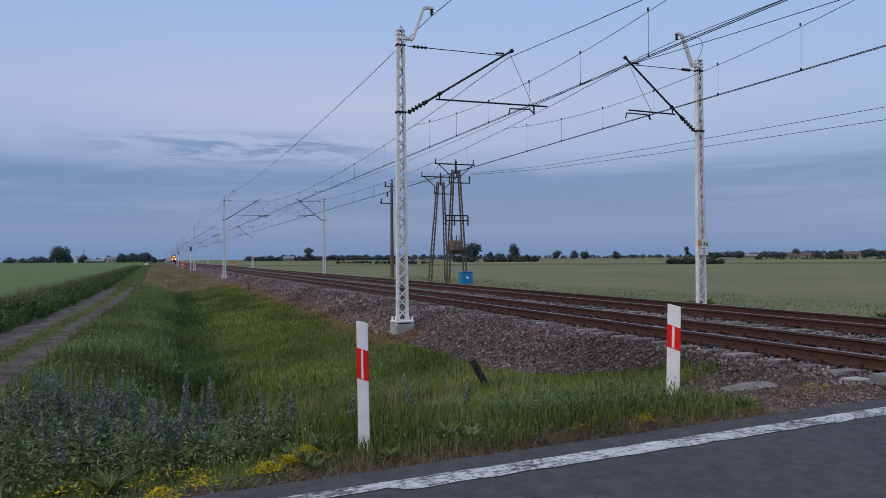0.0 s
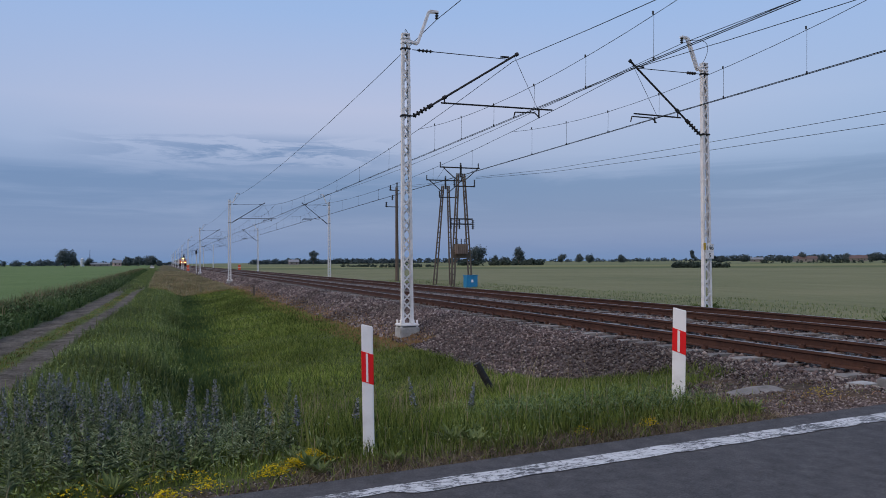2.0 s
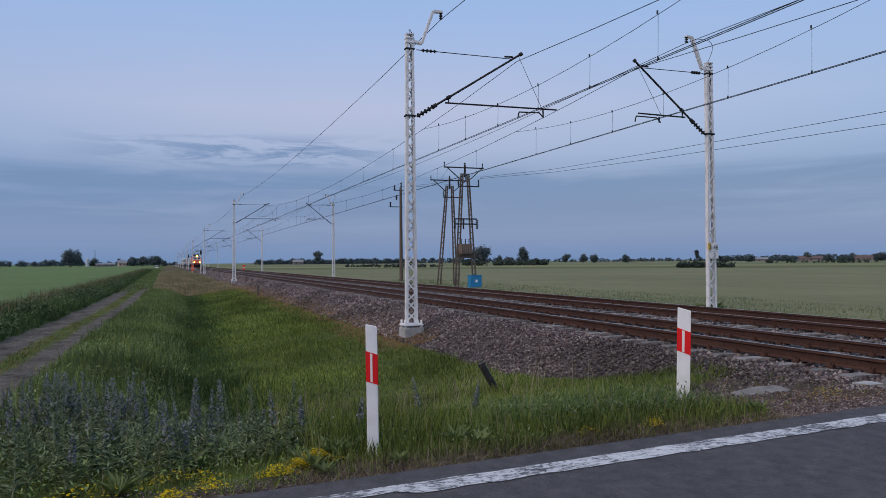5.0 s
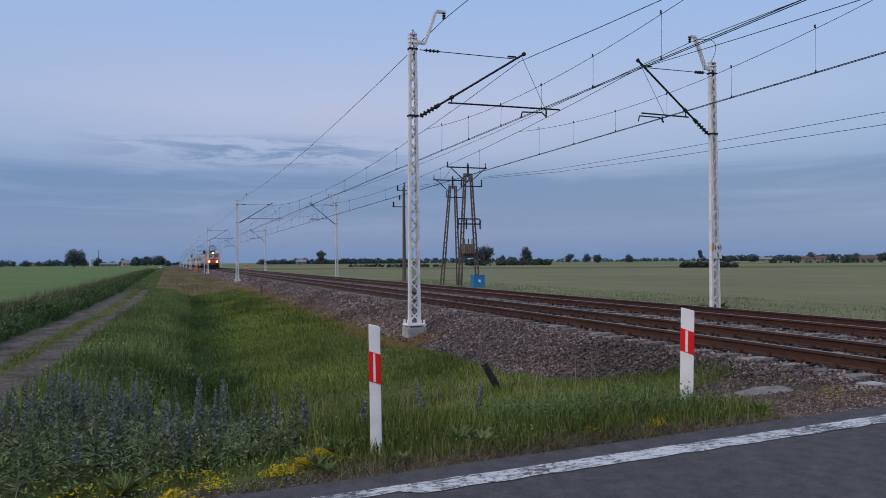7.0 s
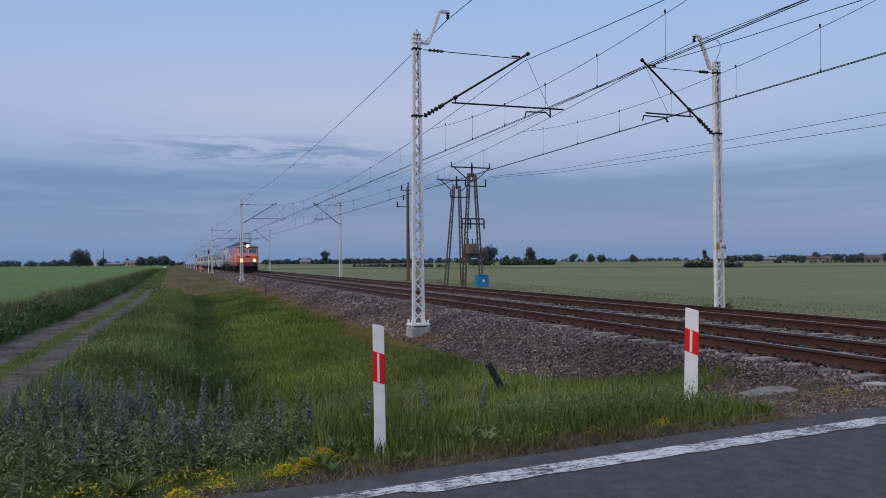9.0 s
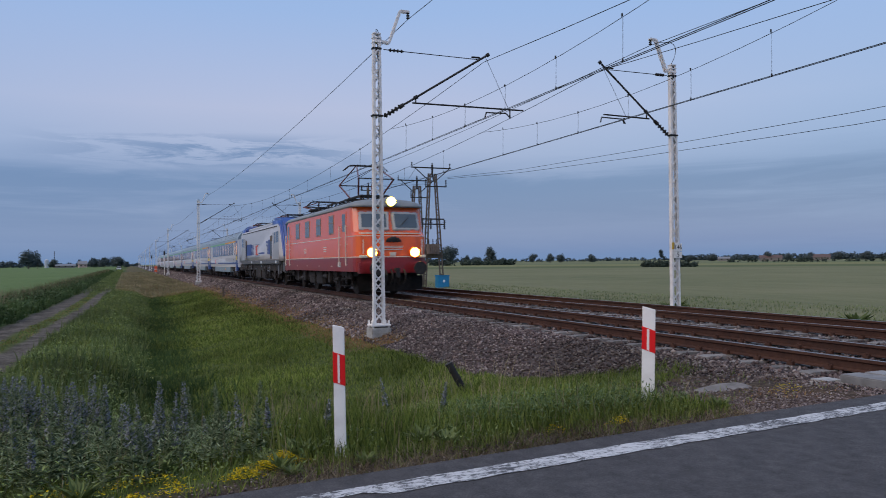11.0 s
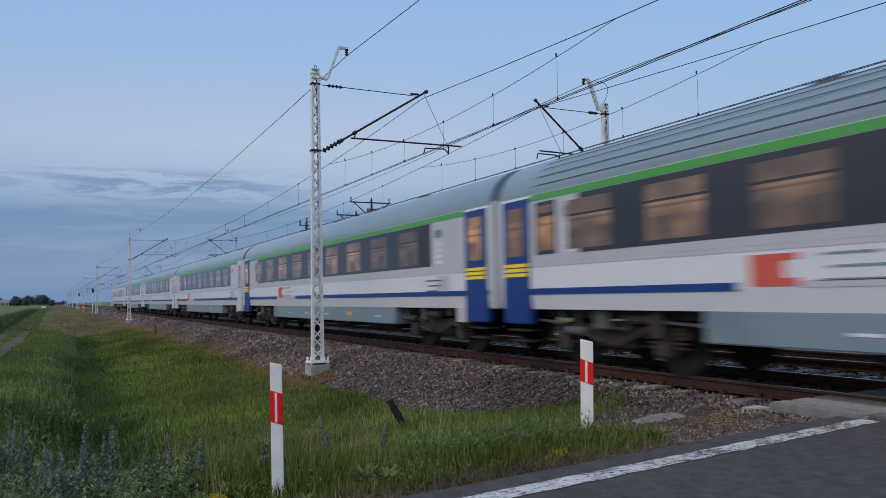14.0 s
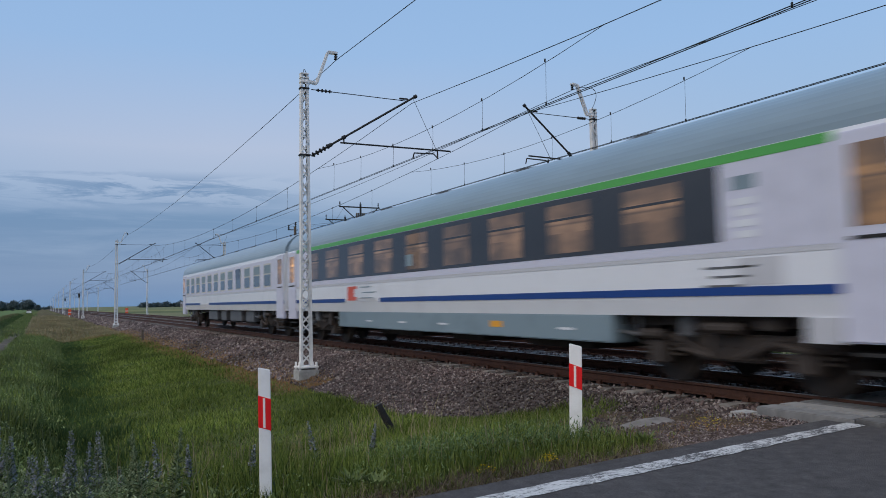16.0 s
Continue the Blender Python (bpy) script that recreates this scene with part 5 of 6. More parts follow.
    box(bm, -0.3, 0.2, 6.0, 6.9, 3.7, 3.95, bevel=0.04)
    part("roof_conductor", bm, M_dark, t, "roof insulators and bus bars")
    bm = bmesh.new()
    box(bm, -1.2, 1.2, 0.0, 12.8, 0.75, 0.95)
    for a, b in ((5.3, 6.5), (6.8, 7.9)):
        box(bm, -1.3, 1.3, a, b, 0.32, 0.9, bevel=0.05)
    part("underframe", bm, P_under, t)
    hung_gear(t, 0.6, 12.6, 3, 16, 0.93, P_sooty)
    for y in (3.0, 9.9):
        bogie(t, y, 2.9, WHEEL_L, 0.58, True)
    return t


# -- the grey and blue locomotive --
def modern_locomotive():
    t = thing("electric_locomotive", "modern light grey electric locomotive with blue sloping cabs", "locomotive")
    n = 17.75
    prof = [(0.0, 1.2), (-0.05, 1.75), (0.2, 2.1), (1.1, 3.55), (1.7, 3.88), (2.4, 3.95)]
    prof = prof + [(n - y, z) for y, z in reversed(prof)]

    def slab(half, pts, bev):
        bm = bmesh.new()
        a = [bm.verts.new((-half, y, z)) for y, z in pts]
        b = [bm.verts.new((half, y, z)) for y, z in pts]
        k = len(pts)
        for i in range(k):
            bm.faces.new((a[i], a[(i + 1) % k], b[(i + 1) % k], b[i]))
        ends = [bm.faces.new(a), bm.faces.new(b)]
        if bev:
            bmesh.ops.recalc_face_normals(bm, faces=bm.faces[:])
            bmesh.ops.bevel(bm, geom=[e for f in ends for e in f.edges], offset=bev, segments=4, affect="EDGES")
        return bm
    part("body", slab(1.43, [(y, min(z, 3.75)) for y, z in prof], 0.2), P_locogrey, t, "light grey body shell", True)
    for m in (0, 1):
        cab = [(-0.03, 1.5), (-0.09, 1.75), (0.16, 2.12), (1.06, 3.58), (1.66, 3.92), (3.75, 3.99), (3.65, 3.5), (1.75, 2.5), (1.25, 1.5)]
        cab = cab if not m else [(n - y, z) for y, z in cab]
        part("cab_cowl", slab(1.40, cab, 0.17), P_noseblue, t, "deep blue sloping cab cowl", True)
        ws = [(0.10, 2.3), (0.92, 3.52), (1.02, 3.5), (0.2, 2.25)]
        ws = ws if not m else [(n - y, z) for y, z in ws]
        part("windscreen", slab(1.12, ws, 0.0), P_glass, t, "dark raked windscreen")
        f, way = (0.0, -1) if not m else (n, 1)
        bm = bmesh.new()
        box(bm, -1.35, 1.35, min(f, f - way * 0.5), max(f, f - way * 0.5) , 0.75, 1.3, bevel=0.06)
        part("buffer_beam", bm, P_midgrey, t)
        buffers(t, f, way)
        for s in (-1, 1):
            bm = bmesh.new()
            box(bm, s * 0.95 - 0.22, s * 0.95 + 0.22, f - 0.12, f + 0.12, 1.72, 1.95, bevel=0.05)
            part("headlamp", bm, P_glass, t)
            bm = bmesh.new()
            vs = [bm.verts.new(p) for p in ((0, f + way * 0.2, 0.2), (s * 1.25, f - way * 0.2, 0.25), (s * 1.3, f - way * 0.3, 0.7), (0, f, 0.75))]
            bm.faces.new(vs)
            bmesh.ops.solidify(bm, geom=bm.faces[:], thickness=0.04)
            part("plough", bm, P_sooty, t)
    for s in (-1, 1):
        bm = bmesh.new()
        side_box(bm, s, 1.2, n - 1.2, 1.27, 1.47, 0.01, 0.2, 1.43)
        part("sill_beam", bm, P_midgrey, t, "dark grey sill along the side")
        bm = bmesh.new()
        side_box(bm, s, 1.9, n - 1.9, 3.41, 3.45, 0.012, 0.2, 1.43)
        part("roof_gutter", bm, M_dark, t)
        for m in (0, 1):
            fy = (lambda y: y) if not m else (lambda y: n - y)

            def piece(name, mat, a, b, z0, z1, label="", out=0.006):
                bm_ = bmesh.new()
                lo, hi = sorted((fy(a), fy(b)))
                side_box(bm_, s, lo, hi, z0, z1, out, 0.05, 1.43, 0.0)
                return part(name, bm_, mat, t, label)
            piece("cab_side_panel", P_locogrey, 1.35, 3.3, 1.52, 3.1, out=0.004)
            piece("cab_window", P_glass, 1.55, 2.25, 2.5, 3.12, out=0.008)
            piece("side_glass", P_glass, 2.45, 2.75, 2.45, 3.1, out=0.008)
            piece("cab_door", P_door, 3.4, 4.18, 1.56, 2.95, "dark door into the cab")
            piece("door_pane", P_tan, 3.62, 4.06, 2.62, 2.9, out=0.012)
            piece("door_jamb", P_tan, 3.46, 3.52, 1.56, 2.97)
            piece("door_foot", P_tan, 3.56, 4.12, 1.58, 1.72, out=0.012)
            piece("handrail", P_white, 3.38, 3.42, 1.55, 2.6, out=0.03)
            if not m:
                for i in range(10):
                    piece("blue_stripe", P_locoblue, 4.72, 5.15 + 0.05 * i, 1.86 + i * 0.085, 1.905 + i * 0.085)
                piece("blue_block", P_locoblue, 4.18, 4.75, 1.84, 2.72, "blue livery block")
        for k in range(9):
            bm = bmesh.new()
            side_box(bm, s, 10.6 - 0.1 * (k % 3), 11.6, 1.88 + k * 0.08, 1.92 + k * 0.08, 0.006, 0.05, 1.43)
            part("blue_stripe", bm, P_locoblue, t)
        bm = bmesh.new()
        side_box(bm, s, 11.5, 13.9, 1.85, 2.62, 0.006, 0.05, 1.43)
        part("blue_block", bm, P_locoblue, t, "blue livery block")
        bm = bmesh.new()
        side_box(bm, s, 9.2, 9.7, 1.83, 2.46, 0.008, 0.05, 1.43)
        side_box(bm, s, 9.05, 9.25, 2.2, 2.5, 0.009, 0.05, 1.43)
        side_box(bm, s, 8.7, 9.15, 2.4, 2.5, 0.009, 0.05, 1.43)
        side_box(bm, s, 8.7, 9.15, 1.83, 1.93, 0.009, 0.05, 1.43)
        side_box(bm, s, 9.03, 9.19, 1.85, 2.2, 0.007, 0.05, 1.43)
        part("emblem", bm, P_logo, t, "orange-red emblem shape")
        for z in (2.53, 1.78):
            bm = bmesh.new()
            side_box(bm, s, 8.1, 9.9, z, z + 0.022, 0.006, 0.05, 1.43)
            part("emblem_line", bm, P_locoblue, t)
        bm = bmesh.new()
        side_box(bm, s, 6.2, 8.5, 1.9, 1.99, 0.006, 0.05, 1.43)
        part("lettering", bm, P_locoblue, t, "thin blue bar of lettering")
        for y in (2.0, 7.2, 11.2):
            bm = bmesh.new()
            side_box(bm, s, y, y + 0.5, 1.28, 1.44, 0.016, 0.05, 1.43)
            part("white_plate", bm, P_white, t)
    bm = bmesh.new()
    box(bm, -1.0, 1.0, 2.9, n - 2.9, 3.7, 3.85, bevel=0.05)
    for y in (5.5, 7.0, 8.8, 10.5):
        box(bm, -0.7, 0.7, y, y + 0.8, 3.8, 3.97, bevel=0.04)
        insulator(bm, (0.75, y, 3.8), (0.75, y, 4.1), 0.07, 4)
    bar(bm, (0.75, 4.5, 4.1), (0.75, 12.0, 4.1), 0.02, 6)
    part("roof_gear", bm, P_roof, t, "grey roof housings")
    pantograph(t, 3.9, 3.95, 0.25, 1.6, "lowered_pantograph")
    pantograph(t, 13.6, 3.95, 0.25, 1.6, "lowered_pantograph")
    bm = bmesh.new()
    box(bm, -1.3, 1.3, 0.6, n - 0.6, 0.85, 1.22)
    for a, b in ((6.6, 8.0), (8.3, 10.6)):
        box(bm, -1.3, 1.3, a, b, 0.3, 0.95, bevel=0.06)
    part("underframe", bm, P_under, t)
    hung_gear(t, 1.0, 16.6, 5, 24, 1.2)
    for y in (4.0, 13.7):
        bogie(t, y, 2.8, WHEEL_L, 0.58, True)
    return t


# -- the coaches --
SIDE = [(-1.40, 1.0), (-1.45, 1.3), (-1.45, 2.95), (-1.43, 3.12)]
ROOF = [(-1.43 * math.cos(radians(6 * i)) ** 0.8, 3.12 + 0.84 * math.sin(radians(6 * i))) for i in range(15)] + [(0, 3.96)]
LC = 22.42


def mirrored(half):
    return half + [(-x, z) for x, z in reversed(half) if x < -1e-6]


def coach(label, first_class, door_mat, ribbed, striped=True):
    upper = P_grey if door_mat is P_blue else P_lilac
    t = thing("passenger_coach", label, "railway coach", group="coaches of the train")
    a, b = 0.22, LC - 0.22
    bm = bmesh.new()
    sweep(bm, mirrored(SIDE), a, b)
    part("body", bm, P_white, t, "white and grey painted coach body")
    bm = bmesh.new()
    sweep(bm, mirrored(ROOF), a, b)
    part("roof", bm, P_coachroof, t, "smooth blue-grey roof", False)
    if ribbed:
        for (x, z) in ((-1.415, 3.28), (-1.36, 3.44), (-1.27, 3.58), (-1.13, 3.7), (-0.93, 3.81), (1.245, 3.61)):
            bm = bmesh.new()
            box(bm, x - 0.005, x + 0.005, 1.4, LC - 1.4, z - 0.005, z + 0.005)
            part("roof_rib", bm, P_midgrey, t)
    for y in (5.0, 8.5, 12.0, 15.5):
        bm = bmesh.new()
        box(bm, -0.5, 0.5, y, y + 0.55, 3.9, 3.985, bevel=0.03)
        for k in (-0.3, 0.0, 0.3):
            box(bm, k - 0.06, k + 0.06, y + 0.1, y + 0.45, 3.97, 4.02)
        part("roof_vent", bm, P_midgrey, t)
    for s in (-1, 1):
        def piece(name, mat, y0, y1, z0, z1, lab="", out=0.004, deep=0.06, bevel=0.0, parent=t):
            bm_ = bmesh.new()
            side_box(bm_, s, y0, y1, z0, z1, out, deep, 1.45, bevel)
            return part(name, bm_, mat, parent, lab)
        if striped:
            if first_class:
                piece("amber_stripe", P_amber, 1.25, 8.3, 2.99, 3.11, "amber first-class stripe")
                piece("green_stripe", P_green, 8.3, LC - 1.25, 2.99, 3.11, "green stripe under the roof")
                piece("grey_panel", P_stone, 1.25, 8.3, 1.46, 1.835, "light grey side panel")
            else:
                piece("green_stripe", P_green, 1.25, LC - 1.25, 2.99, 3.11, "green stripe under the roof")
            piece("upper_panel", upper, 1.24, LC - 1.24, 1.84, 2.985, "light grey upper side")
            band = piece("window_band", P_band, 2.85, LC - (3.45 if first_class else 2.7), 1.97, 2.98, "black glossy window band", 0.008)
            for i in range(8 if first_class else 9):
                c = 3.55 + 1.92 * i
                w_ = piece("window", P_lit, c, c + 1.12, 2.04, 2.88, "", 0.012, parent=band, bevel=0.003)
                piece("vent_bar", P_band, c, c + 1.12, 2.6, 2.64, "", 0.018, parent=band)
            for y in ((1.5,) if first_class else (LC - 2.05,) if door_mat is P_blue and ribbed else ()):
                fr = piece("vestibule_window", P_band, y, y + 0.62, 1.99, 2.95, "black-framed vestibule window", 0.008)
                piece("pane", P_litdoor, y + 0.07, y + 0.55, 2.06, 2.68, "", 0.012, parent=fr)
                piece("vent_pane", P_lit, y + 0.07, y + 0.55, 2.74, 2.88, "", 0.012, parent=fr)
            for y in (2.3, LC - (3.0 if first_class else 2.62)):
                piece("route_board", P_skirt, y - 0.02, y + 0.36, 2.62, 2.8, "small grey notice panel", 0.007)
                for k in range(4):
                    piece("notice", P_white, y, y + 0.3 + 0.05 * (k % 2), 2.0 + 0.14 * k, 2.09 + 0.14 * k, "", 0.008)
            if not first_class:
                piece("cycle_sign", P_grey, 1.95, 2.6, 1.4, 1.74, "pale grey pictogram panel", 0.006)
            piece("route_screen", P_skirt, 12.0, 12.35, 2.12, 2.4, "small grey display in the window band", 0.014)
        else:
            piece("upper_panel", upper, 1.24, LC - 1.24, 1.84, 2.985, "lilac-grey upper side")
            for y in [2.0 + 1.62 * i for i in range(12)]:
                fr = piece("window", P_frame, y, y + 1.05, 1.92, 2.86, "", 0.008)
                piece("pane", P_paleglass, y + 0.06, y + 0.99, 1.98, 2.42, "", 0.012, parent=fr)
                piece("pane", P_skirt, y + 0.06, y + 0.99, 2.47, 2.8, "", 0.012, parent=fr)
            piece("open_window", P_band, 7.0, 7.9, 2.4, 2.86, "dark open window", 0.02)
        piece("grey_line", P_grey, 1.24, LC - 1.24, 1.77, 1.835, "", 0.005)
        piece("blue_stripe", P_blue, 0.25, 14.0, 1.27, 1.38, "dark blue stripe along the side", 0.005)
        piece("blue_stripe", P_blue, 16.5, LC - 0.3, 1.27, 1.38, "", 0.005)
        if striped:
            piece("emblem", P_logo, 15.8, 16.3, 1.32, 1.72, "orange-red emblem shape", 0.006)
            piece("emblem_top", P_logo, 15.6, 16.2, 1.64, 1.72, "", 0.008)
            piece("emblem_foot", P_logo, 15.6, 16.2, 1.32, 1.42, "", 0.008)
            for k, (e0, e1) in enumerate(((14.6, 15.3), (14.3, 15.2), (14.45, 15.35))):
                piece("lettering", P_skirt, e0, e1, 1.67 - 0.15 * k, 1.70 - 0.15 * k, "thin grey bar of lettering", 0.006)
            for k in range(3):
                piece("lettering", P_midgrey, 2.35 + 0.1 * k, 3.15 - 0.12 * (k % 2), 1.62 - 0.12 * k, 1.65 - 0.12 * k, "thin dark bar of lettering", 0.006)
            piece("lettering", P_grey, 14.2, 15.6, 1.30, 1.38, "pale bar of lettering", 0.006)
        # doors
        for y in (0.32, LC - 0.32 - 0.9):
            d = piece("door", door_mat, y, y + 0.9, 0.72, 3.07, "tall folding entrance door", 0.02, 0.12, 0.02)
            piece("door_window", P_litdoor, y + 0.2, y + 0.72, 2.0, 2.92, "", 0.026, parent=d, bevel=0.004)
            if door_mat is P_blue:
                for k in range(3):
                    piece("yellow_marking", P_yellow, y + 0.06, y + 0.84, 1.61 + 0.09 * k, 1.675 + 0.09 * k, "", 0.026, parent=d)
            else:
                piece("door_rail", M_dark, y + 0.15, y + 0.75, 1.86, 1.9, "", 0.03, parent=d)
            for z in (0.38, 0.58):
                piece("footstep", M_dark, y + 0.1, y + 0.8, z, z + 0.04, "", -0.02, 0.3)
        # skirts and gear below the floor
        if striped:
            sk = piece("skirt", P_skirt, 5.05, LC - 5.3, 0.56, 1.0, "blue-grey equipment skirt", -0.03, 0.5, 0.02)
            for y in (6.0, 8.2, 10.4, 12.5, 14.6):
                piece("skirt_label", P_white if y != 8.2 else P_amber, y, y + 0.42, 0.74, 0.86 if y == 8.2 else 0.78, "", -0.025, parent=sk)
            piece("end_skirt", P_grey, 1.25, 1.7, 0.7, 1.0, "", -0.02, 0.1)
        else:
            for y, l in ((5.2, 1.4), (7.4, 2.3), (10.5, 1.2), (12.6, 2.2)):
                piece("equipment_box", P_midgrey, y, y + l, 0.5, 0.98, "", -0.15, 0.4, 0.03)
    for e, way in ((a, -1), (b, 1)):
        bm = bmesh.new()
        box(bm, -0.75, 0.75, min(e, e + way * 0.2), max(e, e + way * 0.2), 1.05, 3.35, bevel=0.08)
        part("gangway_bellows", bm, P_bellows, t, "pale rubber gangway bellows")
        bm = bmesh.new()
        box(bm, -1.38, 1.38, min(e - way * 0.05, e + way * 0.03), max(e - way * 0.05, e + way * 0.03), 1.0, 3.2, bevel=0.01)
        part("end_wall", bm, P_white, t)
        for s in (-1, 1):
            bm = bmesh.new()
            bar(bm, (s * 0.875, e - way * 0.1, 1.05), (s * 0.875, e + way * 0.2, 1.05), 0.2, 14)
            part("buffer", bm, M_dark, t)
    bm = bmesh.new()
    box(bm, -1.15, 1.15, 0.5, LC - 0.5, 0.85, 1.02)
    for y, l in ((6.0, 2.0), (9.5, 1.5), (12.5, 2.6)):
        box(bm, -1.0, 1.0, y, y + l, 0.4, 0.9, bevel=0.04)
    part("underframe", bm, P_under, t)
    hung_gear(t, 1.7, 4.9, 7, 7)
    hung_gear(t, LC - 5.2, LC - 1.7, 8, 7)
    for y in (3.1, LC - 3.1):
        bogie(t, y, 2.4, WHEEL_S, 0.45)
    return t


VEHICLES.append((orange_locomotive(), -10.75))
VEHICLES.append((modern_locomotive(), 3.0))
first = coach("white and grey coach with amber and green stripes, blue doors", True, P_blue, True)
second = coach("white and grey coach with a green stripe and blue doors", False, P_blue, True)
smooth = coach("white and grey smooth-roofed coach, green stripe, blue doors", False, P_blue, False)
third = coach("white coach with a green stripe and lilac-grey doors", False, P_lilac, False)
old = coach("older plain white coach with separate framed windows", False, P_lilac, False, False)
here = Matrix.Identity(4)
COACHES = [first, copy_thing(first, here), second, smooth, third, copy_thing(third, here), copy_thing(third, here), old]
VEHICLES += [(c, 21.35 + LC * i) for i, c in enumerate(COACHES)]

# ---- sleepers and clips, nearest first ----
def lay(track, axis, first, count):
    for i in range(count):
        y = first + i * SPACE
        sl = put("sleeper", SLEEPER, track, pose(0, y, 0.012 * math.sin(i * 1.9), 0, 0, 0.4 * math.sin(i * 2.7)))
        if y < 26:
            for s in (-0.75, 0.75):
                put("rail_clip", CLIP, sl, pose(s, 0, 0))


lay(near_track, T1, 6.35, 150)
lay(far_track, T2, 6.35, 150)


def far_sleepers(axis):
    n = 500
    y = 6.35 + 150 * SPACE + np.arange(n) * SPACE
    c = np.array([(-1.3, -0.1), (1.3, -0.1), (1.3, 0.1), (-1.3, 0.1)])
    top = np.stack([np.stack([axis + c[:, 0], np.full(4, yy) + c[:, 1], np.full(4, -0.195)], 1) for yy in y]).reshape(-1, 3)
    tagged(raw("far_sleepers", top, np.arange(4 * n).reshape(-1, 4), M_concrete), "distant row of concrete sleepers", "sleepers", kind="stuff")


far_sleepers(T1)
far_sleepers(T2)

# ---- loose stones ----
def stones(label, x0, x1, y0, y1, n, size, surface, keep=None):
    x, y = rng.uniform(x0, x1, n), y0 + (y1 - y0) * rng.random(n) ** 1.6
    if keep is not None:
        k = keep(x, y)
        x, y = x[k], y[k]
    n = len(x)
    z = surface(x, y)
    base = np.array([(1, 0, 0), (-1, 0, 0), (0, 1, 0), (0, -1, 0), (0, 0, 1), (0, 0, -1)], float)
    tri = np.array([(0, 2, 4), (2, 1, 4), (1, 3, 4), (3, 0, 4), (2, 0, 5), (1, 2, 5), (3, 1, 5), (0, 3, 5)])
    V = base[None] * (0.6 + 0.7 * rng.random((n, 6, 1))) + rng.normal(scale=0.25, size=(n, 6, 3))
    a = rng.random(n) * 6.28
    ca, sa = np.cos(a), np.sin(a)
    s = size * (0.6 + 0.9 * rng.random(n) ** 2)
    X = (V[:, :, 0] * ca[:, None] - V[:, :, 1] * sa[:, None]) * s[:, None] + x[:, None]
    Y = (V[:, :, 0] * sa[:, None] + V[:, :, 1] * ca[:, None]) * s[:, None] + y[:, None]
    Z = V[:, :, 2] * s[:, None] * 0.8 + z[:, None]
    F = (tri[None] + 6 * np.arange(n)[:, None, None]).reshape(-1, 3)
    tagged(raw("loose_stones", np.stack([X, Y, Z], -1).reshape(-1, 3), F, M_stone), label, "stones", kind="stuff")


BED_X = [5.6, 5.75, 6.1, 7.35, 7.75, 14.55, 15.0, 16.0]
BED_Z = [-1.3, -0.80, -0.74, -0.24, -0.225, -0.225, -0.26, -0.6]


def bed(x, y):
    return np.interp(x, BED_X, BED_Z) + rng.uniform(-0.01, 0.03, len(x))


def over_ground(x, y):
    return (np.interp(x, BED_X, BED_Z) > ground_z(x, y) - 0.03) & (y > 6.3)


stones("crushed grey and brown stones of the ballast shoulder", 5.75, 7.95, 6.0, 24, 24000, 0.027, bed, over_ground)
stones("crushed stones of the ballast shoulder further along", 5.75, 7.95, 20, 70, 12000, 0.05, bed, over_ground)
stones("crushed stones of the ballast far along the line", 5.75, 7.95, 66, 230, 11000, 0.1, bed, over_ground)
stones("crushed stones between the sleepers", 7.9, 15.3, 6.0, 45, 20000, 0.038, bed, over_ground)
stones("scattered gravel spilled on the road shoulder", 3.0, 7.4, 4.6, 6.9, 2600, 0.014, ground_z, lambda x, y: y > road_edge(x) - 0.06)
stones("dark gravel trodden into the soil by the crossing", 5.0, 7.3, 4.9, 6.9, 6000, 0.011, ground_z, lambda x, y: y > road_edge(x))
stones("ballast stones rolled down beside the slab", 5.1, 7.2, 6.5, 8.3, 3800, 0.024, ground_z)

stones("fine grit along the edge of the asphalt", -0.5, 7.0, 4.35, 5.5, 9000, 0.008, lambda x, y: np.maximum(ground_z(x, y), -0.085), lambda x, y: (y > road_edge(x) - 0.1 * rng.random(len(x))) & (y < road_edge(x) + 0.42))

# ---- grass and weeds ----
def blades(label, category, x, y, h, wd, mat, lean=0.35, name="grass", surface=ground_z):
    n = len(x)
    z = surface(x, y) - 0.01
    a, b = rng.random(n) * 6.28, rng.random(n) * 6.28
    dx, dy = np.cos(a) * wd, np.sin(a) * wd
    lx, ly = np.cos(b) * h * lean * rng.random(n), np.sin(b) * h * lean * rng.random(n)
    P = np.stack([np.stack([x - dx, y - dy, z], 1), np.stack([x + dx, y + dy, z], 1),
                  np.stack([x + dx * 0.7 + lx * 0.35, y + dy * 0.7 + ly * 0.35, z + h * 0.55], 1),
                  np.stack([x - dx * 0.7 + lx * 0.35, y - dy * 0.7 + ly * 0.35, z + h * 0.55], 1),
                  np.stack([x + lx, y + ly, z + h], 1)], 1).reshape(-1, 3)
    i = 5 * np.arange(n)[:, None]
    F = np.concatenate([i + np.array([[0, 1, 2]]), i + np.array([[0, 2, 3]]), i + np.array([[3, 2, 4]])])
    return tagged(raw(name, P, F, mat), label, category, kind="stuff")


def field_of(n, x0, x1, y0, y1, power=1.0):
    return rng.uniform(x0, x1, n), y0 + (y1 - y0) * rng.random(n) ** power


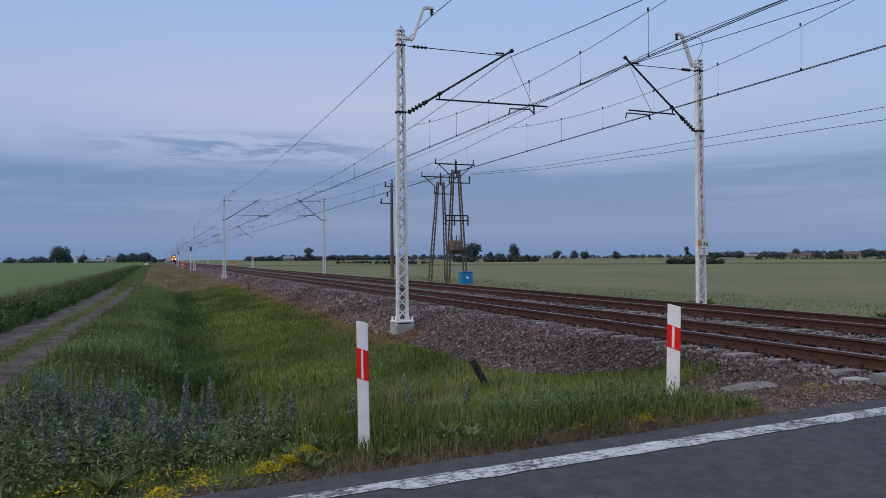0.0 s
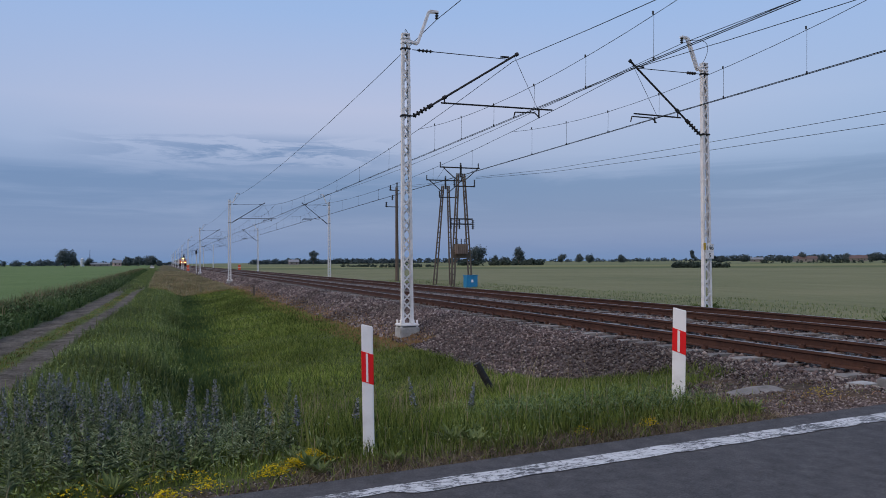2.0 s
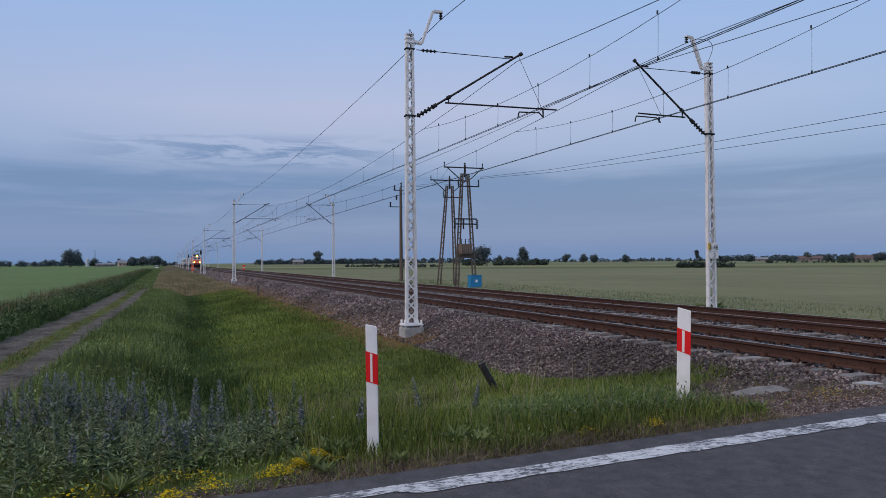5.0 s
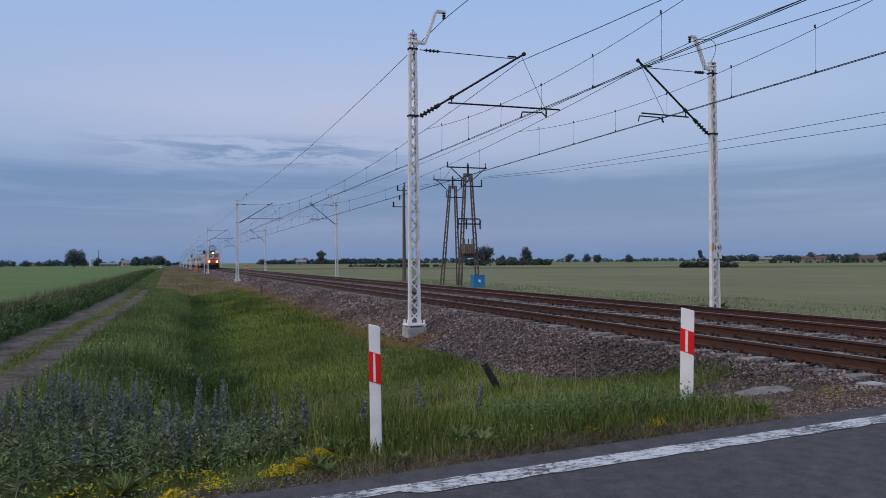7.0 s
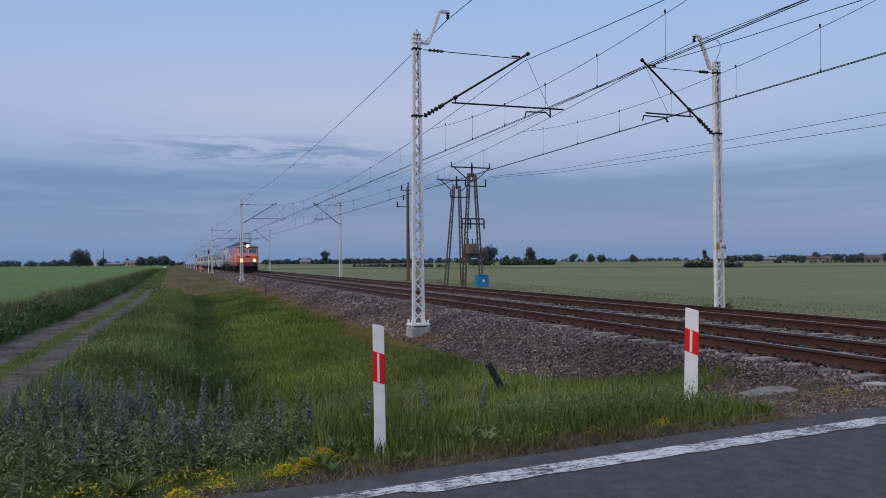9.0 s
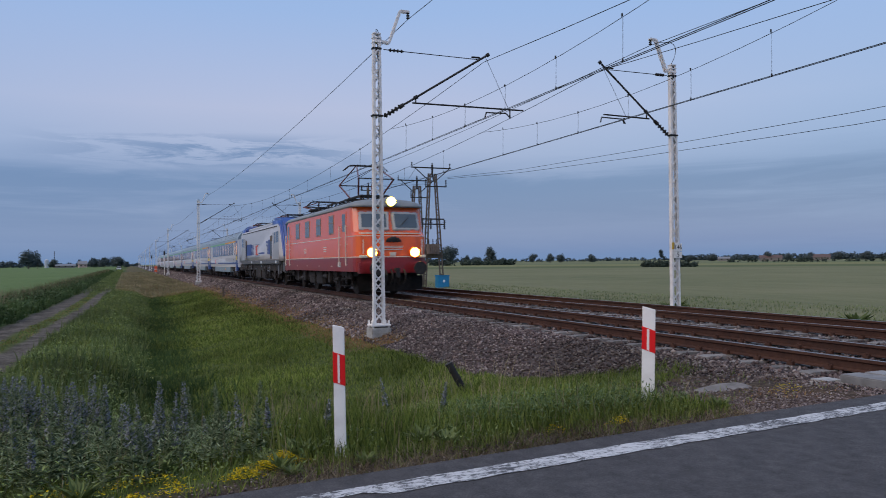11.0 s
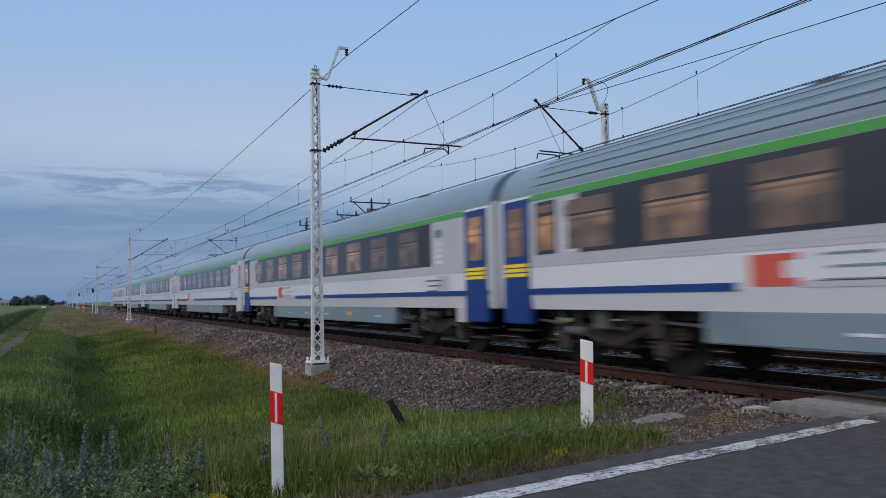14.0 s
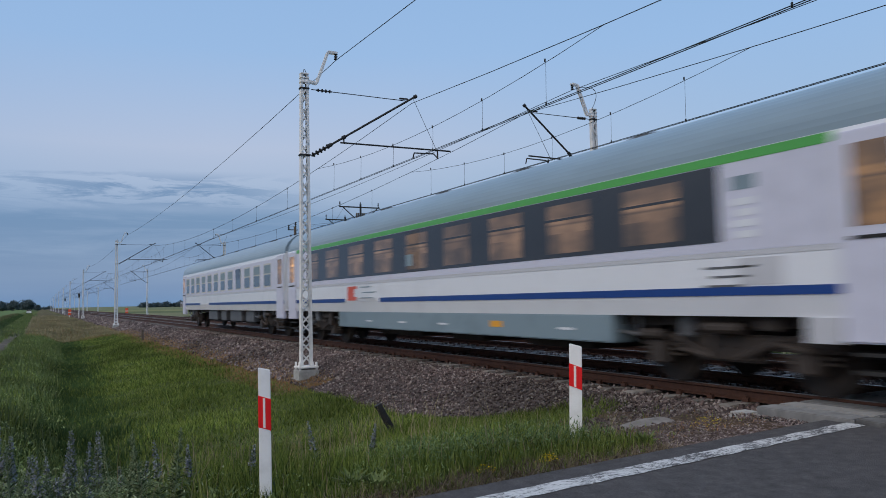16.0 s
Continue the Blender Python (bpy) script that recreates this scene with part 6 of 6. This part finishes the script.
def green(x, y):
    """Where grass grows: off the road, the ruts and the stones."""
    w_ = 0.1 * np.sin(0.9 * y) + 0.07 * np.sin(2.3 * y + 1) - aside(x, y) + 0.1 * rng.normal(size=len(x))
    rut = (((x + w_ > -4.45) & (x + w_ < -3.55)) | ((x + w_ > -3.1) & (x + w_ < -2.35))) & (y > 6) & (y < 58 + 30 * rng.random(len(x)))
    thin = (y > 17.5) & (rng.random(len(x)) < 0.9 * step(4.9, 5.7, x + 0.15 * np.sin(1.1 * y)))
    bare = (x > 4.9 + 0.2 * np.sin(5 * y)) & (x < 7.4) & (y < 7.6 + 0.15 * np.sin(4 * x)) & (rng.random(len(x)) < 0.95)
    stone = (np.interp(x, BED_X, BED_Z) > ground_z(x, y) - 0.02) & (x > 5.7)
    return (y > road_edge(x) + 0.38 + 0.14 * np.sin(2.3 * x) + 0.1 * np.sin(7 * x) - 0.25 * (rng.random(len(x)) < 0.12)) & ~rut & ~stone & ~bare & ~thin


def patchy(x, y):
    return 0.75 + 0.3 * np.sin(1.3 * x + 0.5 * y) * np.sin(0.8 * y - 0.6 * x) + 0.15 * np.sin(3.7 * x) * np.cos(2.9 * y)


def turf(label, n, x0, x1, y0, y1, h, wd, mat, power=1.0, spread=0.7, lean=0.5):
    x, y = field_of(n, x0, x1, y0, y1, power)
    x = x + aside(x, y)
    k = green(x, y)
    x, y = x[k], y[k]
    hh = h * (0.45 + 0.55 * step(0.2, 1.6, y - road_edge(x))) * patchy(x, y) * (1 - spread / 2 + spread * rng.random(len(x)))
    blades(label, "grass", x, y, hh, wd * (0.7 + 0.6 * rng.random(len(x))), mat, lean)


M_dry = island("dry_reddish_grass", [(0.24, 0.14, 0.07), (0.34, 0.225, 0.11), (0.22, 0.21, 0.08), (0.4, 0.28, 0.15)], 0.8, 0.1, 0.25)
M_litter = island("bleached_straw_litter", [(0.07, 0.05, 0.03), (0.15, 0.112, 0.068), (0.24, 0.185, 0.118), (0.34, 0.28, 0.19)], 0.9, 0.1, 0.1)
M_russet = island("russet_dry_grass", [(0.3, 0.15, 0.07), (0.42, 0.23, 0.12), (0.33, 0.22, 0.1), (0.23, 0.21, 0.08)], 0.85, 0.1, 0.2)
M_tall = island("pale_seeding_grass", [(0.25, 0.22, 0.11), (0.35, 0.28, 0.16), (0.43, 0.34, 0.22), (0.22, 0.23, 0.1)], 0.8, 0.1, 0.25)
M_weed = island("broad_weed_leaves", [(0.1, 0.135, 0.04), (0.16, 0.205, 0.06), (0.24, 0.29, 0.1), (0.14, 0.17, 0.08)], 0.65, 0.25, 0.25)
M_reed = island("reddish_seed_heads", [(0.2, 0.15, 0.09), (0.27, 0.2, 0.13), (0.15, 0.15, 0.07), (0.12, 0.15, 0.06)], 0.85, 0.1, 0.2)
M_ditch = island("dark_ditch_weeds", [(0.045, 0.08, 0.026), (0.075, 0.122, 0.038), (0.115, 0.165, 0.058)], 0.75, 0.15, 0.25)
turf("fresh green grass on the road verge", 46000, -4.0, 7.0, 4.3, 10, 0.14, 0.0045, M_blade, 0.9, 0.9, 0.95)
turf("tufts of taller grass round the marker posts", 13000, 1.0, 5.2, 4.9, 7.6, 0.27, 0.005, M_blade, 1.0)
turf("thick green grass of the ditch and bank", 80000, -2.3, 6.2, 9, 26, 0.12, 0.008, M_blade, 1.3, 0.9, 1.0)
turf("green grass of the bank further along", 46000, -2.3, 6.0, 24, 62, 0.15, 0.018, M_blade, 1.4, 0.9, 1.0)
turf("rough grass along the track bed in the distance", 26000, -2.0, 5.6, 62, 190, 0.34, 0.03, M_tall, 1.3)
turf("dry brown grass of the bank across the ditch", 16000, -1.8, 4.6, 60, 130, 0.26, 0.02, M_dry, 1.3)
gx, gy = 0.6 + 0.5 * rng.normal(size=24000), 9 + 53 * rng.random(24000) ** 1.4
gx = gx + aside(gx, gy)
blades("dark coarse weeds along the ditch bottom", "weeds", gx, gy, 0.24 * patchy(gx, gy) * (0.5 + 0.7 * rng.random(24000)), np.full(24000, 0.012), M_ditch, 0.7)


def leaves(label, n, x0, x1, y0, y1, power, size, high, mat, slim=0.2):
    """Low broad-leaved weeds in clumps: many small tilted leaves."""
    cx, cy = field_of(n // 40, x0, x1, y0, y1, power)
    cx = cx + aside(cx, cy)
    i = rng.integers(0, len(cx), n)
    px, py = cx[i] + rng.normal(scale=3.2 * size, size=n), cy[i] + rng.normal(scale=3.2 * size, size=n)
    k = green(px, py)
    px, py, i = px[k], py[k], i[k]
    n = len(px)
    top = high * (0.35 + 0.65 * rng.random(len(cx)))[i]
    c = np.stack([px, py, ground_z(px, py) + top * rng.random(n) ** 0.6], 1)
    a = rng.random(n) * 6.28
    l = size * (0.5 + 0.8 * rng.random(n))
    d = np.stack([np.cos(a) * l, np.sin(a) * l, l * rng.uniform(-0.3, 0.9, n)], 1)
    s = np.stack([-np.sin(a) * l, np.cos(a) * l, l * rng.uniform(-0.4, 0.4, n)], 1) * slim
    V = np.stack([c, c + d * 0.5 - s, c + d, c + d * 0.5 + s], 1).reshape(-1, 3)
    tagged(raw("leafy_weeds", V, np.arange(4 * n).reshape(-1, 4), mat), label, "weeds", kind="stuff")


M_bushy = island("dark_bushy_leaves", [(0.03, 0.055, 0.022), (0.06, 0.1, 0.035), (0.1, 0.15, 0.055), (0.16, 0.19, 0.09)], 0.75, 0.15, 0.2)
M_greyleaf = island("grey_green_hairy_leaves", [(0.075, 0.105, 0.05), (0.15, 0.19, 0.09), (0.25, 0.3, 0.15), (0.36, 0.4, 0.24)], 0.8, 0.15, 0.25)
M_lush = island("lush_weed_leaves", [(0.04, 0.075, 0.025), (0.09, 0.14, 0.045), (0.16, 0.22, 0.075), (0.25, 0.3, 0.13)], 0.7, 0.2, 0.25)
M_clover = island("fresh_weed_leaves", [(0.04, 0.065, 0.018), (0.12, 0.17, 0.04), (0.25, 0.32, 0.085), (0.32, 0.37, 0.14)], 0.65, 0.25, 0.25)
leaves("low leafy weeds covering the lane bank", 30000, -2.2, 0.2, 9, 60, 1.5, 0.06, 0.26, M_clover)
leaves("bushy dark weeds crowding the far side of the lane", 36000, -5.9, -4.55, 13, 110, 1.6, 0.1, 0.62, M_bushy, 0.3)
leaves("grey-green leafy weeds under the flower spikes", 30000, -2.2, 1.0, 5.2, 10.5, 1.0, 0.04, 0.36, M_greyleaf, 0.13)
leaves("lush green weeds in the verge by the post", 9000, 2.7, 4.75, 5.45, 6.6, 1.0, 0.055, 0.28, M_lush, 0.09)
leaves("low leafy weeds on the verge below the flowers", 14000, -2.6, 1.6, 4.7, 9, 1.0, 0.033, 0.2, M_clover)
leaves("scattered low weeds in the verge grass", 9000, 1.2, 5.4, 4.9, 9, 1.0, 0.028, 0.13, M_clover)
fx, fy = 5.95 + 0.3 * rng.normal(size=15000), 17.5 + 73 * rng.random(15000) ** 1.5
blades("reddish dry moss and grass on the foot of the ballast", "grass", fx, fy, 0.03 + 0.07 * rng.random(15000), 0.004 + 0.0003 * fy, M_russet, 1.2,
       surface=lambda x, y: np.maximum(np.interp(x, BED_X, BED_Z), ground_z(x, y)))
turf("clumped weeds on the lane bank", 9000, -2.4, 0.3, 8, 60, 0.34, 0.013, M_weed, 1.4)
turf("reddish dry grass at the foot of the ballast", 24000, 4.8, 6.3, 18, 90, 0.1, 0.011, M_russet, 1.3)
sx, sy = 5.0 + 2.2 * rng.random(700), 5.3 + 1.7 * rng.random(700)
blades("low reddish dry plants on the bare soil by the crossing", "weeds", sx, sy, (0.015 + 0.05 * rng.random(700)) * patchy(3 * sx, 3 * sy), np.full(700, 0.005), M_russet, 1.6)
turf("dry yellowed grass at the crossing", 4000, 4.6, 6.2, 5.0, 8.0, 0.07, 0.004, M_dry, 1.0, 0.9, 1.2)
turf("dark weeds and seeding grass beside the dirt lane", 30000, -6.3, -4.45, 12, 240, 0.5, 0.02, M_ditch, 1.7, 0.9, 0.9)
turf("pale seeding grass tops beside the dirt lane", 16000, -7.2, -5.2, 12, 240, 0.66, 0.012, M_reed, 1.7, 0.9, 0.8)
turf("rough grass growing over the lane in the distance", 9000, -4.4, -2.0, 58, 300, 0.2, 0.03, M_weed, 1.3, 0.9, 0.8)
turf("short dry grass between the wheel ruts", 5000, -3.6, -3.0, 9, 90, 0.06, 0.009, M_dry, 1.5, 0.9, 1.2)
turf("short green grass between the wheel ruts", 6000, -3.65, -2.95, 9, 90, 0.07, 0.009, M_blade, 1.5, 0.9, 1.2)
turf("green grass strip at the field edge beyond the tracks", 22000, 15.6, 18.6, 7, 70, 0.2, 0.016, M_ditch, 1.4)
ex = 0.75 + 4.3 * rng.random(8000)
ey = road_edge(ex) + 0.6 * rng.random(8000) ** 1.3
blades("dry brown stems and litter along the asphalt edge", "grass", ex, ey, 0.02 + 0.08 * rng.random(8000) ** 2, 0.0022 + 0.001 * rng.random(8000), M_litter, 3.0)
gx = 0.3 + 4.3 * rng.random(1000)
blades("thin green grass along the asphalt edge", "grass", gx, road_edge(gx) + 0.1 + 0.6 * rng.random(1000), 0.03 + 0.08 * rng.random(1000), np.full(1000, 0.004), M_blade, 1.2)
turf("tall pale grass stems in the verge", 1300, -3.0, 5.0, 4.6, 12, 0.5, 0.0035, M_tall, 1.0)


def crop_rows():
    n = 16000
    x, y = 18.2 + 9 * rng.random(n) ** 2.2, 2 + 75 * rng.random(n)
    blades("young green cereal crop covering the wide field", "crop", x, y, 0.11 * (0.6 + 0.6 * rng.random(n)), np.full(n, 0.02), M_crop, 0.4, "crop")


M_crop = island("cereal_crop", [(0.18, 0.22, 0.1), (0.22, 0.26, 0.12), (0.28, 0.3, 0.16)], 0.8, 0.1, 0.25)
crop_rows()

# ---- flowering weeds ----
def bugloss(h, seed, bloom, thick=1.0):
    """A hairy stalk with narrow upright leaves; bloom: how much of its spike is in flower."""
    r = random.Random(seed)
    bm = bmesh.new()
    tip = Vector((r.uniform(-0.05, 0.05), r.uniform(-0.05, 0.05), h))
    bar(bm, (0, 0, -0.05), tip, 0.007, 5, 0.003)
    for i in range(int(80 * thick)):
        u = r.random()
        a, l = r.random() * 6.28, 0.1 * (1.15 - 0.75 * u) * (0.6 + 0.6 * r.random())
        d = Vector((math.cos(a), math.sin(a), 0.5 + 0.7 * u)).normalized()
        side = Vector((-math.sin(a), math.cos(a), 0)) * l * 0.11
        c = tip * (0.04 + 0.9 * u)
        m_ = c + d * l * 0.5
        bm.faces.new([bm.verts.new(q) for q in (c, m_ - side, c + d * l + Vector((0, 0, -0.2 * l)), m_ + side)])
    stem = mesh_of(bm, "stem", M_greyleaf)
    bm = bmesh.new()
    for i in range(int((40 + 120 * bloom) * thick * thick)):
        u = r.random()
        a = r.random() * 6.28
        d = 0.024 * thick * (1.1 - 0.75 * u) * (0.4 + 0.8 * r.random())
        c = tip * (0.5 / thick + (1 - 0.5 / thick) * u) + Vector((math.cos(a) * d, math.sin(a) * d, 0))
        k = 0.0085 * (1.3 - 0.6 * u) * (0.7 + 0.6 * r.random())
        turn = Euler((r.uniform(-0.9, 0.9), r.uniform(-0.9, 0.9), a)).to_matrix()
        bm.faces.new([bm.verts.new(c + turn @ Vector(q) * k) for q in ((1, 0, 0.4), (0, 1, -0.3), (-1, 0, 0.5), (0, -1, -0.4))])
    return stem, mesh_of(bm, "flower_spike", M_bugloss if bloom > 0.3 else M_greyleaf)


M_bugloss = island("dusty_blue_flowers", [(0.18, 0.2, 0.21), (0.24, 0.25, 0.32), (0.32, 0.33, 0.38), (0.46, 0.46, 0.46), (0.22, 0.26, 0.17)], 0.8, 0.1, 0.2)
M_yellow = island("yellow_stonecrop", [(0.6, 0.42, 0.01), (0.78, 0.57, 0.015), (0.55, 0.4, 0.02), (0.22, 0.24, 0.03)], 0.7, 0.1, 0.2)
spikes = [bugloss(0.3 + 0.055 * i, 40 + i, (1.0, 0.7, 0.1, 1.0, 0.5, 0.85, 0.15, 0.9)[i]) for i in range(8)] + [bugloss(0.66, 60, 0.6, 1.6), bugloss(0.6, 61, 0.2, 1.4)]
r_ = random.Random(5)
SPOTS = [(0.23, 6.05, 8), (0.4, 6.4, 8), (0.69, 5.8, 9), (-0.19, 6.6, 8), (-0.5, 7.0, 8), (0.85, 5.65, 9), (0.3, 6.15, 5), (0.18, 6.0, 4), (0.78, 5.7, 4), (0.52, 5.75, 2), (-0.74, 7.4, 7), (-1.9, 7.9, 7), (-1.85, 7.7, 5),
         (1.02, 5.95, 3), (1.75, 6.5, 3), (2.2, 6.4, 4), (2.75, 6.6, 3), (1.5, 6.1, 1)]
while len(SPOTS) < 95:
    x, y = r_.gauss(-1.05, 0.5), r_.gauss(8.3, 0.9)
    if y > 6.2 and x > -2.2:
        SPOTS.append((x, y, r_.choice((0, 1, 3, 3, 5, 5, 7))))
while len(SPOTS) < 200:
    x, y = r_.uniform(-1.9, 0.85), r_.uniform(5.0, 7.8)
    if y > road_edge(x) + 0.55 + 0.5 * max(0, x) and r_.random() < 1.05 - (x + 1.9) / 3.6:
        SPOTS.append((x, y, r_.choice((0, 1, 2, 2, 4, 6, 6, 1))))
for i, (x, y, kind_) in enumerate(SPOTS):
    z = float(ground_z(np.array(x), np.array(y)))
    a, b = spikes[kind_]
    blue = kind_ not in (2, 6, 9)
    t = thing("bugloss_plant", "tall weed with a dusty blue flower spike" if blue else "grey-green leafy weed stalk gone to seed", "wildflower",
              pose(x, y, z, r_.uniform(-9, 9), r_.uniform(-9, 9), r_.uniform(0, 360)), group="blue-flowered weeds")
    put("stem", a, t, Matrix.Identity(4))
    tagged(put("flower_spike", b, t, Matrix.Identity(4)), kind="stuff")


def yellow_patch(x, y, rx, ry, n, label):
    px, py = x + rng.normal(scale=rx, size=n), y + rng.normal(scale=ry, size=n)
    k = py > road_edge(px) + 0.03
    px, py = px[k], py[k]
    n = len(px)
    h_ = 0.02 + 0.075 * np.exp(-((px - x) / rx) ** 2 * 0.5) * rng.random(n)
    c = np.stack([px, py, ground_z(px, py) + h_], 1)
    u, v = rng.normal(size=(n, 3)), rng.normal(size=(n, 3))
    u[:, 2] *= 0.3
    v[:, 2] *= 0.3
    u, v = u / np.linalg.norm(u, axis=1)[:, None] * 0.008, v / np.linalg.norm(v, axis=1)[:, None] * 0.008
    V = np.stack([c - u, c + v, c + u, c - v], 1).reshape(-1, 3)
    tagged(raw("stonecrop", V, np.arange(4 * n).reshape(-1, 4), M_yellow), label, "wildflower", kind="stuff")


for x, y, rx, ry, n in ((0.99, 5.2, 0.075, 0.05, 2800), (0.66, 4.86, 0.07, 0.03, 320), (0.82, 4.98, 0.05, 0.03, 380), (0.02, 4.53, 0.06, 0.02, 300), (0.24, 4.7, 0.06, 0.03, 160), (0.1, 5.0, 0.14, 0.05, 200),
                     (-0.4, 4.85, 0.15, 0.05, 120), (6.3, 5.7, 0.12, 0.08, 120), (3.78, 5.13, 0.05, 0.03, 160), (3.1, 5.05, 0.06, 0.04, 60)):
    yellow_patch(x, y, rx, ry, n, "mat of small yellow flowers at the asphalt edge")


def broad_weed(x, y, s, seed):
    r = random.Random(seed)
    z = float(ground_z(np.array(x), np.array(y)))
    bm = bmesh.new()
    for i in range(44):
        a, l = r.random() * 6.28, s * (0.6 + 0.6 * r.random())
        e = 0.5 + 0.9 * r.random()
        d = Vector((math.cos(a), math.sin(a), e)).normalized()
        w_ = Vector((-math.sin(a), math.cos(a), 0)) * l * 0.1
        pts = [Vector((0, 0, 0)), d * l * 0.5 - w_, d * l + Vector((0, 0, -0.15 * l)), d * l * 0.5 + w_]
        bm.faces.new([bm.verts.new(q) for q in pts])
    ob = part("leafy_weed", bm, M_weed)
    ob.matrix_basis = pose(x, y, z)
    tagged(ob, "clump of broad green weed leaves in the verge", "weed", group="leafy weeds")


for i in range(60):
    x, y = r_.uniform(-2.4, 5.0), r_.uniform(4.7, 9.0)
    if y > road_edge(x) + 0.3:
        broad_weed(x, y, r_.uniform(0.1, 0.2), i)
for i, (x, y) in enumerate(((1.22, 5.4), (1.12, 5.32), (0.15, 5.55), (0.05, 5.7), (3.4, 6.4), (17.4, 13.5), (16.9, 19.8))):
    broad_weed(x, y, 0.22 if x < 10 else 0.6, 100 + i)


def motions():
    for ob, y in VEHICLES:
        walk(ob, [(t, pose(T1, y + SPEED * (12 - t), 0)) for t in (0, 4, 8, 12, 16)])


motions()
